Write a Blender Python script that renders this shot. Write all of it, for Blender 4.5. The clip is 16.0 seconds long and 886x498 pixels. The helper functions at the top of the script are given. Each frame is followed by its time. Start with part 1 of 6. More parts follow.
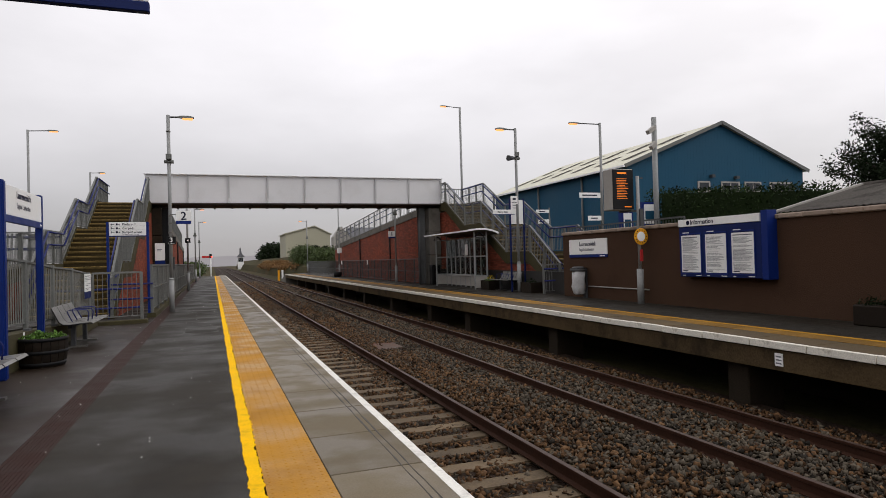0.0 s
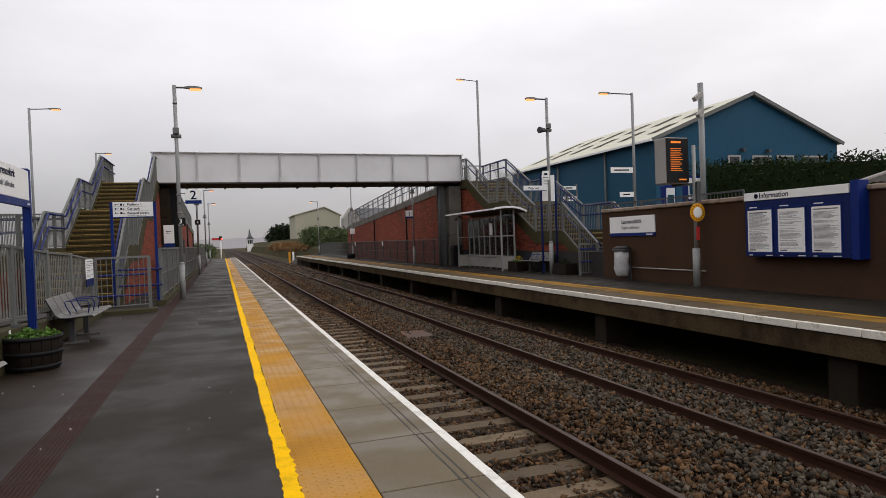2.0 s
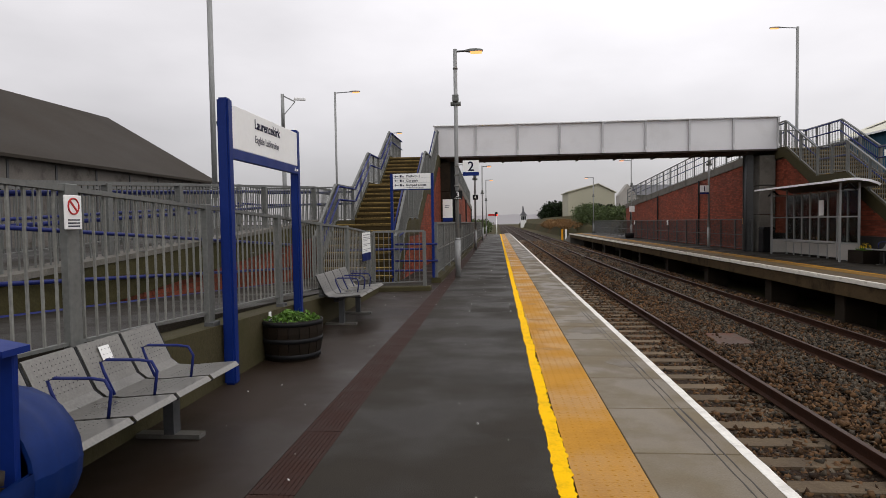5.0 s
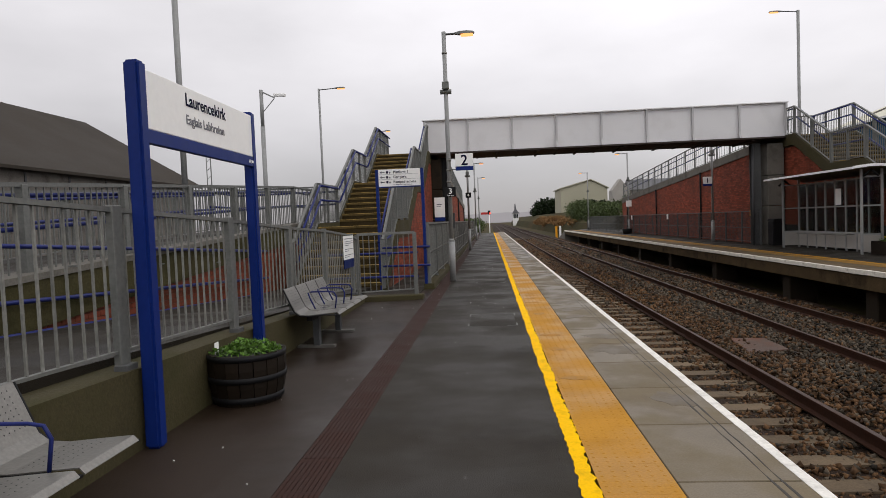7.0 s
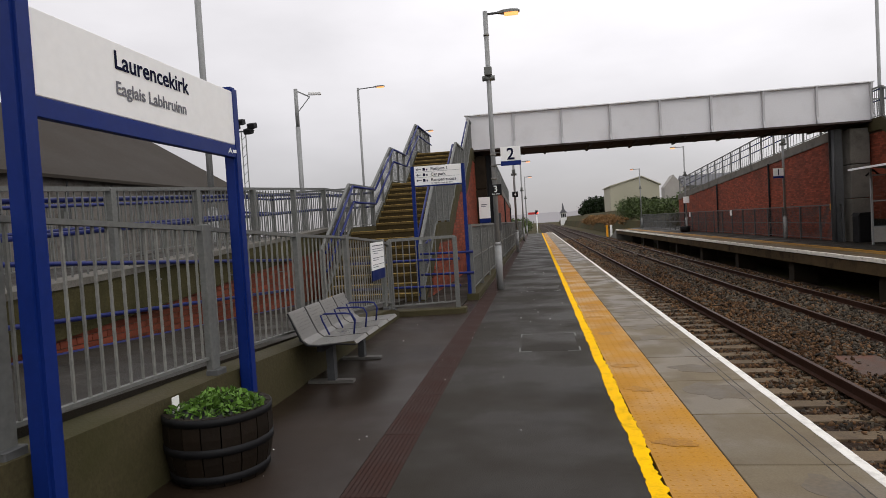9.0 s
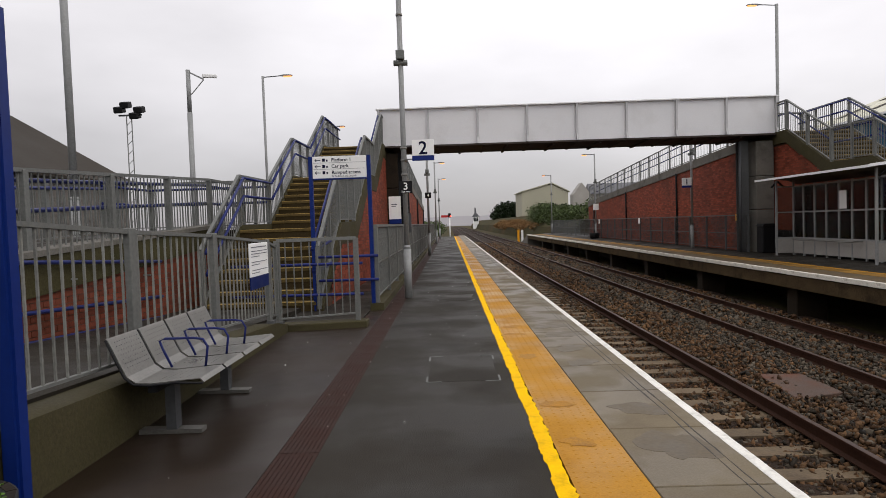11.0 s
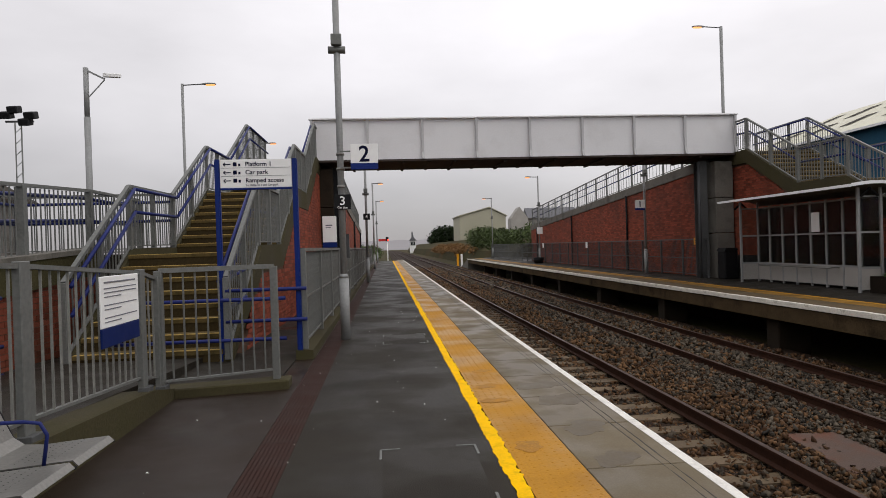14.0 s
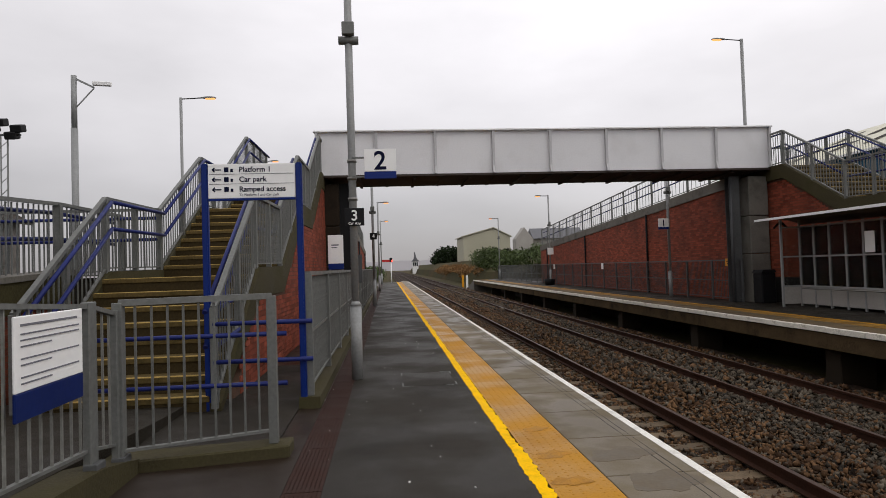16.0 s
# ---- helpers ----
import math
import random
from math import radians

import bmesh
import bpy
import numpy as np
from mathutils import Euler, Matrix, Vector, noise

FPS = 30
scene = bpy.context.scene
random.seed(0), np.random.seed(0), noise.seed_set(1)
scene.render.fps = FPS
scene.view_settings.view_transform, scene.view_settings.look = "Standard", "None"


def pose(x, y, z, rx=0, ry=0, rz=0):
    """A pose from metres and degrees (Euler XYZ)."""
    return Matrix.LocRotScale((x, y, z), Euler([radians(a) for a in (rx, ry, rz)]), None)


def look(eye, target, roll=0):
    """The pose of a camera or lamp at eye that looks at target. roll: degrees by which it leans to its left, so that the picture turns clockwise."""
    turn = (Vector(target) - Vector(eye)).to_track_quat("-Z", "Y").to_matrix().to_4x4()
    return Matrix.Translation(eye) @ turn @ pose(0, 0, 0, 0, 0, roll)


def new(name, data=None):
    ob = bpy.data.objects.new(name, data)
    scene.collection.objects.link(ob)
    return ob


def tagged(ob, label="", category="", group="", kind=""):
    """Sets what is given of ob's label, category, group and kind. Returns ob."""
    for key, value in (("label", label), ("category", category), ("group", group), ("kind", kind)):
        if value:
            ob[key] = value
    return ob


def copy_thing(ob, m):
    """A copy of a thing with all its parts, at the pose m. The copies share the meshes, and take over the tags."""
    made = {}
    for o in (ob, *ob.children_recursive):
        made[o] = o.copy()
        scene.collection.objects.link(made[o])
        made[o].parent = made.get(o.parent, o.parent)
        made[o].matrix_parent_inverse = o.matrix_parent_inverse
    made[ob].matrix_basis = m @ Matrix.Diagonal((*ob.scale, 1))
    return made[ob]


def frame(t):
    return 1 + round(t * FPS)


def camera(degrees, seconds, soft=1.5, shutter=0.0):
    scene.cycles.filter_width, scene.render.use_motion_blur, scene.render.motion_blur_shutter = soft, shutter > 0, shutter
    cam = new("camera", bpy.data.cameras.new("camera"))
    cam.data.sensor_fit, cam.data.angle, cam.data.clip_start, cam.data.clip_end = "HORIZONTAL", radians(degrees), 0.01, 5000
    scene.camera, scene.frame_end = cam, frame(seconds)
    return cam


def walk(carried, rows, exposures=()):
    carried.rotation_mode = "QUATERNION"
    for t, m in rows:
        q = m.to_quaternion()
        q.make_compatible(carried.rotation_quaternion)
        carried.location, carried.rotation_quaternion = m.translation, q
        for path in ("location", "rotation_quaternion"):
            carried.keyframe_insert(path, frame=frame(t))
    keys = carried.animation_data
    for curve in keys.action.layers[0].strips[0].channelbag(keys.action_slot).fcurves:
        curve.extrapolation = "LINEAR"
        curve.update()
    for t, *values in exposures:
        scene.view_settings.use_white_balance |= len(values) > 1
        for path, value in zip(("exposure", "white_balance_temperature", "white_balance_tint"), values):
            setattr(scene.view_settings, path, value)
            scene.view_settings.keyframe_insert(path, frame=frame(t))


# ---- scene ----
cam = camera(70.3, 16.0, soft=0.3)

PATH = [
    (0, (-1.383, -30.084, 1.387), (-0.695, -28.207, 1.414), -1.6),
    (0.5, (-1.39, -29.69, 1.364), (-0.613, -27.847, 1.375), -1.2),
    (1, (-1.416, -29.328, 1.4), (-0.627, -27.49, 1.367), -0.6),
    (1.5, (-1.425, -28.92, 1.417), (-0.671, -27.068, 1.386), -0.6),
    (2, (-1.478, -28.489, 1.408), (-0.816, -26.602, 1.373), -2.1),
    (2.5, (-1.454, -27.973, 1.419), (-1.028, -26.019, 1.387), 0.1),
    (3, (-1.459, -27.574, 1.41), (-1.256, -25.584, 1.4), -0.6),
    (3.5, (-1.49, -27.252, 1.392), (-1.502, -25.253, 1.329), -1.4),
    (4, (-1.459, -26.857, 1.395), (-1.603, -24.864, 1.308), 0.0),
    (6.5, (-1.613, -25.1, 1.417), (-1.789, -23.109, 1.338), -1.7),
    (7, (-1.63, -24.712, 1.406), (-1.78, -22.72, 1.321), -2.3),
    (7.5, (-1.654, -24.39, 1.423), (-1.822, -22.399, 1.34), -2.5),
    (8, (-1.653, -23.998, 1.418), (-1.965, -22.023, 1.371), -1.5),
    (8.5, (-1.696, -23.581, 1.423), (-2.023, -21.609, 1.354), -3.2),
    (11, (-1.717, -21.853, 1.395), (-1.739, -19.855, 1.315), -1.9),
    (11.5, (-1.72, -21.502, 1.399), (-1.627, -19.505, 1.337), -2.7),
    (12, (-1.733, -21.15, 1.39), (-1.595, -19.155, 1.34), -1.6),
    (12.5, (-1.771, -20.777, 1.417), (-1.587, -18.786, 1.39), -2.7),
    (13, (-1.744, -20.437, 1.385), (-1.604, -18.442, 1.39), -2.1),
    (13.5, (-1.839, -19.969, 1.399), (-1.655, -17.978, 1.421), -0.8),
    (14, (-1.885, -19.641, 1.392), (-1.703, -17.65, 1.382), -1.8),
    (14.5, (-1.932, -19.24, 1.415), (-1.797, -17.245, 1.472), -1.1),
    (15, (-2.038, -18.841, 1.419), (-1.876, -16.849, 1.495), -1.8),
    (15.5, (-2.033, -18.588, 1.393), (-1.84, -16.597, 1.398), -2.5),
    (16, (-2.109, -18.166, 1.427), (-1.931, -16.174, 1.483), -1.8),
]
walk(cam, [(t, look(eye, target, roll)) for t, eye, target, roll in PATH],
     [(0.0, 0.0), (2.5, 0.0), (4.0, 0.11), (6.5, 0.04), (8.5, 0.1), (11.5, 0.14), (13.0, 0.04), (14.5, 0.0), (16.0, -0.04)])

# ---- world and light: low overcast, wet winter day ----
world = bpy.data.worlds.new("overcast")
scene.world = world
world.use_nodes = True
wn, wl = world.node_tree.nodes, world.node_tree.links
wn.clear()
w_out = wn.new("ShaderNodeOutputWorld")
w_bg = wn.new("ShaderNodeBackground")
w_co = wn.new("ShaderNodeTexCoord")
w_sep = wn.new("ShaderNodeSeparateXYZ")
w_ramp = wn.new("ShaderNodeValToRGB")
w_noise = wn.new("ShaderNodeTexNoise")
w_map = wn.new("ShaderNodeMapping")
w_nr = wn.new("ShaderNodeMapRange")
w_sky = wn.new("ShaderNodeTexSky")
w_mix = wn.new("ShaderNodeMixRGB")
w_mul = wn.new("ShaderNodeMixRGB")
w_sky.sky_type = "NISHITA"
w_sky.sun_disc = False
w_sky.sun_elevation, w_sky.sun_rotation = radians(35), radians(50)
w_sc = wn.new("ShaderNodeMixRGB")
w_sc.blend_type = "MULTIPLY"
w_sc.inputs[0].default_value = 1
w_sc.inputs[2].default_value = (0.1, 0.1, 0.1, 1)
els = w_ramp.color_ramp.elements
els[0].position, els[0].color = 0.0, (0.41, 0.395, 0.41, 1)
els[1].position, els[1].color = 1.0, (1.0, 0.98, 1.0, 1)
for pos, v in ((0.08, 0.56), (0.2, 0.82), (0.42, 1.08)):
    e = els.new(pos)
    e.color = (v * 1.0, v * 0.97, v * 1.0, 1)
w_map.inputs["Scale"].default_value = (1.0, 1.0, 2.6)
w_noise.inputs["Scale"].default_value = 2.2
w_noise.inputs["Detail"].default_value = 5
w_noise.inputs["Roughness"].default_value = 0.5
w_nr.inputs["From Min"].default_value, w_nr.inputs["From Max"].default_value = 0.3, 0.7
w_nr.inputs["To Min"].default_value, w_nr.inputs["To Max"].default_value = 0.86, 1.12
w_mul.blend_type = "MULTIPLY"
w_mul.inputs[0].default_value = 1
w_mix.inputs[0].default_value = 0.94
wl.new(w_co.outputs["Generated"], w_sep.inputs[0])
wl.new(w_sep.outputs["Z"], w_ramp.inputs[0])
wl.new(w_co.outputs["Generated"], w_map.inputs[0])
wl.new(w_map.outputs[0], w_noise.inputs["Vector"])
wl.new(w_noise.outputs["Fac"], w_nr.inputs["Value"])
wl.new(w_ramp.outputs[0], w_mul.inputs[1])
w_az = wn.new("ShaderNodeMapRange")
w_az.inputs["From Min"].default_value, w_az.inputs["From Max"].default_value = -1.0, 1.0
w_az.inputs["To Min"].default_value, w_az.inputs["To Max"].default_value = 0.80, 1.22
w_both = wn.new("ShaderNodeMath")
w_both.operation = "MULTIPLY"
wl.new(w_sep.outputs["X"], w_az.inputs["Value"])
wl.new(w_az.outputs[0], w_both.inputs[0])
wl.new(w_nr.outputs[0], w_both.inputs[1])
wl.new(w_both.outputs[0], w_mul.inputs[2])
wl.new(w_sky.outputs[0], w_sc.inputs[1])
wl.new(w_sc.outputs[0], w_mix.inputs[1])
wl.new(w_mul.outputs[0], w_mix.inputs[2])
wl.new(w_mix.outputs[0], w_bg.inputs[0])
w_bg.inputs[1].default_value = 1.0
wl.new(w_bg.outputs[0], w_out.inputs[0])

sun_data = bpy.data.lights.new("sun", "SUN")
sun_data.energy, sun_data.angle, sun_data.color = 0.5, radians(40), (1.0, 0.97, 0.93)
sun = new("sun", sun_data)
sun.matrix_world = look((20, -20, 30), (0, 0, 0))


# ---- materials ----
def mat(name, col, rough=0.6, metal=0.0, var=0.25, scale=3.0, fine=40.0, bump=0.15, spots=0.0, spot_col=(0.05, 0.06, 0.03), spot_scale=1.5,
        island=0.0, wet=0.0, obj=0.0, dist=0.01, spec=0.3):
    """Base colour with broad and fine variation, stains with a shape of their own, relief, and wet patches that change the gloss."""
    m = bpy.data.materials.new(name)
    m.use_nodes = True
    n, l = m.node_tree.nodes, m.node_tree.links
    b = n["Principled BSDF"]
    co = n.new("ShaderNodeTexCoord")
    big = n.new("ShaderNodeTexNoise")
    big.inputs["Scale"].default_value, big.inputs["Detail"].default_value = scale, 6
    small = n.new("ShaderNodeTexNoise")
    small.inputs["Scale"].default_value, small.inputs["Detail"].default_value = fine, 4
    place = n.new("ShaderNodeNewGeometry").outputs["Position"] if obj else co.outputs["Object"]
    for t in (big, small):
        l.new(place, t.inputs["Vector"])
    add = n.new("ShaderNodeMath")
    add.operation = "MULTIPLY_ADD"
    add.inputs[1].default_value, add.inputs[2].default_value = 0.5, 0.0
    l.new(small.outputs["Fac"], add.inputs[0])
    add2 = n.new("ShaderNodeMath")
    add2.operation = "MULTIPLY_ADD"
    add2.inputs[1].default_value = 0.5
    l.new(big.outputs["Fac"], add2.inputs[0])
    l.new(add.outputs[0], add2.inputs[2])
    rng = n.new("ShaderNodeMapRange")
    rng.inputs["From Min"].default_value, rng.inputs["From Max"].default_value = 0.3, 0.7
    rng.inputs["To Min"].default_value, rng.inputs["To Max"].default_value = 1 - var, 1 + var
    l.new(add2.outputs[0], rng.inputs["Value"])
    value = rng.outputs[0]
    if island or obj:
        g = n.new("ShaderNodeNewGeometry") if island else n.new("ShaderNodeObjectInfo")
        r2 = n.new("ShaderNodeMapRange")
        r2.inputs["To Min"].default_value, r2.inputs["To Max"].default_value = 1 - (island or obj), 1 + (island or obj)
        l.new(g.outputs["Random Per Island" if island else "Random"], r2.inputs["Value"])
        mu = n.new("ShaderNodeMath")
        mu.operation = "MULTIPLY"
        l.new(value, mu.inputs[0])
        l.new(r2.outputs[0], mu.inputs[1])
        value = mu.outputs[0]
    mix = n.new("ShaderNodeMixRGB")
    mix.blend_type = "MULTIPLY"
    mix.inputs[0].default_value = 1
    mix.inputs[1].default_value = (*col, 1)
    l.new(value, mix.inputs[2])
    colour = mix.outputs[0]
    if spots:
        st = n.new("ShaderNodeTexNoise")
        st.inputs["Scale"].default_value, st.inputs["Detail"].default_value = spot_scale, 8
        st.inputs["Roughness"].default_value = 0.65
        l.new(place, st.inputs["Vector"])
        sr = n.new("ShaderNodeMapRange")
        sr.inputs["From Min"].default_value, sr.inputs["From Max"].default_value = 0.5, 0.68
        sr.inputs["To Max"].default_value = spots
        l.new(st.outputs["Fac"], sr.inputs["Value"])
        sm = n.new("ShaderNodeMixRGB")
        sm.inputs[2].default_value = (*spot_col, 1)
        l.new(sr.outputs[0], sm.inputs[0])
        l.new(colour, sm.inputs[1])
        colour = sm.outputs[0]
    l.new(colour, b.inputs["Base Color"])
    b.inputs["Metallic"].default_value = metal
    b.inputs["Specular IOR Level"].default_value = spec
    rr = n.new("ShaderNodeMapRange")
    rr.inputs["From Min"].default_value, rr.inputs["From Max"].default_value = (0.42, 0.6) if wet else (0.3, 0.7)
    rr.inputs["To Min"].default_value = max(0.05, rough - 0.1 - wet)
    rr.inputs["To Max"].default_value = min(1, rough + 0.1)
    l.new(big.outputs["Fac"], rr.inputs["Value"])
    l.new(rr.outputs[0], b.inputs["Roughness"])
    if bump:
        bp = n.new("ShaderNodeBump")
        bp.inputs["Strength"].default_value, bp.inputs["Distance"].default_value = bump, dist
        l.new(small.outputs["Fac"], bp.inputs["Height"])
        l.new(bp.outputs[0], b.inputs["Normal"])
    return m


def glow(name, col, strength):
    m = bpy.data.materials.new(name)
    m.use_nodes = True
    b = m.node_tree.nodes["Principled BSDF"]
    b.inputs["Base Color"].default_value = (*col, 1)
    b.inputs["Emission Color"].default_value = (*col, 1)
    b.inputs["Emission Strength"].default_value = strength
    return m


def glass_mat(name, col, rough=0.05, alpha=0.35):
    m = bpy.data.materials.new(name)
    m.use_nodes = True
    n, l = m.node_tree.nodes, m.node_tree.links
    n.clear()
    o = n.new("ShaderNodeOutputMaterial")
    t = n.new("ShaderNodeBsdfTransparent")
    t.inputs[0].default_value = (*col, 1)
    g = n.new("ShaderNodeBsdfGlossy")
    g.inputs["Roughness"].default_value = rough
    x = n.new("ShaderNodeMixShader")
    f = n.new("ShaderNodeFresnel")
    l.new(f.outputs[0], x.inputs[0])
    l.new(t.outputs[0], x.inputs[1])
    l.new(g.outputs[0], x.inputs[2])
    l.new(x.outputs[0], o.inputs[0])
    return m


ASPHALT = mat("wet_asphalt", (0.0245, 0.0205, 0.0150), 0.66, var=0.45, scale=0.9, fine=150, bump=0.6, wet=0.08, dist=0.004, spots=0.5, spot_col=(0.009, 0.008, 0.007), spot_scale=0.8, spec=0.16)
ASPHALT_BROWN = mat("brown_asphalt", (0.0235, 0.0150, 0.0095), 0.52, var=0.35, scale=0.7, fine=150, bump=0.4, wet=0.1, dist=0.003, spec=0.24, spots=0.35, spot_col=(0.010, 0.007, 0.005), spot_scale=0.9)
COPING = mat("wet_coping_slab", (0.150, 0.120, 0.076), 0.62, var=0.22, scale=1.6, fine=90, bump=0.25, wet=0.2, obj=0.14, dist=0.003, spots=0.45, spot_col=(0.075, 0.052, 0.032), spot_scale=0.9, spec=0.18)
COPING_OLD = mat("old_coping_slab", (0.095, 0.066, 0.033), 0.7, var=0.35, scale=1.6, fine=60, bump=0.3, obj=0.2, spec=0.2)
TACTILE = mat("ochre_tactile_paving", (0.43, 0.205, 0.020), 0.6, var=0.2, scale=1.3, fine=70, bump=0.15, obj=0.04, wet=0.2, spots=0.5, spot_col=(0.24, 0.10, 0.010), spot_scale=1.1, spec=0.12)
TACTILE_OLD = mat("worn_tactile_paving", (0.21, 0.108, 0.016), 0.7, var=0.4, scale=1.3, fine=70, obj=0.2, spec=0.2)
YELLOW = mat("yellow_line_paint", (0.92, 0.52, 0.0005), 0.75, var=0.12, scale=4, fine=60, bump=0.2, spots=0.35, spot_col=(0.32, 0.17, 0.01), spot_scale=9, spec=0.06)
WHITE_LINE = mat("white_edge_paint", (0.78, 0.76, 0.70), 0.5, var=0.12, scale=4, fine=60, spots=0.5, spot_col=(0.3, 0.28, 0.24), spot_scale=7)
WHITE_OLD = mat("worn_white_paint", (0.80, 0.76, 0.66), 0.6, var=0.25, scale=5, fine=60, spots=0.55, spot_col=(0.25, 0.2, 0.14), spot_scale=6)
DRAIN = mat("rusty_drain_grating", (0.032, 0.0125, 0.008), 0.75, var=0.3, scale=3, fine=70, bump=0.3, spec=0.2)
CONCRETE = mat("mossy_concrete", (0.057, 0.048, 0.022), 0.8, var=0.35, scale=1.2, fine=50, bump=0.4, spots=0.8, spot_col=(0.042, 0.040, 0.014), spot_scale=1.2, spec=0.2)
CONCRETE_MOSS = mat("dark_mossy_concrete", (0.055, 0.048, 0.020), 0.85, var=0.4, scale=1.2, fine=50, bump=0.4, spots=0.7, spot_col=(0.02, 0.022, 0.006), spot_scale=1.5, spec=0.15)
CONCRETE_GREY = mat("grey_concrete", (0.155, 0.145, 0.125), 0.8, var=0.3, scale=1.2, fine=50, bump=0.3, spots=0.6, spot_col=(0.055, 0.05, 0.038), spot_scale=1.4, spec=0.2)
# Stained concrete; shade of undersides and the void is put into its base colour.
CONCRETE_DARK = mat("shade_dark_stained_concrete", (0.026, 0.019, 0.012), 0.8, var=0.5, scale=1.5, fine=40, bump=0.3, spots=0.7, spot_col=(0.012, 0.010, 0.008), spec=0.15)
BEAM = mat("weathered_edge_beam", (0.078, 0.054, 0.029), 0.9, var=0.45, scale=1.5, fine=40, bump=0.4, spots=0.8, spot_col=(0.02, 0.016, 0.011), spot_scale=1.6, spec=0.05)
PICKET = mat("pale_galvanised_bar", (0.215, 0.215, 0.195), 0.6, 0.15, var=0.3, scale=6, fine=30, bump=0.03, obj=0.18, spots=0.5, spot_col=(0.12, 0.115, 0.10), spot_scale=6)
GALV = mat("galvanised_steel", (0.165, 0.169, 0.158), 0.55, 0.25, var=0.25, scale=3, fine=30, bump=0.05, spots=0.4, spot_col=(0.085, 0.083, 0.075), spot_scale=3)
POLE = mat("dull_zinc_column", (0.30, 0.305, 0.30), 0.55, 0.15, var=0.2, scale=3, fine=30, bump=0.04, spots=0.4, spot_col=(0.16, 0.155, 0.14), spot_scale=3)
GALV_DARK = mat("weathered_galvanised_steel", (0.095, 0.097, 0.097), 0.6, 0.2, var=0.25, scale=2, fine=30, bump=0.05)
BLUE = mat("blue_gloss_paint", (0.004, 0.020, 0.150), 0.45, var=0.12, scale=3, fine=30, bump=0.03, spec=0.22)
BLUE_DARK = mat("deep_blue_paint", (0.004, 0.014, 0.092), 0.5, var=0.15, scale=3, fine=30, bump=0.03, spec=0.2)
BLUE_TUB = mat("scuffed_blue_plastic", (0.003, 0.020, 0.115), 0.5, var=0.2, scale=3, fine=30, bump=0.05, spec=0.22)
BLUE_RAIL = mat("blue_handrail_coating", (0.011, 0.019, 0.120), 0.5, var=0.2, scale=4, fine=40, bump=0.05, spec=0.25)
SIGN_WHITE = mat("white_sign_enamel", (0.90, 0.895, 0.87), 0.45, var=0.04, scale=2, fine=20, bump=0.0)
SIGN_INK = mat("dark_sign_ink", (0.006, 0.008, 0.03), 0.8, var=0.1, bump=0.0, spec=0.08)
SIGN_GREY = mat("grey_print", (0.19, 0.19, 0.21), 0.8, var=0.1, bump=0.0, spec=0.08)
BLACK = mat("black_paint", (0.009, 0.009, 0.010), 0.6, var=0.2, bump=0.05, spec=0.2)
RED = mat("red_paint", (0.5, 0.03, 0.03), 0.5, var=0.15, bump=0.0)
AMBER_PAINT = mat("amber_paint", (0.75, 0.33, 0.01), 0.5, var=0.15, bump=0.0)
STEEL = mat("perforated_stainless_steel", (0.215, 0.207, 0.19), 0.36, 0.6, var=0.25, scale=3, fine=60, bump=0.03, spots=0.3, spot_col=(0.2, 0.195, 0.18), spot_scale=4)
LEG = mat("grey_painted_steel", (0.075, 0.077, 0.08), 0.55, 0.2, var=0.2, bump=0.05)
BRIDGE = mat("pale_grey_bridge_paint", (0.74, 0.735, 0.74), 0.5, var=0.07, scale=0.6, fine=25, bump=0.04, spots=0.16, spot_col=(0.36, 0.33, 0.30), spot_scale=0.9)
BRIDGE_EDGE = mat("white_bridge_capping", (0.92, 0.92, 0.92), 0.45, var=0.06, scale=1, fine=20, bump=0.0)
BRIDGE_UNDER = mat("dark_brown_soffit", (0.05, 0.038, 0.033), 0.75, var=0.35, scale=1.5, fine=20, bump=0.2, spec=0.2)
YELLOW_OLD = mat("faded_yellow_paint", (0.46, 0.235, 0.012), 0.7, var=0.35, scale=2.5, fine=50, spots=0.7, spot_col=(0.12, 0.07, 0.02), spot_scale=2.5, spec=0.2)
RAIL = mat("rusty_rail_steel", (0.040, 0.017, 0.010), 0.75, 0.0, var=0.3, scale=2, fine=40, bump=0.2, spec=0.12)
RAIL_HEAD = mat("worn_rail_head", (0.055, 0.030, 0.021), 0.5, 0.2, var=0.25, scale=2, fine=40, bump=0.05)
SLEEPER = mat("grey_brown_concrete_sleeper", (0.135, 0.098, 0.060), 0.8, var=0.3, scale=3, fine=40, bump=0.4, obj=0.25, spots=0.5, spot_col=(0.05, 0.034, 0.022), spot_scale=4, spec=0.2)
BALLAST_GREY = mat("grey_granite_ballast", (0.068, 0.055, 0.040), 0.75, var=0.4, scale=0.45, fine=30, bump=0.4, island=0.8, dist=0.01, spec=0.14)
BALLAST = mat("granite_ballast", (0.090, 0.049, 0.023), 0.75, var=0.4, scale=0.45, fine=30, bump=0.4, island=0.8, dist=0.01, spec=0.14, spots=0.35, spot_col=(0.080, 0.034, 0.015), spot_scale=0.35)
BALLAST_BED = mat("ballast_bed", (0.030, 0.018, 0.011), 0.85, var=0.5, scale=0.7, fine=22, bump=1.0, dist=0.06, spec=0.15)
EARTH = mat("rough_winter_grass", (0.058, 0.052, 0.024), 0.95, var=0.4, scale=0.15, fine=6, bump=0.6, dist=0.05, spots=0.6, spot_col=(0.11, 0.068, 0.035), spot_scale=0.05, spec=0.08)
TARMAC_FAR = mat("car_park_tarmac", (0.035, 0.033, 0.031), 0.7, var=0.3, scale=0.5, fine=30, bump=0.3, spec=0.2)
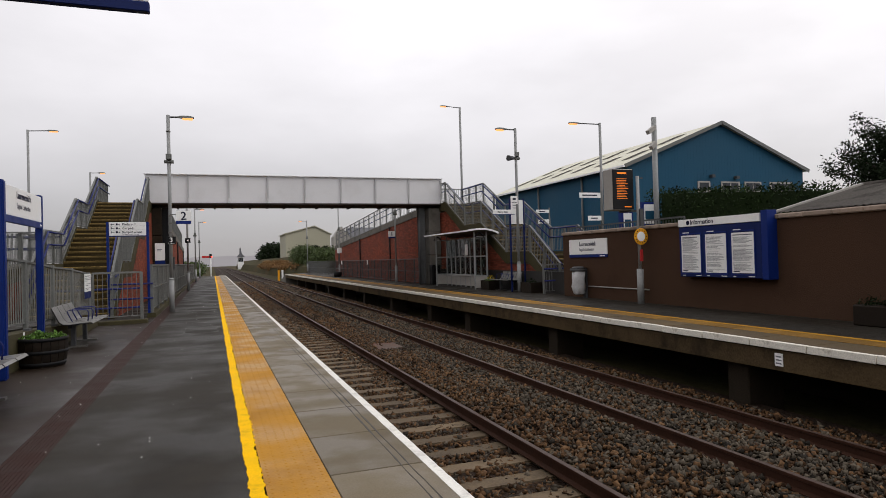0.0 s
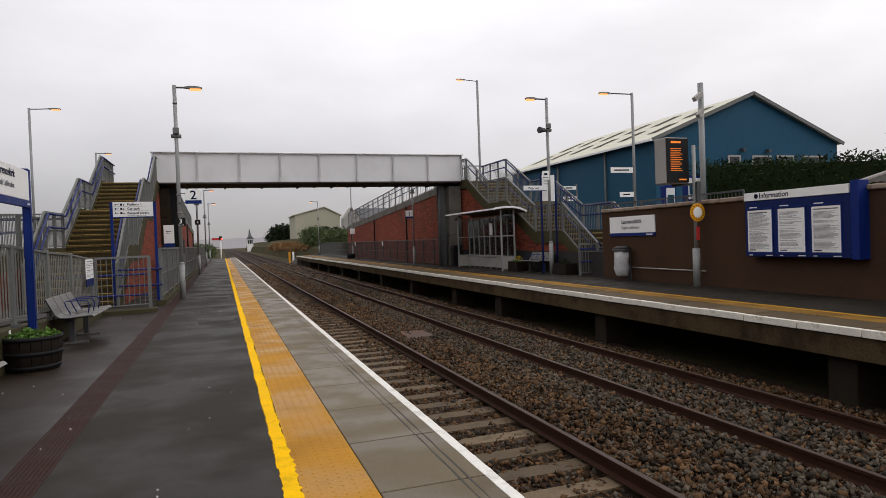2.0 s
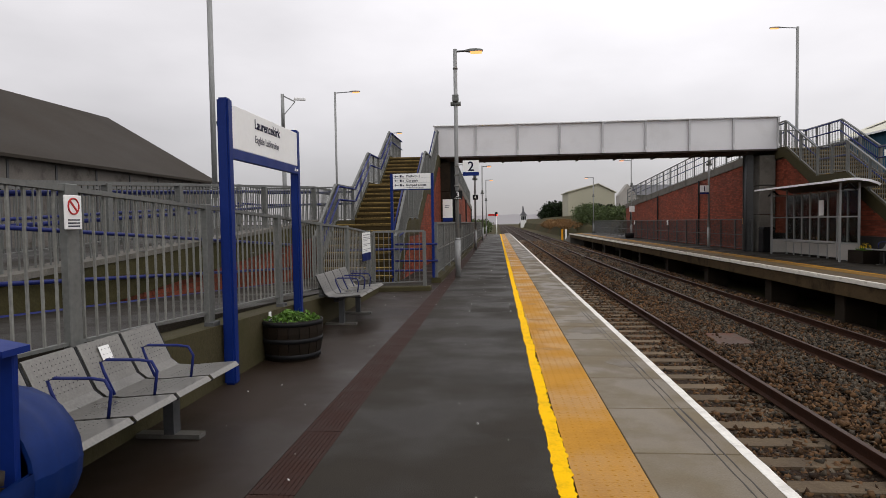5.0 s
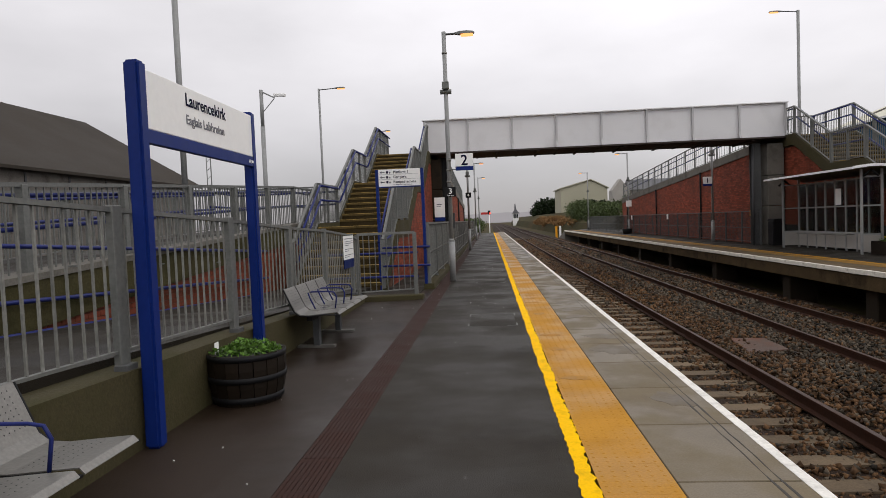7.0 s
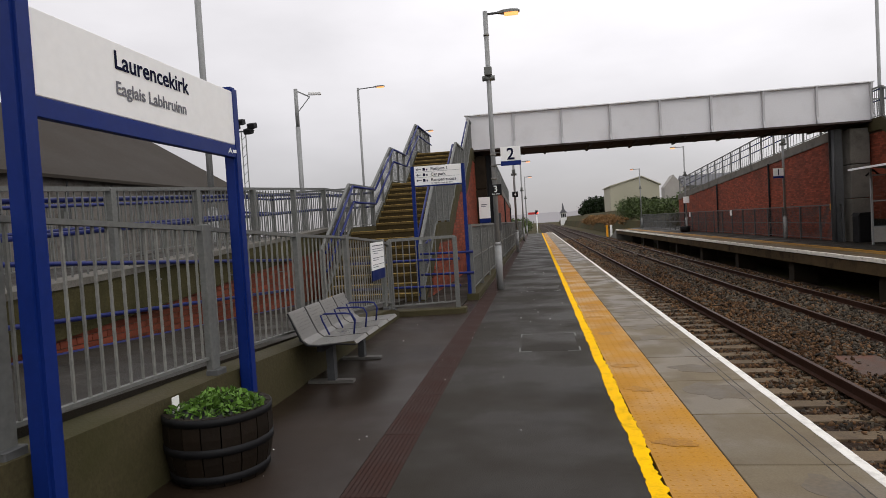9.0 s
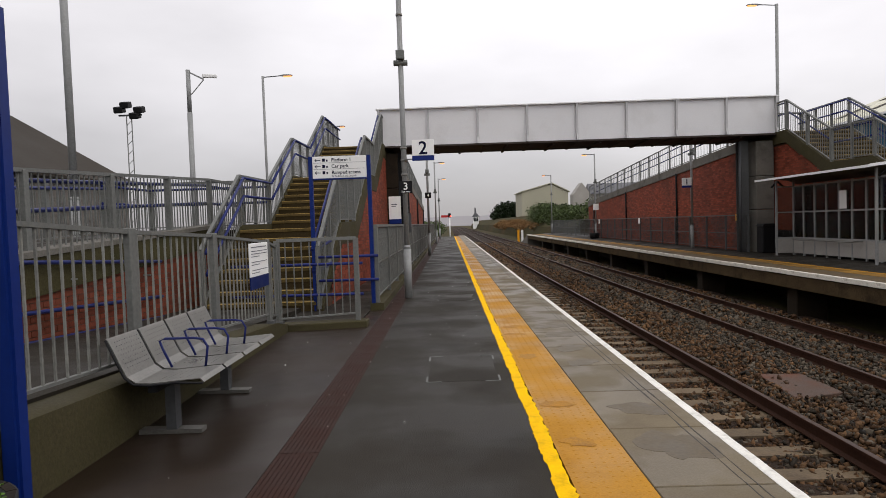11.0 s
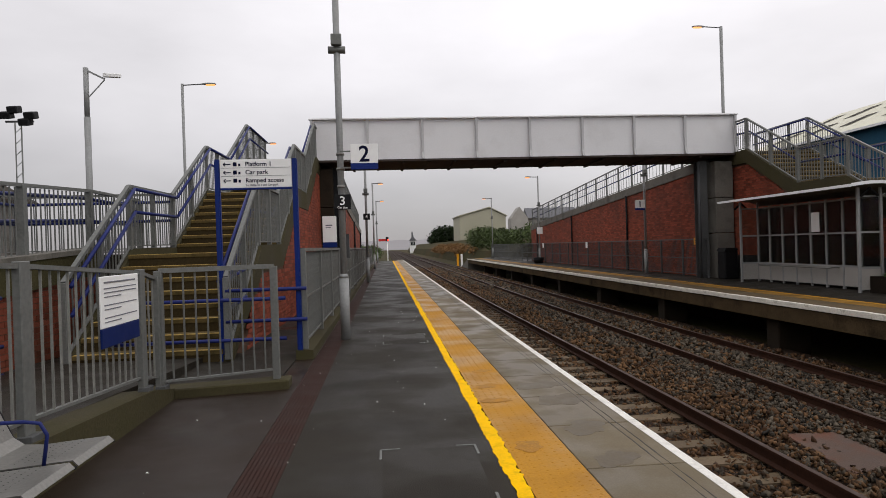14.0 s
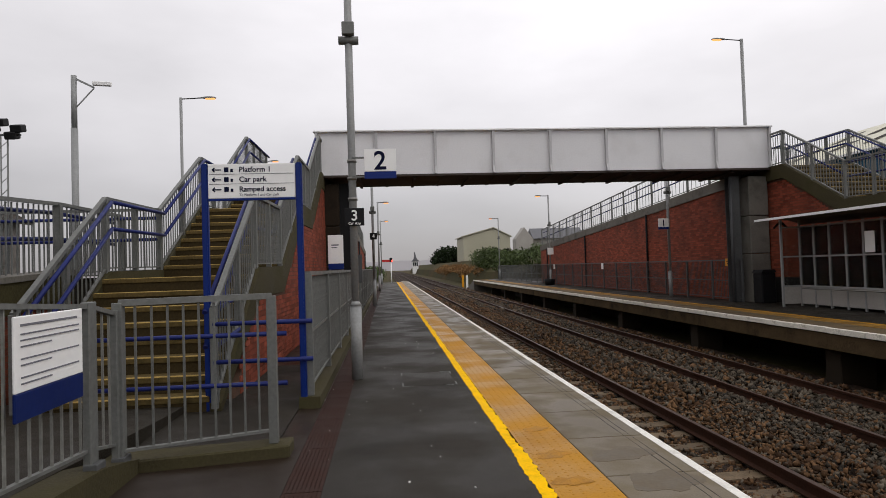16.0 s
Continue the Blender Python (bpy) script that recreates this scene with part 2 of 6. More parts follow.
BRICK = mat("red_brick", (0.30, 0.085, 0.05), 0.75, var=0.25, scale=2, fine=60, bump=0.3, obj=0.22, spots=0.3, spot_col=(0.12, 0.05, 0.035), spot_scale=0.8)
BRICK_WALL = mat("red_brickwork_face", (0.245, 0.062, 0.035), 0.8, var=0.3, scale=0.9, fine=40, bump=0.3, island=0.32, spots=0.55, spot_col=(0.10, 0.034, 0.022), spot_scale=0.5, spec=0.18)
BRICK_RAMP = mat("stained_ramp_brickwork", (0.17, 0.045, 0.025), 0.8, var=0.25, scale=1.2, fine=40, bump=0.3, island=0.25, spots=0.5, spot_col=(0.05, 0.03, 0.016), spot_scale=0.5, spec=0.15)
MORTAR = mat("grey_mortar", (0.11, 0.065, 0.045), 0.85, var=0.2, scale=3, fine=60, bump=0.3, spec=0.15)
RENDER_BROWN = mat("brown_roughcast_wall", (0.066, 0.036, 0.022), 0.9, var=0.2, scale=0.7, fine=70, bump=0.6, spots=0.4, spot_col=(0.036, 0.02, 0.013), spot_scale=0.7, spec=0.12)
CAPSTONE = mat("buff_cap_stone", (0.30, 0.23, 0.18), 0.75, var=0.2, scale=2, fine=40, bump=0.3, obj=0.2, spots=0.5, spot_col=(0.10, 0.075, 0.05), spot_scale=3, spec=0.25)
TREAD = mat("mossy_brown_tread", (0.115, 0.080, 0.027), 0.8, var=0.4, scale=2.5, fine=40, bump=0.3, spots=0.7, spot_col=(0.028, 0.024, 0.007), spot_scale=2, spec=0.2)
RISER = mat("dark_brown_riser", (0.044, 0.031, 0.012), 0.85, var=0.4, scale=2, fine=40, bump=0.2, spec=0.15)
NOSING = mat("faded_yellow_nosing", (0.42, 0.285, 0.085), 0.75, var=0.3, scale=4, fine=40, bump=0.2, spots=0.7, spot_col=(0.09, 0.062, 0.02), spot_scale=4, spec=0.2)
TREAD_GREY = mat("grey_stair_tread", (0.10, 0.08, 0.05), 0.8, var=0.3, scale=2.5, fine=40, bump=0.3, spec=0.2)
SHED_BLUE = mat("blue_profiled_sheet", (0.016, 0.078, 0.136), 0.6, var=0.1, scale=0.3, fine=12, bump=0.05, spec=0.15)
SHED_ROOF = mat("cream_roof_sheet", (0.62, 0.60, 0.47), 0.55, var=0.12, scale=0.3, fine=10, bump=0.05)
ROOF_DARK = mat("brown_grey_shed_roof", (0.042, 0.035, 0.028), 0.8, var=0.2, scale=0.2, fine=8, bump=0.1, spots=0.3, spot_col=(0.025, 0.021, 0.018), spot_scale=0.25, spec=0.12)
SHED_CREAM = mat("cream_shed_sheet", (0.42, 0.40, 0.30), 0.6, var=0.12, scale=0.2, fine=5, bump=0.03)
SLATE = mat("grey_slate", (0.14, 0.14, 0.15), 0.6, var=0.2, scale=1, fine=20)
CORRUGATED = mat("grey_corrugated_roof", (0.15, 0.135, 0.12), 0.75, var=0.3, scale=0.8, fine=20, bump=0.1, spots=0.8, spot_col=(0.05, 0.045, 0.035), spot_scale=1.3, spec=0.2)
ROUGH_BLOCK = mat("brown_grey_blockwork", (0.12, 0.092, 0.07), 0.85, var=0.25, scale=1.2, fine=40, bump=0.4, spots=0.4, spot_col=(0.06, 0.045, 0.034), spot_scale=1.2, spec=0.15)
PALE_WALL = mat("pale_render_wall", (0.36, 0.34, 0.31), 0.75, var=0.15, scale=0.8, fine=30)
WOOD_BARREL = mat("dark_wet_oak", (0.012, 0.0075, 0.004), 0.65, var=0.3, scale=3, fine=30, bump=0.3, obj=0.2, spec=0.2)
SOIL = mat("dark_soil", (0.03, 0.022, 0.015), 0.9, var=0.4, scale=8, fine=60, bump=0.8)
LEAF = mat("fresh_green_leaf", (0.075, 0.15, 0.022), 0.55, var=0.25, scale=5, fine=40, bump=0.05, island=0.5, spec=0.2)
LEAF_DARK = mat("dark_conifer_leaf", (0.012, 0.020, 0.007), 0.7, var=0.3, scale=1, fine=20, bump=0.05, island=0.5, spec=0.1)
HEDGE = mat("dark_hedge_leaf", (0.015, 0.028, 0.007), 0.7, var=0.3, scale=1, fine=20, bump=0.05, island=0.5, spec=0.1)
HEDGE_FAR = mat("olive_hedge_leaf", (0.06, 0.085, 0.025), 0.7, var=0.3, scale=1, fine=20, bump=0.05, island=0.4)
BRACKEN = mat("rusty_bracken", (0.22, 0.12, 0.045), 0.8, var=0.3, scale=1, fine=20, bump=0.05, island=0.5)
FLOWER = mat("yellow_flower", (0.75, 0.5, 0.02), 0.5, var=0.2, bump=0.0)
BARK = mat("dark_bark", (0.04, 0.032, 0.025), 0.85, var=0.3, scale=5, fine=40, bump=0.5)
# Distance haze is put into the hills as a pale self-lit colour.
DISTANT = glow("far_trees_haze_glow", (0.30, 0.285, 0.30), 0.55)
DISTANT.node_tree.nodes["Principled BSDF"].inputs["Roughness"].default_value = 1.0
# Darker copy of the bridge paint; the ribs' shadow lines are put into it.
BRIDGE_RIB = mat("bridge_paint_with_rib_shade", (0.50, 0.495, 0.495), 0.55, var=0.1, scale=1, fine=20, bump=0.03)
GLASS = glass_mat("shelter_glass", (0.80, 0.83, 0.82), 0.08)
WINDOW = mat("dark_window_glass", (0.03, 0.035, 0.04), 0.12, var=0.1, bump=0.0)
BAG = mat("cloudy_plastic_bag", (0.55, 0.55, 0.55), 0.4, var=0.2, scale=6, fine=30, bump=0.3, dist=0.03)
LAMP_ON = glow("sodium_lamp", (1.0, 0.37, 0.12), 1.6)
DISPLAY = glow("amber_dots", (1.0, 0.25, 0.012), 0.36)
SIGNAL_RED = glow("red_signal_light", (1.0, 0.05, 0.03), 3.0)


# ---- mesh helpers ----
def quad_box(bm, a, b, c, d, z0, z1):
    """A prism on the quad a b c d (x, y), from z0 to z1."""
    lo = [bm.verts.new((p[0], p[1], z0)) for p in (a, b, c, d)]
    hi = [bm.verts.new((p[0], p[1], z1)) for p in (a, b, c, d)]
    bm.faces.new(lo[::-1])
    bm.faces.new(hi)
    for i in range(4):
        j = (i + 1) % 4
        bm.faces.new((lo[i], lo[j], hi[j], hi[i]))


def box(bm, x0, x1, y0, y1, z0, z1):
    quad_box(bm, (x0, y0), (x1, y0), (x1, y1), (x0, y1), z0, z1)


def prism(bm, outline, axis, a, b):
    """An outline of (u, v) drawn out along an axis: x takes (y, z), y takes (x, z), z takes (x, y)."""
    def at(p, w):
        return {"x": (w, p[0], p[1]), "y": (p[0], w, p[1]), "z": (p[0], p[1], w)}[axis]
    lo = [bm.verts.new(at(p, a)) for p in outline]
    hi = [bm.verts.new(at(p, b)) for p in outline]
    bm.faces.new(lo[::-1])
    bm.faces.new(hi)
    for i in range(len(outline)):
        j = (i + 1) % len(outline)
        bm.faces.new((lo[i], lo[j], hi[j], hi[i]))


def bar(bm, a, b, w, h=None):
    """A straight rectangular bar from a to b, w wide and h deep."""
    a, b, h = Vector(a), Vector(b), h or w
    d = (b - a).normalized()
    up = Vector((0, 0, 1)) if abs(d.z) < 0.95 else Vector((0, 1, 0))
    s = d.cross(up).normalized() * w / 2
    u = s.cross(d).normalized() * h / 2
    ring = [[bm.verts.new(p + q) for q in (-s - u, s - u, s + u, -s + u)] for p in (a, b)]
    bm.faces.new(ring[0][::-1])
    bm.faces.new(ring[1])
    for i in range(4):
        j = (i + 1) % 4
        bm.faces.new((ring[0][i], ring[0][j], ring[1][j], ring[1][i]))


def tube(bm, pts, r, seg=8, r_end=None, smooth=True):
    """A round tube along points."""
    pts = [Vector(p) for p in pts]
    rings = []
    for i, p in enumerate(pts):
        d = (pts[min(i + 1, len(pts) - 1)] - pts[max(i - 1, 0)]).normalized()
        up = Vector((0, 0, 1)) if abs(d.z) < 0.9 else Vector((1, 0, 0))
        s = d.cross(up).normalized()
        u = s.cross(d).normalized()
        rad = r if r_end is None else r + (r_end - r) * i / (len(pts) - 1)
        rings.append([bm.verts.new(p + (s * math.cos(k * math.tau / seg) + u * math.sin(k * math.tau / seg)) * rad) for k in range(seg)])
    for q, w in zip(rings, rings[1:]):
        for k in range(seg):
            f = bm.faces.new((q[k], q[(k + 1) % seg], w[(k + 1) % seg], w[k]))
            f.smooth = smooth
    bm.faces.new(rings[0][::-1])
    bm.faces.new(rings[-1])


def lathe(bm, profile, centre=(0, 0, 0), seg=24, smooth=True):
    """A turned form from (radius, z) pairs."""
    rings = [[bm.verts.new((centre[0] + r * math.cos(k * math.tau / seg), centre[1] + r * math.sin(k * math.tau / seg), centre[2] + z)) for k in range(seg)] for r, z in profile]
    for q, w in zip(rings, rings[1:]):
        for k in range(seg):
            f = bm.faces.new((q[k], q[(k + 1) % seg], w[(k + 1) % seg], w[k]))
            f.smooth = smooth
    bm.faces.new(rings[0][::-1])
    bm.faces.new(rings[-1])


def soften(bm, width, seg=1):
    bmesh.ops.bevel(bm, geom=bm.edges[:], offset=width, segments=seg, affect="EDGES", clamp_overlap=True)


def base_of(ob):
    p = Vector((0, 0, 0))
    while ob:
        p += ob.location
        ob = ob.parent
    return p


def thing(name, at, label, category, group="", kind=""):
    ob = new(name)
    ob.location = at
    ob.empty_display_size = 0.2
    return tagged(ob, label, category, group, kind)


def part(name, bm, material, parent=None, label=""):
    """Links a bmesh, drawn in world places, as one mesh under its parent."""
    if parent:
        bmesh.ops.translate(bm, verts=bm.verts, vec=-base_of(parent))
    bmesh.ops.recalc_face_normals(bm, faces=bm.faces)
    me = bpy.data.meshes.new(name)
    bm.to_mesh(me)
    bm.free()
    me.materials.append(material)
    ob = new(name, me)
    ob.parent = parent
    if label:
        tagged(ob, label)
    return ob


def solo(name, bm, material, label, category, group="", kind=""):
    return tagged(part(name, bm, material), label, category, group, kind)


def piece(name, mesh, parent, at, turn=0.0):
    """One more object on a shared mesh, at a world place."""
    ob = new(name, mesh)
    ob.parent = parent
    ob.location = Vector(at) - (base_of(parent) if parent else Vector())
    ob.rotation_euler = (0, 0, turn)
    return ob


def box_mesh(name, sx, sy, sz, material, bevel=0.0):
    bm = bmesh.new()
    box(bm, -sx / 2, sx / 2, -sy / 2, sy / 2, 0, sz)
    if bevel:
        soften(bm, bevel)
    me = bpy.data.meshes.new(name)
    bmesh.ops.recalc_face_normals(bm, faces=bm.faces)
    bm.to_mesh(me)
    bm.free()
    me.materials.append(material)
    return me


def writing(words, size, material, parent, m, align="LEFT", name="lettering"):
    """Words in the built-in font as a thin mesh under its sign; m is the world pose, x along the line and y up the letters."""
    cu = bpy.data.curves.new(name, "FONT")
    cu.body, cu.size, cu.align_x, cu.extrude, cu.resolution_u = words, size, align, 0.001, 3
    cu.offset = size * 0.014
    tmp = bpy.data.objects.new(name, cu)
    me = bpy.data.meshes.new_from_object(tmp)
    bpy.data.objects.remove(tmp)
    me.transform(Matrix.Translation(-base_of(parent)) @ m)
    me.materials.append(material)
    ob = new(name, me)
    ob.parent = parent
    return ob


def facing(x, y, z, turn):
    """The pose of lettering that stands upright and is read from the side to which turn points: 0 is read looking along +y, 90 looking along -x, -90 along +x."""
    return pose(x, y, z, 90, 0, turn)


def cloud_mesh(name, verts, faces_per, count, material):
    """A mesh of many alike small polygons, from an array of corners."""
    me = bpy.data.meshes.new(name)
    n = len(verts)
    me.vertices.add(n)
    me.vertices.foreach_set("co", np.asarray(verts, np.float32).ravel())
    loops = np.asarray(faces_per, np.int32)
    me.loops.add(loops.size)
    me.loops.foreach_set("vertex_index", loops.ravel())
    me.polygons.add(len(loops))
    me.polygons.foreach_set("loop_start", np.arange(0, loops.size, loops.shape[1], dtype=np.int32))
    me.update(calc_edges=True)
    me.validate()
    me.materials.append(material)
    return me


def leaves(name, centres, size, material, seed=1):
    """Small four-cornered leaves at many places, each turned its own way."""
    rng = np.random.default_rng(seed)
    c = np.asarray(centres, float)
    n = len(c)
    a = rng.normal(size=(n, 3))
    a /= np.linalg.norm(a, axis=1)[:, None]
    b = np.cross(a, rng.normal(size=(n, 3)))
    b /= np.linalg.norm(b, axis=1)[:, None]
    s = size * rng.uniform(0.6, 1.3, (n, 1))
    v = np.stack([c - a * s, c - b * s * 0.45, c + a * s, c + b * s * 0.45], 1).reshape(-1, 3)
    return cloud_mesh(name, v, np.arange(4 * n).reshape(-1, 4), n, material)


def rocks(name, centres, size, material, seed=3):
    """Angular stones: uneven six-cornered lumps."""
    rng = np.random.default_rng(seed)
    c = np.asarray(centres, float)
    n = len(c)
    unit = np.array([(1, 0, 0), (-1, 0, 0), (0, 1, 0), (0, -1, 0), (0, 0, 1), (0, 0, -1)], float)
    v = unit[None] * rng.uniform(0.55, 1.25, (n, 6, 1)) + rng.normal(scale=0.28, size=(n, 6, 3))
    q = rng.normal(size=(n, 4))
    q /= np.linalg.norm(q, axis=1)[:, None]
    w, x, y, z = q.T
    r = np.stack([np.stack([1 - 2 * (y * y + z * z), 2 * (x * y - z * w), 2 * (x * z + y * w)], -1),
                  np.stack([2 * (x * y + z * w), 1 - 2 * (x * x + z * z), 2 * (y * z - x * w)], -1),
                  np.stack([2 * (x * z - y * w), 2 * (y * z + x * w), 1 - 2 * (x * x + y * y)], -1)], -2)
    v = np.einsum("nij,nkj->nki", r, v) * (size * rng.uniform(0.45, 1.5, (n, 1, 1))) + c[:, None]
    f = np.array([(0, 2, 4), (2, 1, 4), (1, 3, 4), (3, 0, 4), (2, 0, 5), (1, 2, 5), (3, 1, 5), (0, 3, 5)])
    faces = (np.arange(n)[:, None, None] * 6 + f[None]).reshape(-1, 3)
    return cloud_mesh(name, v.reshape(-1, 3), faces, n, material)

# ---- ground, trackbed and platforms ----
bm = bmesh.new()
box(bm, -900, 900, -300, 1500, -1.7, -1.3)
solo("ground", bm, EARTH, "rough wet winter grass and earth round the railway", "ground", kind="structure")
bm = bmesh.new()
prism(bm, [(-0.6, -1.4), (-0.6, -1.13), (6.9, -1.13), (7.6, -1.4)], "y", -60, 420)
solo("trackbed", bm, BALLAST_BED, "brown-grey ballast bed under both tracks", "ballast", kind="structure")

rng = np.random.default_rng(11)


def ballast(y0, y1, density, size):
    n = int((y1 - y0) * 6.1 * density)
    x = rng.uniform(0.25, 6.4, n)
    y = rng.uniform(y0, y1, n)
    hump = 0.05 * np.sin(x * 2.1 + 0.7 * np.sin(y * 0.9)) * np.sin(y * 0.5)
    shoulder = np.where((x > 2.45) & (x < 3.95), 0.035, 0.0)
    z = -1.125 + hump * 0.4 + shoulder + rng.uniform(-0.02, 0.02, n)
    z = np.where(x > 2.3, z + 0.058, z)
    near_rail = np.minimum.reduce([np.abs(x - r) for r in RAILS])
    near = (x > 0.85) & (x < 1.70 + 0.12 * np.sin(y * 3.3))
    on_sleeper = np.abs((y + 29.7 + 0.3) % 0.6 - 0.3) < 0.105
    z = np.where(near, z - 0.008, z)
    slab = (x > 2.86 - 0.10 * (-12.4 - y)) & (x < 3.46) & (y > -13.66) & (y < -12.45) & (rng.uniform(0, 1, n) > 0.04)
    keep = (near_rail > 0.07) & ~(near & on_sleeper) & ~slab
    return np.stack([x, y, z], 1)[keep]


RAILS = (0.76, 2.20, 4.13, 5.60)
for y0, y1, density, size in ((-29.0, -8.0, 420, 0.033), (-8.0, 14.0, 150, 0.05), (14.0, 50.0, 40, 0.085)):
    pts = ballast(y0, y1, density, size)
    share = np.where(((pts[:, 0] > 4.15) & (pts[:, 0] < 5.6)) | ((pts[:, 0] > 3.3) & (pts[:, 0] < 4.0)), 0.7, 0.28)
    grey = rng.uniform(0, 1, len(pts)) < share
    for some, material, words in ((~grey, BALLAST, "angular rust-brown granite ballast stones between the rails"), (grey, BALLAST_GREY, "angular grey granite ballast stones between the rails")):
        st = new("ballast_stones", rocks("ballast_stones", pts[some], size, material, int(y1) + 40 + int(material is BALLAST)))
        tagged(st, words, "ballast", kind="stuff")

RAIL_PROFILE = [(-0.07, 0), (0.07, 0), (0.07, 0.012), (0.012, 0.03), (0.010, 0.11), (0.035, 0.122), (0.035, 0.152), (-0.035, 0.152), (-0.035, 0.122), (-0.010, 0.11), (-0.012, 0.03), (-0.07, 0.012)]
for rx in RAILS:
    rail_thing = thing("rail", (rx, -20, -1.07), "rust-brown steel running rail on concrete sleepers", "rail", "rails")
    bm = bmesh.new()
    prism(bm, [(rx + u, -1.07 + v) for u, v in RAIL_PROFILE], "y", -60, 300)
    part("rail_web", bm, RAIL, rail_thing)
    bm = bmesh.new()
    box(bm, rx - 0.03, rx + 0.03, -60, 300, -0.9185, -0.9155)
    part("rail_head", bm, RAIL_HEAD, rail_thing, "dull worn running surface")

bm = bmesh.new()
prism(bm, [(-1.25, 0), (1.25, 0), (1.22, 0.13), (0.5, 0.10), (-0.5, 0.10), (-1.22, 0.13)], "y", -0.13, 0.13)
bmesh.ops.recalc_face_normals(bm, faces=bm.faces)
sleeper_mesh = bpy.data.meshes.new("sleeper")
bm.to_mesh(sleeper_mesh)
bm.free()
sleeper_mesh.materials.append(SLEEPER)
for cx, name in ((1.48, "near"), (4.865, "far")):
    for i in range(150):
        y = -29.7 + 0.60 * i + (0.0 if name == "near" else 0.25)
        sl = piece("sleeper", sleeper_mesh, None, (cx, y, -1.205 if name == "near" else -1.235))
        tagged(sl, "worn grey-brown concrete sleeper half sunk in ballast", "sleeper", "sleepers")

# platform 2: the one that is walked on
PLAT_END = 46.0
bm = bmesh.new()
box(bm, -2.57, -1.20, -45, PLAT_END, -1.3, 0.0)
solo("platform_asphalt", bm, ASPHALT, "wet black asphalt platform walkway with worn patches", "platform", kind="structure")
bm = bmesh.new()
box(bm, -4.2, -2.83, -45, PLAT_END, -1.3, -0.002)
solo("platform_back_strip", bm, ASPHALT_BROWN, "brown-grey asphalt strip along the fence", "platform", kind="structure")
bm = bmesh.new()
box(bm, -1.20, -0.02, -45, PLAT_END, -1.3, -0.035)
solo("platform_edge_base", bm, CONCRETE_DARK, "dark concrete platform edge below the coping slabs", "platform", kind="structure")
bm = bmesh.new()
box(bm, -2.83, -2.57, -45, PLAT_END, -1.3, -0.006)
drain = solo("drain_channel", bm, DRAIN, "rust-red slotted drain channel set into the platform", "drain", kind="structure")

bm = bmesh.new()
for i in range(9):
    x0 = -2.655 + i * 0.0285
    box(bm, x0, x0 + 0.0245, -0.497, 0.497, 0.004, 0.012)
for s in (-0.46, -0.23, 0.0, 0.23, 0.46):
    box(bm, -2.655, -2.405, s - 0.018, s + 0.018, 0.004, 0.0115)
bmesh.ops.translate(bm, verts=bm.verts, vec=(2.53, 0, 0))
grate_mesh = bpy.data.meshes.new("grating")
bmesh.ops.recalc_face_normals(bm, faces=bm.faces)
bm.to_mesh(grate_mesh)
bm.free()
grate_mesh.materials.append(DRAIN)
for i in range(56):
    piece("grating", grate_mesh, drain, (-2.70, -28.5 + i, -0.0125))

coping = thing("platform_coping", (-0.35, -20, 0), "wet grey-brown coping slabs along the platform edge", "coping", kind="structure")
slab_mesh = box_mesh("coping_slab", 0.695, 0.906, 0.045, COPING, 0.004)
for i in range(90):
    piece("coping_slab", slab_mesh, coping, (-0.3525, -31.958 + 0.918 * i, -0.043))
tact = thing("tactile_strip", (-0.9, -20, 0), "ochre blister tactile paving along the platform edge", "tactile paving", kind="structure")
bm = bmesh.new()
box(bm, -0.2, 0.2, -0.2008, 0.2008, 0, 0.04)
for i in range(6):
    for j in range(6):
        cx, cy = -0.167 + i * 0.0667, -0.167 + j * 0.0667
        bmesh.ops.create_cone(bm, cap_ends=True, segments=6, radius1=0.0115, radius2=0.007, depth=0.0024, matrix=Matrix.Translation((cx, cy, 0.0412)))
bmesh.ops.recalc_face_normals(bm, faces=bm.faces)
tile_mesh = bpy.data.meshes.new("tactile_tile")
bm.to_mesh(tile_mesh)
bm.free()
tile_mesh.materials.append(TACTILE)
for i in range(186):
    piece("tactile_tile", tile_mesh, tact, (-0.906, -29.0 + 0.403 * i, -0.041))


def painted_line(name, x0, x1, y0, y1, z, material, label, ragged, step):
    """A line of paint with uneven edges, 3 mm thick."""
    r = random.Random(name)
    bm = bmesh.new()
    n = int((y1 - y0) / step)
    rows = []
    for i in range(n + 1):
        y = y0 + (y1 - y0) * i / n
        a = x0 + ragged * (noise.noise((y * 1.7, 3.1, 0)) + 0.5 * r.uniform(-1, 1))
        b = x1 + ragged * (noise.noise((y * 1.3, 9.7, 0)) + 0.8 * r.uniform(-1, 1))
        rows.append([bm.verts.new((a, y, z)), bm.verts.new((b, y, z)), bm.verts.new((a, y, z - 0.004)), bm.verts.new((b, y, z - 0.004))])
    for p, q in zip(rows, rows[1:]):
        bm.faces.new((p[0], p[1], q[1], q[0]))
        bm.faces.new((p[0], q[0], q[2], p[2]))
        bm.faces.new((p[1], p[3], q[3], q[1]))
    return solo(name, bm, material, label, "painted line", kind="structure")


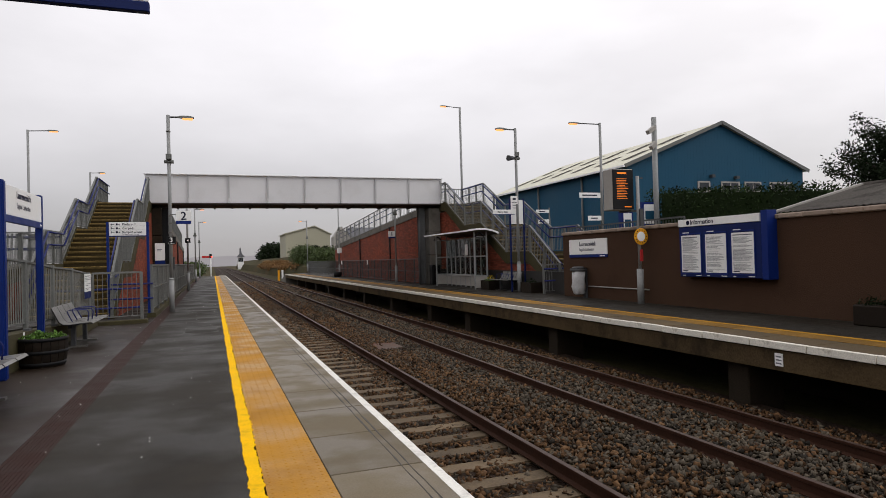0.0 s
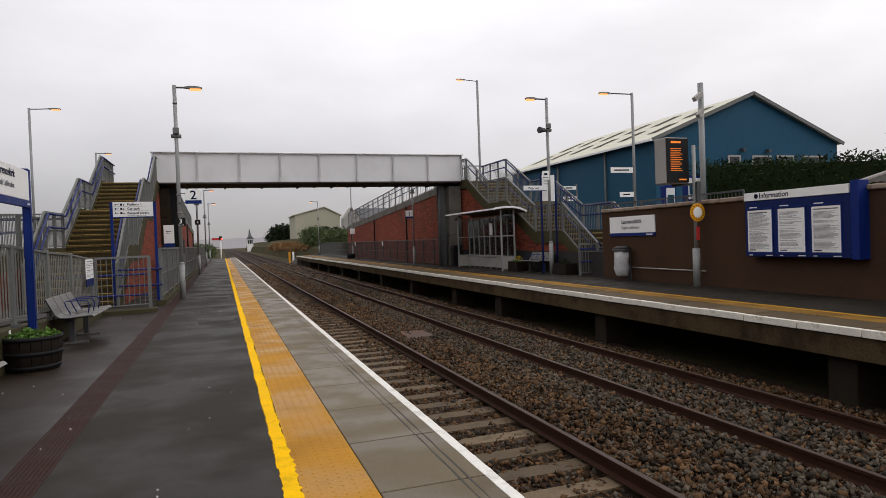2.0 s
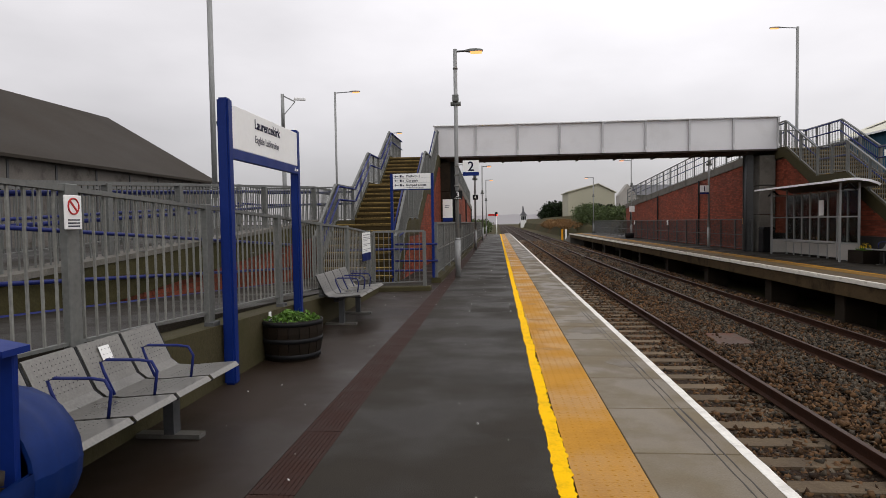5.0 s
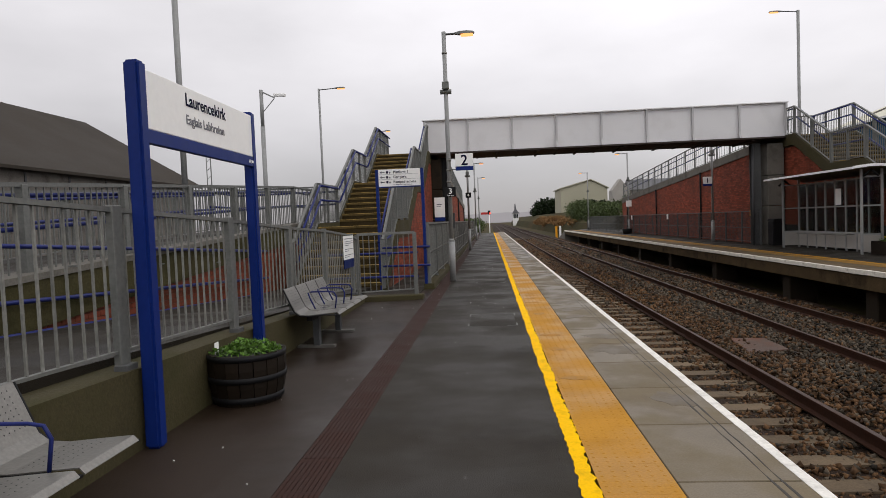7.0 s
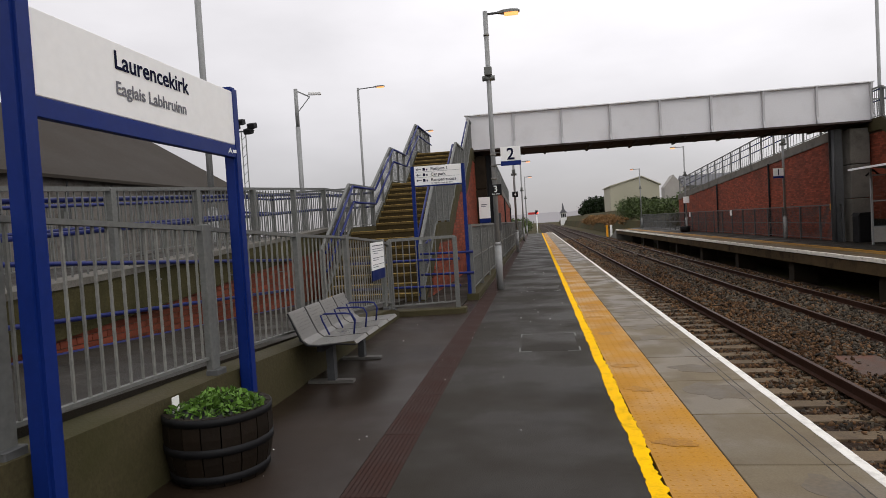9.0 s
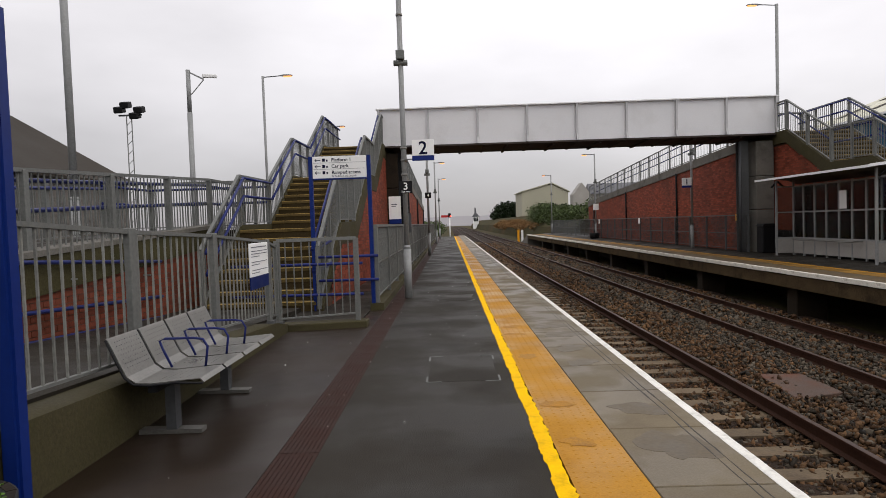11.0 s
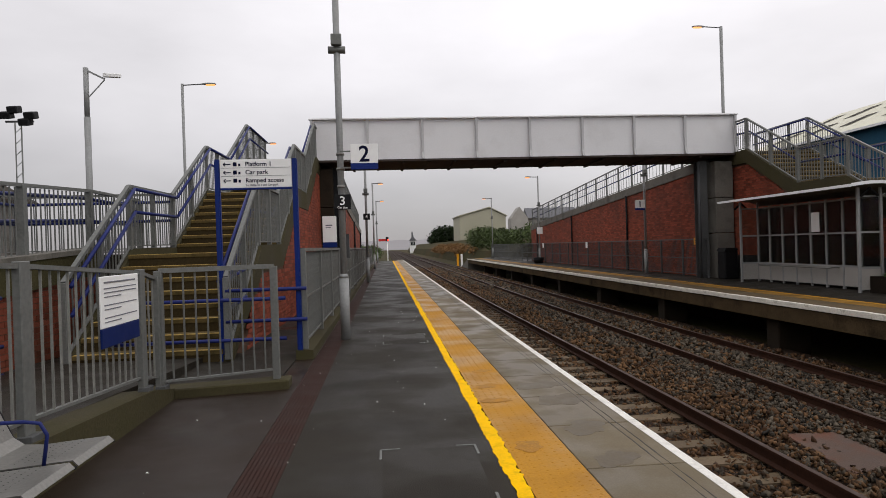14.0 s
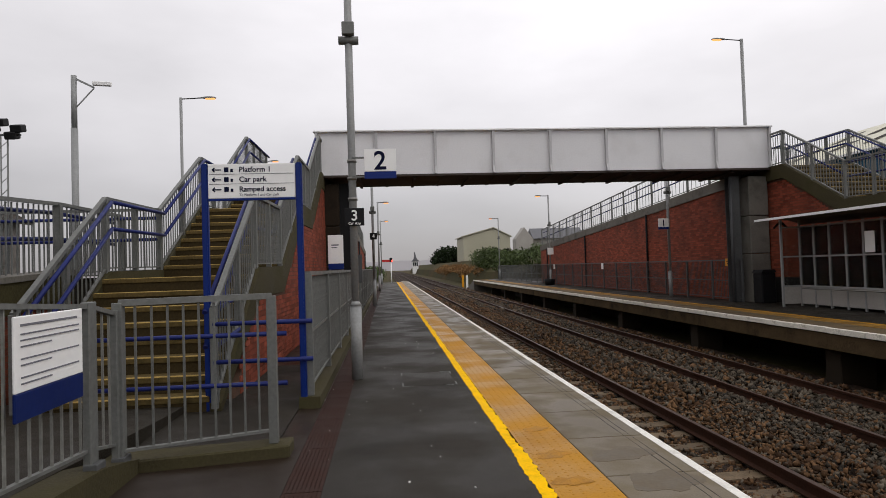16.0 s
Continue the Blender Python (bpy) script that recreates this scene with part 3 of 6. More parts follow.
def patch(name, x, y, rx, ry, z, material, label, category, seed):
    """A thin film with an uneven rim: standing water, or grime worn into the paving."""
    r = random.Random(seed)
    bm = bmesh.new()
    n = 28
    turn = r.uniform(0, 6)
    rim = []
    for k in range(n):
        a = k * math.tau / n
        f = 1 + 0.22 * math.sin(2 * a + turn) + 0.14 * math.sin(5 * a + 2 * turn) + r.uniform(-0.06, 0.06)
        rim.append((x + rx * f * math.cos(a), y + ry * f * math.sin(a)))
    prism(bm, rim, "z", z - 0.001, z)
    return solo(name, bm, material, label, category)


PUDDLE = mat("shallow_dirty_water", (0.108, 0.083, 0.051), 0.40, var=0.3, scale=6, fine=40, bump=0.05, dist=0.001, spec=0.16)
GRIME = mat("orange_grime", (0.36, 0.165, 0.015), 0.55, var=0.4, scale=7, fine=60, bump=0.2, spots=0.6, spot_col=(0.24, 0.105, 0.012), spot_scale=9, spec=0.15)
for k, (px, py, rx, ry) in enumerate(((-0.37, -17.3, 0.20, 0.14), (-0.38, -18.05, 0.19, 0.26), (-0.44, -15.05, 0.17, 0.16), (-0.46, -15.75, 0.14, 0.14), (-0.42, -13.6, 0.22, 0.17), (-0.36, -14.2, 0.20, 0.22), (-0.30, -19.9, 0.12, 0.2))):
    patch("puddle", px, py, rx, ry, 0.0032, PUDDLE, "shallow dark puddle standing on the coping slabs", "puddle", 300 + k)
for k, (px, py, rx, ry) in enumerate(((-0.95, -17.12, 0.10, 0.09), (-0.95, -17.95, 0.10, 0.08), (-0.95, -15.4, 0.11, 0.10), (-0.95, -14.1, 0.11, 0.09), (-0.92, -13.52, 0.12, 0.10), (-0.88, -12.78, 0.10, 0.08), (-0.93, -19.2, 0.11, 0.08))):
    patch("grime_patch", px, py, rx, ry, 0.0022, GRIME, "darker orange grime worn into the tactile paving", "stain", 400 + k)

painted_line("yellow_line", -1.205, -1.112, -31, PLAT_END, 0.003, YELLOW, "ragged bright yellow safety line beside the tactile paving", 0.017, 0.035)
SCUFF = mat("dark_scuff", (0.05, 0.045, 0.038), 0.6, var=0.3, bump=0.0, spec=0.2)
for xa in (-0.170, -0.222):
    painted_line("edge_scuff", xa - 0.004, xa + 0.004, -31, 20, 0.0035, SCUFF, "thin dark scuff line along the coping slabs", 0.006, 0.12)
painted_line("white_line", -0.072, -0.004, -31, PLAT_END, 0.005, WHITE_LINE, "worn white paint line on the platform edge", 0.003, 0.08)

for my0, my1 in ((-16.36, -15.3), (-10.55, -9.6)):
    mx0, mx1 = -1.96, -1.31
    mh = thing("manhole_cover", ((mx0 + mx1) / 2, (my0 + my1) / 2, 0), "asphalt-filled steel access cover set flush in the platform", "manhole cover", "access covers")
    for k, (cx, cy) in enumerate(((mx0, my0), (mx1, my0), (mx0, my1), (mx1, my1))):
        bm = bmesh.new()
        bar(bm, (cx, cy, 0.001), (cx + (0.13 if k % 2 == 0 else -0.13), cy, 0.001), 0.016, 0.008)
        bar(bm, (cx, cy, 0.001), (cx, cy + (0.2 if k < 2 else -0.2), 0.001), 0.016, 0.008)
        part("corner_bracket", bm, GALV, mh)
    bm = bmesh.new()
    box(bm, mx0 + 0.015, mx1 - 0.015, my0 + 0.015, my1 - 0.015, -0.01, 0.0015)
    part("cover", bm, ASPHALT, mh)

# platform 1, across the tracks: coping on cantilevers over a dark void
P1 = 6.42
P1_END = 44.0
bm = bmesh.new()
prism(bm, [(9.05, -1.3), (9.05, -0.2), (7.70, -0.2), (7.70, 0.0), (8.3, 0.05), (30, 0.05), (30, -1.3)], "y", -60, P1_END)
solo("far_platform_asphalt", bm, ASPHALT, "dark wet asphalt of the opposite platform", "platform", kind="structure")
bm = bmesh.new()
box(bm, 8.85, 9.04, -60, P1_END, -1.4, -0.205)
solo("far_platform_wall", bm, CONCRETE_DARK, "stained concrete wall below the opposite platform, the void's shade in its colour", "platform", kind="structure")
bm = bmesh.new()
box(bm, P1 + 0.045, P1 + 0.30, -60, P1_END, -0.43, -0.125)
solo("far_platform_beam", bm, BEAM, "weathered concrete edge beam of the opposite platform", "platform", kind="structure")
p1cop = thing("far_platform_coping", (6.8, -20, 0), "worn brown coping slabs with white-painted front edges", "coping", kind="structure")
slab1 = box_mesh("coping_slab", 0.66, 0.985, 0.10, COPING_OLD, 0.006)
nose1 = box_mesh("white_nosing", 0.075, 0.985, 0.11, WHITE_OLD, 0.006)
for i in range(75):
    y = -30.0 + i
    z = 0.003 * math.sin(i * 2.7)
    piece("coping_slab", slab1, p1cop, (P1 + 0.075 + 0.33, y, -0.10 + z))
    piece("white_nosing", nose1, p1cop, (P1 + 0.0375, y, -0.108 + z))
p1tac = thing("far_tactile_strip", (7.4, -20, 0), "worn yellow tactile paving on the opposite platform", "tactile paving", kind="structure")
tile1 = box_mesh("tactile_tile", 0.4, 0.395, 0.14, TACTILE_OLD, 0.003)
for i in range(186):
    piece("tactile_tile", tile1, p1tac, (7.36, -30.0 + 0.4 * i, -0.136))
bm = bmesh.new()
box(bm, 7.60, 7.70, -60, P1_END, -0.3, 0.001)
solo("far_yellow_line", bm, YELLOW_OLD, "faded yellow line on the opposite platform", "painted line", kind="structure")
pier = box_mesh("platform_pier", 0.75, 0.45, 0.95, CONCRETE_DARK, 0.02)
ledge = box_mesh("bracket", 0.16, 0.3, 0.12, CONCRETE_GREY, 0.01)
for y in (-27.9, -22.0, -16.0, -10.3, -6.3, -0.6, 5.2, 11.1, 17.0, 23.0, 29.0, 35.0):
    pr = thing("platform_pier", (6.9, y, -1.4), "stained concrete pier, darkened as if in shade, carrying the platform edge", "pier", "platform piers")
    piece("pier_block", pier, pr, (7.05, y, -1.4))
    piece("bracket", ledge, pr, (6.58, y - 0.3, -0.44))
np_ = thing("edge_plate", (6.50, -23., -0.2), "small white marker plate on the platform edge beam", "marker plate")
bm = bmesh.new()
box(bm, 6.452, 6.464, -23.08, -22.94, -0.36, -0.17)
part("plate", bm, SIGN_WHITE, np_)
for k in range(3):
    bm = bmesh.new()
    box(bm, 6.4485, 6.4525, -23.06, -22.96, -0.33 + 0.05 * k, -0.31 + 0.05 * k)
    part("print_bar", bm, SIGN_GREY, np_)
# ends of the platforms
for x0, x1, yy, nm in ((-4.2, 0.0, PLAT_END, "platform_ramp"), (6.42, 9.5, P1_END, "far_platform_ramp")):
    bm = bmesh.new()
    prism(bm, [(yy, -1.3), (yy, -0.02), (yy + 7, -1.2), (yy + 7, -1.3)], "x", x0, x1)
    solo(nm, bm, CONCRETE_GREY, "sloping concrete end of the platform", "platform", kind="structure")
bm = bmesh.new()
quad_box(bm, (2.72, -13.75), (3.46, -13.5), (3.50, -12.45), (2.86, -12.4), -1.12, -1.022)
soften(bm, 0.008)
RUST_SLAB = mat("rust_stained_concrete", (0.082, 0.050, 0.036), 0.7, var=0.4, scale=3, fine=50, bump=0.3, spots=0.8, spot_col=(0.12, 0.033, 0.012), spot_scale=2.2, spec=0.3)
solo("track_slab", bm, RUST_SLAB, "rust-stained broken concrete cover slab between the tracks", "slab")

# ---- footbridge ----
bridge = thing("footbridge", (2.7, 1.0, 0), "pale grey steel plate-girder footbridge over both tracks", "footbridge")
BX0, BX1 = -4.05, 9.62
for y0, nm in ((0.0, "near"), (2.0, "far")):
    bm = bmesh.new()
    box(bm, BX0, BX1, y0, y0 + 0.02, 4.12, 5.36)
    part("girder_plate", bm, BRIDGE, bridge, "flat pale grey girder plate")
    bm = bmesh.new()
    box(bm, BX0 - 0.06, BX1 + 0.06, y0 - 0.11, y0 + 0.13, 5.37, 5.415)
    soften(bm, 0.006)
    part("top_flange", bm, BRIDGE_EDGE, bridge, "white top capping")
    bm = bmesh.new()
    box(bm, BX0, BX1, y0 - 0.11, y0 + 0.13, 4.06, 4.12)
    part("bottom_flange", bm, BRIDGE_UNDER, bridge, "dark brown bottom flange")
    side = -1 if y0 == 0 else 1
    ya = y0 if y0 == 0 else y0 + 0.02
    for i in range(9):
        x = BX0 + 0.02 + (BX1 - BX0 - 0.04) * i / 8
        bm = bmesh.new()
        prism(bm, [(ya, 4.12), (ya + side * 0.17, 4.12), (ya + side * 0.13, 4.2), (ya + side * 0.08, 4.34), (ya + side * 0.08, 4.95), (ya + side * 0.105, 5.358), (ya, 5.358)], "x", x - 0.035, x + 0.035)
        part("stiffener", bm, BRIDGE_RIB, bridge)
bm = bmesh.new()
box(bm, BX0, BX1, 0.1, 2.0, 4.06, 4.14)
part("deck", bm, BRIDGE_UNDER, bridge, "dark brown deck soffit")
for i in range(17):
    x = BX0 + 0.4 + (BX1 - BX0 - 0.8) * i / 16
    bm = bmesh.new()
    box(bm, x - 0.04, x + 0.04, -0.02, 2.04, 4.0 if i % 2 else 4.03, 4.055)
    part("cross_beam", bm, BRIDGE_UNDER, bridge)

# ---- walls of brick and concrete ----
BRICK_W, BRICK_H = 0.225, 0.075


def brick_face(name, parent, x, y0, y1, z0, top, toward, mat_all=BRICK_WALL):
    """A face of bricks in a plane x = const, laid in stretcher bond from z0 up to top(y); joints are left open 10 mm in front of the mortar."""
    verts, faces = [], []
    rows = int((max(top(y0), top(y1)) - z0) / BRICK_H) + 1
    d = 0.012 * toward
    for r in range(rows):
        za, zb = z0 + r * BRICK_H + 0.005, z0 + (r + 1) * BRICK_H - 0.005
        y = y0 + (0.1125 if r % 2 else 0.0)
        while y < y1 - 0.05:
            ya, yb = y + 0.005, min(y + BRICK_W - 0.005, y1)
            if zb < min(top(ya), top(yb)) + 0.02:
                k = len(verts)
                verts += [(x, ya, za), (x, yb, za), (x, yb, zb), (x, ya, zb), (x + d, ya, za), (x + d, yb, za), (x + d, yb, zb), (x + d, ya, zb)]
                faces += [(k + 4, k + 5, k + 6, k + 7), (k, k + 1, k + 5, k + 4), (k + 3, k + 7, k + 6, k + 2), (k, k + 4, k + 7, k + 3), (k + 1, k + 2, k + 6, k + 5)]
            y += BRICK_W
    me = bpy.data.meshes.new(name)
    me.from_pydata(verts, [], faces)
    me.materials.append(mat_all)
    ob = new(name, me)
    ob.parent = parent
    if parent:
        ob.location = -base_of(parent)
    return tagged(ob, kind="stuff")


def lerp_path(pts):
    def f(y):
        for (ya, za), (yb, zb) in zip(pts, pts[1:]):
            if y <= yb:
                return za + (zb - za) * max(0, y - ya) / max(1e-6, yb - ya)
        return pts[-1][1]
    return f


STAIR = [(-11.5, 0.0), (-9.4, 1.40), (-7.4, 1.42), (-5.0, 2.72), (-3.1, 2.74), (-0.65, 4.05), (2.2, 4.05)]
RAMP = [(2.2, 4.0), (27.0, 2.66), (40.0, 1.9)]


def stringer_profile(shift_top, depth):
    up = [(y, z + shift_top) for y, z in STAIR]
    down = [(y, max(0.0, z - depth)) for y, z in reversed(STAIR)]
    return up + down


# ---- staircases: three flights and two landings, the same on both platforms ----
def railing(parent, pts, height, post_every, picket_gap, handrails=(), hand_offset=(0.0, 0.0), material=GALV, picket_r=0.0075, post_size=0.07, base_gap=0.1):
    """Posts, top and bottom rails and upright bars along a line of points on the deck."""
    pts = [Vector(p) for p in pts]
    up = Vector((0, 0, 1))
    post = box_mesh("post", post_size, post_size, height, material, 0.004)
    picket = box_mesh("picket", picket_r * 2, picket_r * 2, height - base_gap - 0.03, material)
    for a, b in zip(pts, pts[1:]):
        d = b - a
        run = Vector((d.x, d.y, 0)).length
        bm = bmesh.new()
        bar(bm, a + up * height, b + up * height, 0.06, 0.045)
        part("top_rail", bm, material, parent)
        bm = bmesh.new()
        bar(bm, a + up * base_gap, b + up * base_gap, 0.045, 0.02)
        part("bottom_rail", bm, material, parent)
        bays = max(1, round(run / post_every))
        for i in range(bays + 1):
            if i == bays and b != pts[-1]:
                continue
            p = a + d * i / bays
            piece("post", post, parent, p)
        n = max(1, int(run / picket_gap))
        for i in range(1, n):
            p = a + d * i / n
            piece("picket", picket, parent, p + up * base_gap)
        for hz in handrails:
            o = Vector((hand_offset[0], hand_offset[1], 0))
            bm = bmesh.new()
            tube(bm, [a + o + up * hz, b + o + up * hz], 0.027)
            part("handrail", bm, BLUE_RAIL, parent, "blue tubular handrail")


def staircase(x0, x1, tread_mat, nose_mat, label):
    st = thing("staircase", ((x0 + x1) / 2, -6, 0), label, "staircase")
    w0, w1 = x0 + 0.06, x1 - 0.06
    tread = box_mesh("tread", w1 - w0, 0.33, 0.06, tread_mat, 0.005)
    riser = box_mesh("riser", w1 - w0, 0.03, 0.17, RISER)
    nose = box_mesh("nosing", w1 - w0 - 0.04, 0.055, 0.02, nose_mat, 0.004)
    for (ya, za), (yb, zb) in zip(STAIR, STAIR[1:]):
        if zb - za > 0.5:
            n = 8
            for i in range(n):
                h = (zb - za) / n
                y = ya + (yb - ya) * i / n
                z = za + h * (i + 1)
                piece("tread", tread, st, ((w0 + w1) / 2, y + 0.165, z - 0.06))
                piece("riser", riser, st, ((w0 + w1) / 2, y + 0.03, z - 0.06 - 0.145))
                piece("nosing", nose, st, ((w0 + w1) / 2, y + 0.028, z - 0.016))
        else:
            bm = bmesh.new()
            box(bm, w0, w1, ya, yb + 0.05, za - 0.18, za)
            part("landing", bm, tread_mat, st)
    for x in (x0, x1):
        bm = bmesh.new()
        prism(bm, stringer_profile(0.10, 0.32), "x", x - 0.06, x + 0.06)
        part("stringer", bm, CONCRETE, st, "stained concrete side string")
    return st


def stair_rails(x, name, label, inner, handrails):
    rl = thing(name, (x, -6, 0), label, "balustrade")
    railing(rl, [(x, y, z + 0.05) for y, z in STAIR], 1.03, 1.0, 0.11, handrails=handrails, hand_offset=(inner, 0))
    return rl


staircase(-5.85, -3.90, TREAD, NOSING, "mossy brown concrete staircase up to the footbridge")
stair_rails(-5.85, "stair_balustrade", "grey galvanised bar balustrade with blue handrails beside the stairs", 0.09, (0.98, 0.62))
stair_rails(-3.90, "stair_balustrade", "grey galvanised bar balustrade beside the stairs", -0.09, (0.98, 0.62))
staircase(9.62, 11.69, TREAD_GREY, NOSING, "grey concrete staircase from the opposite platform to the footbridge")
stair_rails(9.62, "stair_balustrade", "grey galvanised bar balustrade on the opposite stairs", 0.09, (0.98, 0.62))
stair_rails(11.69, "stair_balustrade", "grey galvanised bar balustrade with handrails on the opposite stairs", -0.09, (0.98, 0.62))
for x0, x1 in ((9.62, 11.69),):
    lt = thing("landing_rail", ((x0 + x1) / 2, 2.2, 4.05), "grey bar railing across the top landing", "railing")
    railing(lt, [(x0, 2.2, 4.05), (x1, 2.2, 4.05)], 1.08, 1.0, 0.11)

# brick walls below the stairs and ramps
stair_top = lerp_path([(y, max(0.0, z - 0.32)) for y, z in STAIR])
ramp_top = lerp_path([(y, z - 0.30) for y, z in RAMP])
for xface, xback, toward, nm in ((-3.86, -4.1, 1, "wall_below_near_stairs"), (9.66, 9.9, -1, "wall_below_far_stairs")):
    w = thing(nm, (xface, -5, 0), "red brick wall below the stairs", "brick wall", kind="structure")
    bm = bmesh.new()
    prism(bm, [(-10.9, 0.0)] + [(y, max(0.02, z - 0.33)) for y, z in STAIR[1:]] + [(2.2, 0.0)], "x", xface - 0.004 * toward, xback)
    part("mortar_face", bm, MORTAR, w)
    brick_face("brickwork", w, xface - 0.004 * toward, -10.6, 2.2, 0.0, lambda y: stair_top(y) - 0.02, toward)
for xface, xback, toward, nm in ((-3.66, -3.95, 1, "wall_below_near_ramp"), (9.10, 9.45, -1, "wall_below_far_ramp")):
    w = thing(nm, (xface, 15, 0), "long red brick retaining wall below the ramp with a concrete band", "brick wall", kind="structure")
    bm = bmesh.new()
    prism(bm, [(1.3, 0.0), (1.3, 3.72), (27.0, 2.36), (27.0, 0.0)], "x", xface - 0.004 * toward, xback)
    part("mortar_face", bm, MORTAR, w)
    brick_face("brickwork", w, xface - 0.004 * toward, 1.3, 27.0, 0.0, lambda y: ramp_top(y) - 0.02, toward)
    bm = bmesh.new()
    prism(bm, [(1.3, 3.70), (1.3, 4.05), (27.0, 2.70), (27.0, 2.36)], "x", xface + 0.05 * toward, xback)
    part("coping_band", bm, CONCRETE_GREY, w, "grey concrete band along the sloping top")
    for yj in (8.0, 16.5, 25.0):
        bm = bmesh.new()
        tube(bm, [(xface + 0.06 * toward, yj, 0.05), (xface + 0.06 * toward, yj, ramp_top(yj))], 0.045)
        part("downpipe", bm, BLACK, w, "black downpipe")
    rf = thing("ramp_railing", (xface, 15, 3), "grey galvanised railing along the top of the ramp", "railing", "ramp railings")
    xr = xface - 0.12 * toward
    railing(rf, [(xr, 1.3, 4.05), (xr, 27.0, 2.68)], 1.2, 1.6, 0.32, handrails=(0.98, 0.62), hand_offset=(-0.08 * toward, 0))

# bridge piers
for xa, xb, nm in ((-4.1, -3.45, "bridge_pier_near"), (8.55, 9.6, "bridge_pier_far")):
    pr = thing(nm, ((xa + xb) / 2, 0.6, 0), "grey concrete bridge pier with a steel column", "bridge pier", kind="structure")
    for z0, z1 in ((0.0, 1.52), (1.535, 2.68), (2.695, 3.9)):
        bm = bmesh.new()
        box(bm, max(xa, xb - 0.62) if xa > 0 else xa, xb, 0.15, 1.28, z0, z1)
        soften(bm, 0.02)
        part("pier_block", bm, CONCRETE_DARK if xa < 0 else CONCRETE_GREY, pr)
    cx = xa + 0.16 if xa > 0 else xb + 0.14
    bm = bmesh.new()
    box(bm, cx - 0.15, cx + 0.15, 0.45, 0.47, 0.0, 3.96)
    box(bm, cx - 0.15, cx + 0.15, 0.75, 0.77, 0.0, 3.96)
    box(bm, cx - 0.01, cx + 0.01, 0.47, 0.75, 0.0, 3.96)
    part("steel_column", bm, GALV_DARK if xa > 0 else BLACK, pr, "dark grey steel column")
    bm = bmesh.new()
    tube(bm, [(cx - 0.2, 0.35, 0.05), (cx - 0.2, 0.35, 3.9)], 0.05)
    part("downpipe", bm, LEG, pr)

# ---- access ramps behind the near platform ----
def low_deck(y):
    return 0.10 + max(0.0, -12.0 - y) * 0.055


def high_deck(y):
    return 1.42 - (-9.4 - y) * 0.053


bm = bmesh.new()
prism(bm, [(-34, -1.3), (-34, low_deck(-26)), (-26, low_deck(-26)), (-12.0, 0.10), (-9.0, 0.0), (-9.0, -1.3)], "x", -6.3, -4.22)
solo("lower_ramp", bm, ASPHALT, "wet tarmac access ramp behind the platform fence", "ramp", kind="structure")
bm = bmesh.new()
prism(bm, [(-34, -1.3), (-34, low_deck(-26)), (-26, high_deck(-26)), (-9.4, 1.42), (-7.4, 1.42), (-7.4, -1.3)], "x", -8.6, -6.5)
solo("upper_ramp", bm, ASPHALT, "wet tarmac upper access ramp", "ramp", kind="structure")
midwall = thing("ramp_wall", (-6.4, -15, 0), "red brick ramp wall with a mossy concrete coping", "brick wall", kind="structure")
bm = bmesh.new()
prism(bm, [(-25, low_deck(-25) - 0.3), (-25, high_deck(-25)), (-9.4, 1.40), (-9.4, -0.2)], "x", -6.5, -6.304)
part("mortar_face", bm, MORTAR, midwall)
brick_face("brickwork", midwall, -6.304, -25, -9.4, 0.0, lambda y: high_deck(y) - 0.22, 1, mat_all=BRICK_RAMP)
bm = bmesh.new()
prism(bm, [(-25, high_deck(-25) - 0.55), (-25, high_deck(-25) + 0.05), (-9.4, 1.47), (-9.4, 1.14)], "x", -6.62, -6.25)
part("coping_band", bm, CONCRETE_MOSS, midwall, "mossy concrete coping")
bm = bmesh.new()
prism(bm, [(-25, high_deck(-25) + 0.053), (-25, high_deck(-25) + 0.12), (-9.4, 1.54), (-9.4, 1.473)], "x", -6.64, -6.23)
part("coping_lip", bm, CONCRETE_GREY, midwall, "pale wet concrete lip")
lr = thing("ramp_handrail", (-6.2, -18, 0.5), "double blue tubular handrail along the brick ramp wall", "handrail")
for hz in (0.30, 0.62, 1.16):
    bm = bmesh.new()
    tube(bm, [(-6.18, -26, low_deck(-26) + hz - 0.3), (-6.18, -12.2, 0.1 + hz - 0.3)], 0.024)
    part("rail_tube", bm, BLUE_RAIL, lr)
for i in range(8):
    y = -25.5 + 1.85 * i
    bm = bmesh.new()
    bar(bm, (-6.3, y, low_deck(y) + 0.32), (-6.18, y, low_deck(y) + 0.32), 0.02)
    bar(bm, (-6.3, y, low_deck(y) + 0.65), (-6.18, y, low_deck(y) + 0.65), 0.02)
    part("bracket", bm, GALV, lr)
for xx, nm, ho in ((-6.45, "upper_ramp_fence", -0.1), (-8.55, "outer_ramp_fence", 0.1)):
    f = thing(nm, (xx, -17, 1), "grey galvanised bar fence with blue handrails along the upper ramp", "fence", "ramp fences")
    railing(f, [(xx, -25.8, high_deck(-25.8)), (xx, -9.4, 1.36)], 1.06, 1.82, 0.115, handrails=(0.95, 0.6), hand_offset=(ho, 0), post_size=0.09)
    if xx > -8:
        railing(f, [(xx, -9.4, 1.36), (xx, -7.4, 1.36)], 1.06, 1.82, 0.115, handrails=(0.95, 0.6), hand_offset=(ho, 0), post_size=0.09)
    if xx < -8:
        railing(f, [(xx, -9.4, 1.42), (xx, -7.4, 1.42), (-5.85, -7.4, 1.42)], 1.10, 1.82, 0.115, handrails=(0.95, 0.6), hand_offset=(0, -0.1), post_size=0.09)

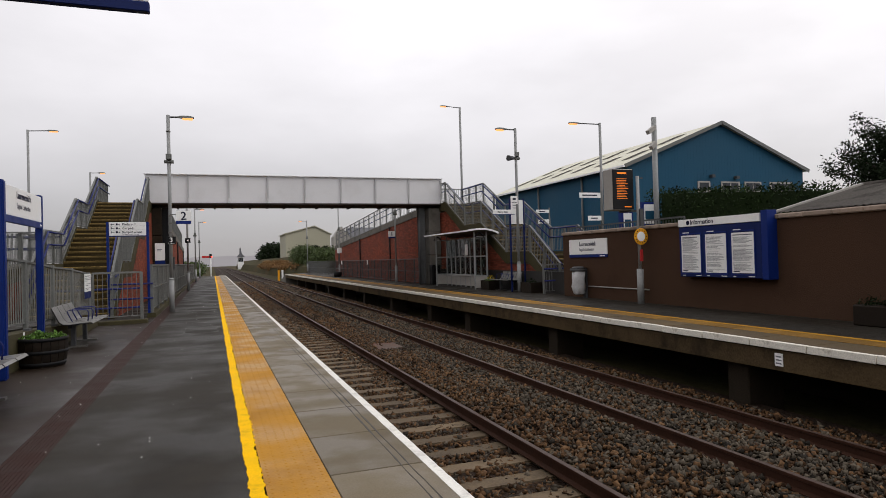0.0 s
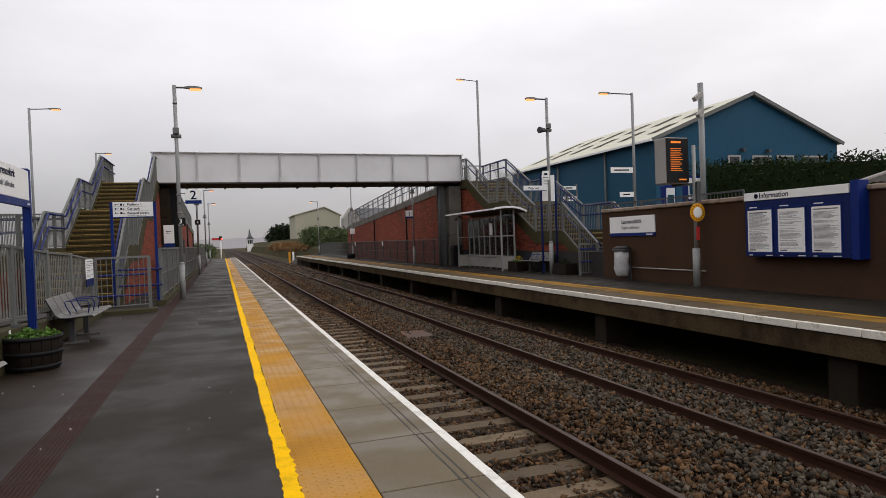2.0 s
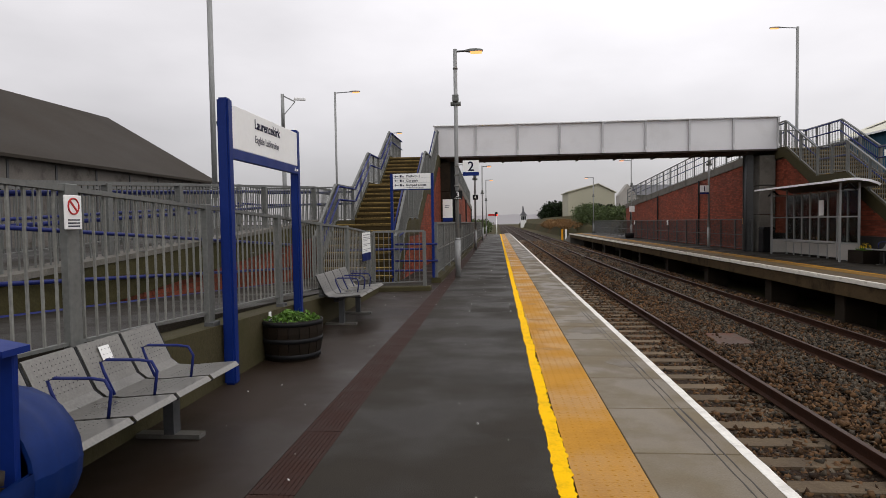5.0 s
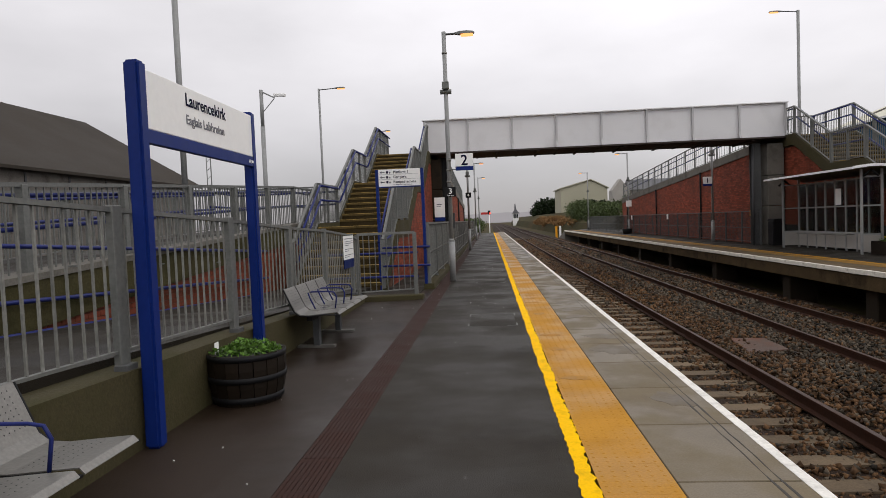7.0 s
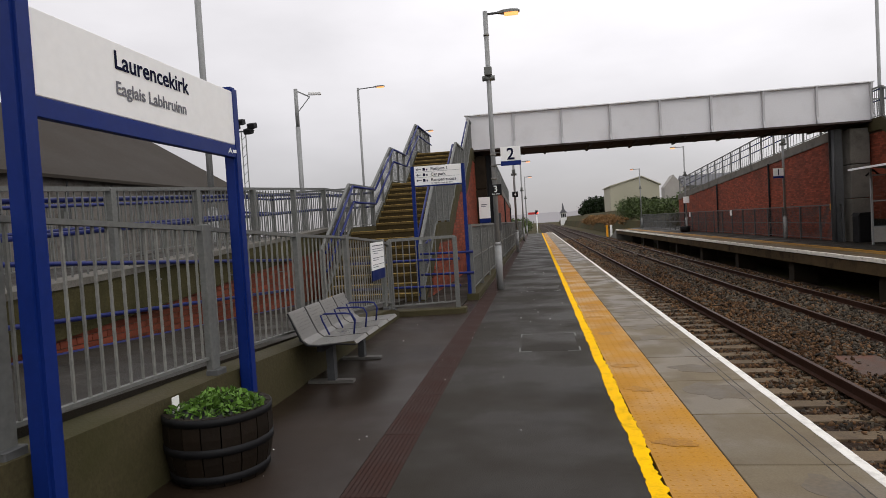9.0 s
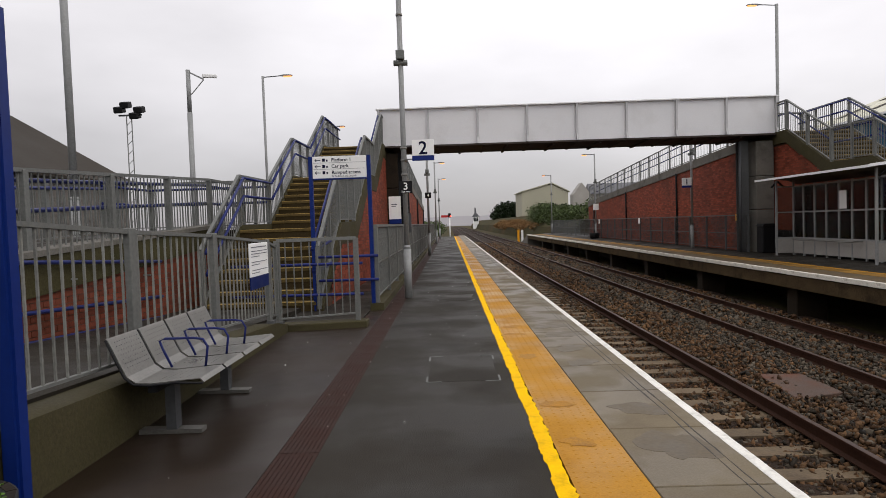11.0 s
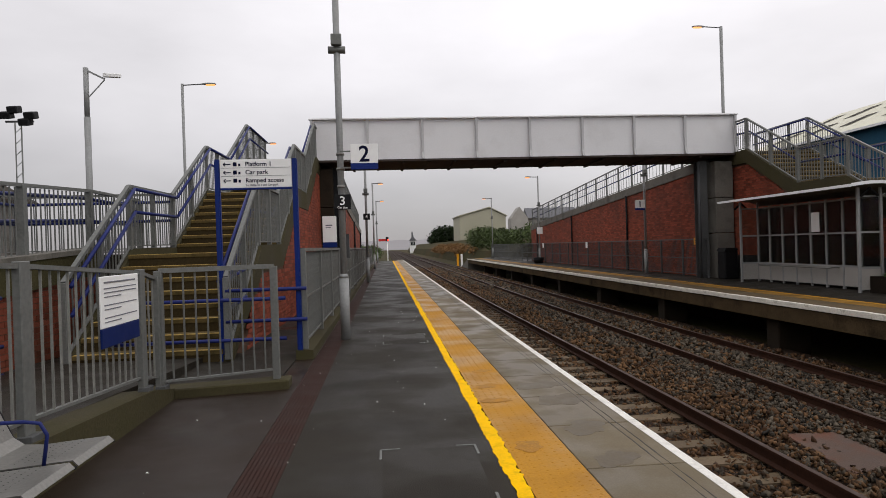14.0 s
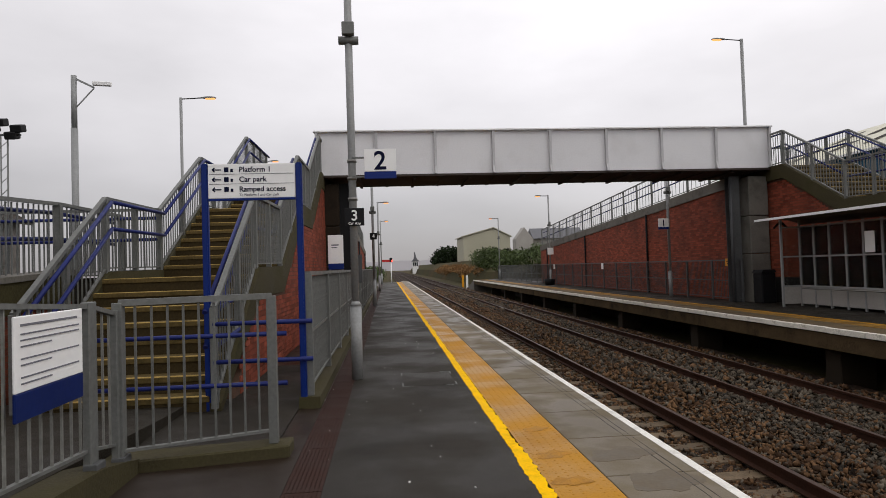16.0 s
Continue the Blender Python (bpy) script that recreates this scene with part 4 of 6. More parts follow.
# platform fence on its concrete upstand
UP = [(-45.0, 0.75), (-24.5, 0.66), (-22.6, 0.60), (-20.82, 0.53), (-19.03, 0.46), (-17.3, 0.37), (-15.7, 0.31), (-13.9, 0.20), (-13.33, 0.09)]
up_at = lerp_path(UP)
bm = bmesh.new()
prism(bm, [(UP[0][0], -0.1)] + UP + [(-13.33, -0.1)], "x", -4.24, -3.95)
solo("fence_upstand", bm, CONCRETE, "mossy green-brown concrete upstand below the platform fence", "kerb", kind="structure")
bm = bmesh.new()
quad_box(bm, (-4.24, -13.43), (-2.90, -13.19), (-2.90, -12.93), (-4.24, -13.13), -0.1, 0.09)
soften(bm, 0.012)
solo("fence_upstand_front", bm, CONCRETE, "low mossy concrete kerb below the front fence panel", "kerb", kind="structure")
bm = bmesh.new()
box(bm, -3.06, -2.84, -11.5, 30, -0.1, 0.12)
solo("fence_upstand_side", bm, CONCRETE, "low mossy concrete kerb below the side fence", "kerb", kind="structure")
bm = bmesh.new()
box(bm, -6.3, -3.06, -12.92, -8.5, -0.2, 0.02)
solo("stair_foot", bm, ASPHALT, "wet tarmac at the foot of the stairs", "pavement", kind="structure")


def platform_fence():
    f = thing("platform_fence", (-4.05, -19, 0.4), "grey galvanised bar fence with broad flat posts along the platform", "fence")
    ys = [-33.5, -31.7, -29.9, -28.1, -26.3, -24.45, -22.6, -20.82, -19.03, -17.3, -15.7, -13.9, -13.49]
    post = box_mesh("post", 0.05, 0.11, 1.09, GALV, 0.005)
    foot = box_mesh("post_foot", 0.09, 0.13, 0.05, GALV_DARK, 0.005)
    picket = box_mesh("picket", 0.0135, 0.0135, 0.92, PICKET)
    for a, b in zip(ys, ys[1:]):
        za, zb = up_at(a), up_at(b)
        for h, w, nm in ((1.04, 0.05, "top_rail"), (0.12, 0.035, "bottom_rail")):
            bm = bmesh.new()
            bar(bm, (-4.05, a, za + h), (-4.05, b, zb + h), w, 0.03 if h > 1 else 0.02)
            part(nm, bm, GALV, f)
        n = round((b - a) / 0.115)
        for i in range(1, n):
            y = a + (b - a) * i / n
            piece("picket", picket, f, (-4.05, y, za + (zb - za) * i / n + 0.11))
    for y in ys:
        piece("post", post, f, (-4.04, y, up_at(y) - 0.02))
        piece("post_foot", foot, f, (-4.02, y, up_at(y) - 0.01))
    return f


platform_fence()
ff = thing("front_fence_panel", (-3.5, -13.04, 0.09), "short grey bar fence panel in front of the stairs", "fence")
railing(ff, [(-4.03, -13.48, 0.09), (-3.03, -13.09, 0.09)], 1.15, 1.05, 0.10, post_size=0.07)
for hz in (0.80, 0.30):
    bm = bmesh.new()
    tube(bm, [(-5.3, -11.62, hz), (-3.15, -11.62, hz)], 0.024)
    part("handrail", bm, BLUE_RAIL, ff, "blue tubular handrail")
for hz in (0.91, 0.52):
    bm = bmesh.new()
    tube(bm, [(-3.85, -10.6, hz + 0.25), (-4.02, -11.3, hz + 0.08), (-3.9, -11.52, hz), (-2.9, -11.52, hz)], 0.024)
    part("handrail", bm, BLUE_RAIL, ff, "bent blue tubular handrail")
sf = thing("side_fence", (-2.95, 0, 0.12), "grey galvanised mesh fence along the back of the platform", "fence")
railing(sf, [(-2.95, -11.4, 0.12), (-2.95, 30.0, 0.12)], 1.28, 1.95, 0.06, post_size=0.08, picket_r=0.006)
bm = bmesh.new()
bar(bm, (-2.95, -11.4, 0.78), (-2.95, 30, 0.78), 0.03, 0.03)
part("middle_rail", bm, GALV, sf)
p1f = thing("far_platform_fence", (8.75, 15, 0), "grey galvanised mesh fence in front of the brick ramp wall", "fence")
railing(p1f, [(8.75, 0.3, 0.05), (8.75, 43.0, 0.05)], 1.30, 1.75, 0.09, post_size=0.06, picket_r=0.005, material=GALV_DARK)
bm = bmesh.new()
bar(bm, (8.75, 0.3, 0.7), (8.75, 43, 0.7), 0.03, 0.03)
part("middle_rail", bm, GALV_DARK, p1f)

# roughcast wall behind platform 1
wl1 = thing("wall_platform", (9.3, -22, 0), "brown roughcast platform wall with pale cap stones", "wall", kind="structure")
bm = bmesh.new()
box(bm, 9.25, 9.55, -45, -12.35, 0.0, 1.98)
part("wall_body", bm, RENDER_BROWN, wl1)
cap = box_mesh("cap_stone", 0.42, 0.585, 0.10, CAPSTONE, 0.02)
for i in range(56):
    piece("cap_stone", cap, wl1, (9.40, -12.65 - 0.59 * i, 1.975))
bm = bmesh.new()
box(bm, 9.55, 80, -60, 1.0, -1.4, 0.8)
solo("car_park_bank", bm, TARMAC_FAR, "raised wet car park behind the opposite platform", "ground", kind="structure")
bm = bmesh.new()
box(bm, -80, -8.7, -70, 60, -1.4, 0.55)
solo("yard", bm, TARMAC_FAR, "wet yard beyond the access ramps", "ground", kind="structure")
# ---- things on the near platform ----
def sign_plate(parent, name, x0, x1, y0, y1, z0, z1, material, label="", bevel=0.004):
    bm = bmesh.new()
    box(bm, x0, x1, y0, y1, z0, z1)
    if bevel:
        soften(bm, bevel)
    return part(name, bm, material, parent, label)


def square_post(parent, x, y, z0, z1, size, material, name="post"):
    bm = bmesh.new()
    box(bm, x - size / 2, x + size / 2, y - size / 2, y + size / 2, z0, z1)
    soften(bm, size * 0.16, 2)
    return part(name, bm, material, parent)


def print_bars(parent, rows, plane, at, material):
    """Lines of print too small to read: thin bars. rows hold (along0, along1, z, height)."""
    for a, b, z, h in rows:
        bm = bmesh.new()
        if plane == "x":
            box(bm, at - 0.0015, at + 0.0015, min(a, b), max(a, b), z - h / 2, z + h / 2)
        else:
            box(bm, min(a, b), max(a, b), at - 0.0015, at + 0.0015, z - h / 2, z + h / 2)
        part("print_bar", bm, material, parent)


# station name board on two blue posts
nb = thing("station_nameboard", (-3.8650, -19.77, 0), "white and blue station name board on two blue posts", "station sign")
square_post(nb, -3.8750, -20.765, 0, 2.525, 0.105, BLUE)
square_post(nb, -3.8900, -18.81, 0, 2.525, 0.095, BLUE)
sign_plate(nb, "name_panel", -3.8900, -3.8500, -20.73, -18.80, 2.10, 2.49, SIGN_WHITE, "white enamel name panel")
sign_plate(nb, "blue_band", -3.8920, -3.8470, -20.73, -18.80, 2.005, 2.098, BLUE, "blue lower band")
writing("Laurencekirk", 0.135, SIGN_INK, nb, facing(-3.8470, -20.15, 2.35, 90))
writing("Eaglais Labhruinn", 0.098, SIGN_GREY, nb, facing(-3.8470, -20.15, 2.215, 90))
bm = bmesh.new()
prism(bm, [(-18.96, 2.03), (-18.93, 2.07), (-18.9, 2.03), (-18.93, 2.045)], "x", -3.8465, -3.8435)
part("emblem", bm, SIGN_WHITE, nb)
print_bars(nb, [(-18.89, -18.78, 2.05, 0.022)], "x", -3.8450, SIGN_WHITE)

# direction sign at the foot of the stairs
ns = thing("direction_sign", (-3.43, -11.46, 0), "white direction sign with black lettering on two blue posts", "direction sign")
for x in (-3.97, -3.008):
    square_post(ns, x, -11.46, 0, 2.57, 0.065, BLUE)
sign_plate(ns, "sign_panel", -3.935, -3.045, -11.48, -11.45, 2.205, 2.565, SIGN_WHITE)
sign_plate(ns, "lower_edge", -3.935, -3.045, -11.483, -11.447, 2.18, 2.203, BLUE, "blue lower edge")
for k, words in enumerate(("Platform 1", "Car park", "Ramped access")):
    z = 2.487 - 0.103 * k
    writing(words, 0.078, SIGN_INK, ns, facing(-3.62, -11.483, z - 0.008, 0))
    bm = bmesh.new()
    bar(bm, (-3.88, -11.482, z + 0.016), (-3.80, -11.482, z + 0.016), 0.004, 0.011)
    bar(bm, (-3.89, -11.482, z + 0.016), (-3.865, -11.482, z + 0.038), 0.004, 0.011)
    bar(bm, (-3.89, -11.482, z + 0.016), (-3.865, -11.482, z - 0.006), 0.004, 0.011)
    part("arrow", bm, SIGN_INK, ns)
    bm = bmesh.new()
    box(bm, -3.77, -3.725, -11.4835, -11.4805, z - 0.008, z + 0.042)
    box(bm, -3.705, -3.68, -11.4835, -11.4805, z - 0.008, z + 0.025)
    part("pictogram", bm, SIGN_INK, ns)
writing("To Platform 1 and Car park", 0.036, SIGN_GREY, ns, facing(-3.62, -11.483, 2.227, 0))
for k in range(2):
    print_bars(ns, [(-3.92, -3.06, 2.458 - 0.103 * k, 0.004)], "y", -11.482, SIGN_GREY)

# notice on the fence
nt = thing("fence_notice", (-4.0, -14.545, 0.7), "white notice with blue foot fixed to the platform fence", "notice board")
sign_plate(nt, "notice_panel", -3.955, -3.94, -14.895, -14.205, 0.865, 1.245, SIGN_WHITE)
sign_plate(nt, "blue_foot", -3.956, -3.939, -14.895, -14.205, 0.72, 0.863, BLUE_DARK, "blue lower band")
print_bars(nt, [(-14.845, -14.275, 1.20 - 0.0 * k, 0.012) for k in range(1)] + [(-14.845, -14.255 - (0.3 if k in (2, 5, 8) else 0.0), 1.155 - 0.031 * k, 0.008) for k in range(9) if k not in (3, 6)], "x", -3.938, SIGN_GREY)
sm = thing("no_smoking_sign", (-3.9600, -22.7, 1.4), "small white no-smoking notice on a fence post", "notice")
sign_plate(sm, "notice_panel", -3.9850, -3.9750, -22.725, -22.575, 1.40, 1.60, SIGN_WHITE)
bm = bmesh.new()
tube(bm, [(-3.9730, -22.65 + 0.046 * math.cos(k * math.tau / 24), 1.535 + 0.046 * math.sin(k * math.tau / 24)) for k in range(25)], 0.005, 6)
part("red_ring", bm, RED, sm)
bm = bmesh.new()
bar(bm, (-3.9725, -22.685, 1.57), (-3.9725, -22.615, 1.50), 0.003, 0.012)
part("red_bar", bm, RED, sm)
print_bars(sm, [(-22.7, -22.6, 1.455 - 0.018 * k, 0.007) for k in range(3)], "x", -3.9740, SIGN_INK)


# benches of perforated steel
def seat_shell(y0, y1):
    """One seat: a curved perforated sheet from the front edge over the seat up the back, facing +x."""
    bm = bmesh.new()
    prof = [(-3.335, 0.425), (-3.360, 0.452), (-3.510, 0.440), (-3.680, 0.425), (-3.780, 0.43), (-3.835, 0.47), (-3.870, 0.54), (-3.915, 0.64), (-3.950, 0.715), (-3.960, 0.722)]
    t = 0.006
    for (xa, za), (xb, zb) in zip(prof, prof[1:]):
        d = Vector((xb - xa, zb - za))
        nn = Vector((-d.y, d.x)).normalized() * t
        q = [(xa, za), (xb, zb), (xb + nn.x, zb + nn.y), (xa + nn.x, za + nn.y)]
        lo = [bm.verts.new((u, y0, v)) for u, v in q]
        hi = [bm.verts.new((u, y1, v)) for u, v in q]
        bm.faces.new(lo)
        bm.faces.new(hi[::-1])
        for i in range(4):
            j = (i + 1) % 4
            bm.faces.new((lo[i], hi[i], hi[j], lo[j]))
    bmesh.ops.remove_doubles(bm, verts=bm.verts, dist=0.0005)
    return bm


# Flat dark diamonds stand for the holes, whose shade is only this colour.
HOLES = mat("shaded_perforation", (0.03, 0.03, 0.03), 0.7, var=0.1, bump=0.0, spec=0.1)


def bench(y0, seats, width, label="", group="benches", lead=0.34):
    b = thing("bench", (-3.660, y0 + seats * width / 2, 0), label, "bench", group)
    for i in range(seats):
        a = y0 + i * width
        s = part("seat", seat_shell(a + 0.016, a + width - 0.016), STEEL, b)
        bm = bmesh.new()
        for r in range(7):
            u = r / 6
            xx, zz = -3.857 - 0.078 * u, 0.52 + 0.17 * u
            nx, nz = 0.93, 0.37
            for c in range(int(width / 0.032) - 3):
                yy = a + 0.06 + c * 0.032
                bm2 = [bm.verts.new((xx + nx * 0.0075 + p * 0.0 - 0.0045 * q * 0.37, yy + p * 0.0045, zz + nz * 0.0075 + q * 0.0045)) for p, q in ((-1, 0), (0, -1), (1, 0), (0, 1))]
                bm.faces.new(bm2)
        for r in range(5):
            xx, zz = -3.460 - 0.045 * r, 0.4525 - 0.0042 * r
            for c in range(int(width / 0.032) - 3):
                yy = a + 0.06 + c * 0.032
                bm.faces.new([bm.verts.new((xx + p * 0.0045, yy + q * 0.0045, zz)) for p, q in ((-1, 0), (0, -1), (1, 0), (0, 1))])
        part("perforated_area", bm, HOLES, s)
        tagged(s.children[0], kind="stuff")
        for e in (a + 0.004, a + width - 0.004):
            bm = bmesh.new()
            tube(bm, [(-3.340, e, 0.42), (-3.510, e, 0.428), (-3.680, e, 0.412), (-3.790, e, 0.42), (-3.845, e, 0.465), (-3.880, e, 0.54), (-3.958, e, 0.715)], 0.008, 6)
            part("edge_frame", bm, BLACK, s, "black edge frame")
    for i in range(1, seats):
        e = y0 + i * width
        bm = bmesh.new()
        tube(bm, [(-3.480, e, 0.44), (-3.460, e, 0.58), (-3.490, e, 0.635), (-3.560, e, 0.645), (-3.760, e, 0.645), (-3.800, e, 0.63), (-3.780, e, 0.57), (-3.720, e, 0.44)], 0.009, 8)
        part("armrest", bm, BLUE_RAIL, b, "blue tubular armrest")
    bm = bmesh.new()
    box(bm, -3.720, -3.660, y0 + 0.05, y0 + seats * width - 0.05, 0.355, 0.412)
    part("beam", bm, BLACK, b)
    for e in (y0 + lead, y0 + seats * width - 0.30):
        bm = bmesh.new()
        box(bm, -3.725, -3.655, e - 0.045, e + 0.045, 0.03, 0.36)
        leg = part("leg", bm, LEG, b)
        bm = bmesh.new()
        box(bm, -3.920, -3.480, e - 0.045, e + 0.045, 0.0, 0.03)
        part("foot_plate", bm, STEEL, leg, "steel foot plate")
    return b


b2 = bench(-17.85, 4, 0.418, label="four-seat perforated steel bench with blue armrests on the platform")
b1 = bench(-23.58, 4, 0.432, label="perforated steel bench with blue armrests and a small sticker", group="benches", lead=0.12)
bm = bmesh.new()
quad_box(bm, (0, -0.05), (0.002, -0.05), (0.002, 0.05), (0, 0.05), 0, 0.09)
bmesh.ops.transform(bm, verts=bm.verts, matrix=pose(-3.892, -22.50, 0.60, 0, -22, 0))
part("sticker", bm, SIGN_WHITE, b1, "small white sticker")


# half-barrel planter
def stave_barrel(x, y, r0, r1, h, name, label, z0=0.0):
    p = thing(name, (x, y, z0), label, "planter")
    n = 18
    for k in range(n):
        a0, a1 = k * math.tau / n + 0.012, (k + 1) * math.tau / n - 0.012
        bm = bmesh.new()
        rows = []
        for t in (0, 0.35, 0.7, 1.0):
            r = r0 + (r1 - r0) * t + 0.02 * math.sin(t * math.pi)
            z = z0 + h * t
            rows.append([bm.verts.new((x + (r - d) * math.cos(a), y + (r - d) * math.sin(a), z)) for a, d in ((a0, 0), (a1, 0), (a1, 0.035), (a0, 0.035))])
        for q, w in zip(rows, rows[1:]):
            for i in range(4):
                j = (i + 1) % 4
                bm.faces.new((q[i], q[j], w[j], w[i]))
        bm.faces.new(rows[0][::-1])
        bm.faces.new(rows[-1])
        part("stave", bm, WOOD_BARREL, p)
    for t in (0.12, 0.52, 0.94):
        r = r0 + (r1 - r0) * t + 0.02 * math.sin(t * math.pi) + 0.004
        bm = bmesh.new()
        z = z0 + h * t
        lathe(bm, [(r - 0.02, z - 0.022), (r, z - 0.022), (r, z + 0.022), (r - 0.02, z + 0.022)], (x, y, 0), 36)
        part("hoop", bm, BLACK, p, "dark iron hoop")
    bm = bmesh.new()
    lathe(bm, [(r1 - 0.03, z0 + h - 0.06), (r1 - 0.03, z0 + h - 0.045), (0.02, z0 + h - 0.03)], (x, y, 0), 24)
    part("soil", bm, SOIL, p)
    return p


def bush(parent, x, y, z, r, h, count, size, material, seed, name="foliage"):
    g = np.random.default_rng(seed)
    a, d = g.uniform(0, math.tau, count), np.sqrt(g.uniform(0, 1, count)) * r
    lump = 0.5 + 0.5 * np.sin(a * 3 + d * 14 + seed)
    zz = z + g.uniform(0, 1, count) * h * (1 - (d / r) ** 2 * 0.6) * (0.45 + 0.55 * lump)
    me = leaves(name, np.stack([x + d * np.cos(a), y + d * np.sin(a), zz], 1) - np.array(base_of(parent)), size, material, seed)
    ob = new(name, me)
    ob.parent = parent
    return ob


pl = stave_barrel(-3.69, -19.64, 0.275, 0.315, 0.41, "barrel_planter", "dark half-barrel planter full of fresh green plants")
bush(pl, -3.69, -19.64, 0.37, 0.30, 0.15, 1500, 0.026, LEAF, 5)
bm = bmesh.new()
box(bm, -3.89, -3.885, -19.80, -19.73, 0.40, 0.50)
part("plant_label", bm, SIGN_WHITE, pl, "small white plant label")

# blue locomotive planter
lp = thing("locomotive_planter", (-3.58, -24.17, 0), "blue barrel planter shaped like a small locomotive", "planter")
LX, LZ, LR = -3.60, 0.43, 0.30


def half_barrel(y0, y1, closed_top, name):
    bm = bmesh.new()
    n, seg = 24, 7
    a_from, a_to = (0, math.tau) if closed_top else (math.radians(172), math.radians(366))
    rows = []
    for i in range(seg + 1):
        t = i / seg
        y = y0 + (y1 - y0) * t
        rib = 0.012 if i in (2, 5) else 0.0
        r = LR + 0.015 * math.sin(t * math.pi) + rib
        rows.append([(y, r)])
    ring = []
    for (y, r), in rows:
        ring.append([[bm.verts.new((LX + rr * math.cos(a_from + (a_to - a_from) * k / n), y, LZ + rr * math.sin(a_from + (a_to - a_from) * k / n))) for k in range(n + 1)] for rr in (r, r - 0.02)])
    for p, q in zip(ring, ring[1:]):
        for k in range(n):
            f = bm.faces.new((p[0][k], p[0][k + 1], q[0][k + 1], q[0][k]))
            f.smooth = True
            f = bm.faces.new((p[1][k], q[1][k], q[1][k + 1], p[1][k + 1]))
            f.smooth = True
    for e in (ring[0], ring[-1]):
        for k in range(n):
            bm.faces.new((e[0][k], e[1][k], e[1][k + 1], e[0][k + 1]))
    return part(name, bm, BLUE_TUB, lp)


half_barrel(-23.89, -23.6, True, "boiler")
half_barrel(-24.49, -23.89, False, "trough")
half_barrel(-25.02, -24.49, True, "front_barrel")
for yy, nm in ((-23.61, "boiler_end"), (-24.5, "trough_end")):
    bm = bmesh.new()
    lathe(bm, [(LR - 0.015, -0.01), (LR - 0.012, 0.01)], seg=24)
    bmesh.ops.transform(bm, verts=bm.verts, matrix=pose(LX, yy, LZ, 90, 0, 0))
    part(nm, bm, BLUE, lp)
bm = bmesh.new()
prism(bm, [(-3.98, 0.36), (-3.345, 0.36), (-3.335, 0.93), (-3.45, 0.955), (-3.62, 0.97), (-3.85, 0.96), (-3.99, 0.92)], "y", -23.93, -23.9)
soften(bm, 0.005)
part("cab_board", bm, BLUE, lp, "tall blue cab board")
bm = bmesh.new()
prism(bm, [(-3.31, 0.935), (-3.45, 0.96), (-3.62, 0.977), (-3.85, 0.967), (-4.0, 0.93), (-4.0, 0.955), (-3.85, 0.992), (-3.62, 1.002), (-3.45, 0.985), (-3.31, 0.96)], "y", -24.01, -23.87)
part("cab_roof", bm, BLUE, lp, "curved blue cab roof edge")
bm = bmesh.new()
box(bm, LX - 0.24, LX + 0.24, -24.47, -23.93, LZ - 0.05, LZ + 0.02)
soften(bm, 0.03, 2)
part("soil", bm, SOIL, lp)
g = np.random.default_rng(4)
for k in range(9):
    st = new("pebble", rocks("pebble", [(g.uniform(-0.17, 0.2), g.uniform(-0.26, 0.2), LZ + 0.045)], 0.042, BARK, 80 + k))
    st.parent = lp
bush(lp, LX + 0.08, -24.22, LZ + 0.02, 0.14, 0.06, 60, 0.02, BRACKEN, 9, "dead_leaves")
bm = bmesh.new()
prism(bm, [(-24.23, 0.40), (-24.2, 0.435), (-24.17, 0.40), (-24.2, 0.412)], "x", LX + LR + 0.012, LX + LR + 0.017)
part("emblem", bm, SIGN_WHITE, lp)
bm = bmesh.new()
box(bm, LX + LR + 0.012, LX + LR + 0.017, -24.16, -24.05, 0.405, 0.427)
part("emblem_bar", bm, SIGN_WHITE, lp)
for yy in (-23.72, -24.22, -25.):
    for xx in (LX - 0.24, LX + 0.12):
        bm = bmesh.new()
        lathe(bm, [(0.03, -0.06), (0.12, -0.06), (0.13, -0.03), (0.13, 0.03), (0.12, 0.06), (0.03, 0.06)], seg=20)
        bmesh.ops.transform(bm, verts=bm.verts, matrix=pose(xx + 0.04, yy, 0.13, 0, 90, 0))
        part("wheel", bm, WOOD_BARREL, lp, "dark wooden wheel")
bm = bmesh.new()
box(bm, LX - 0.18, LX + 0.18, -24.97, -23.57, 0.10, 0.17)
part("chassis", bm, WOOD_BARREL, lp)


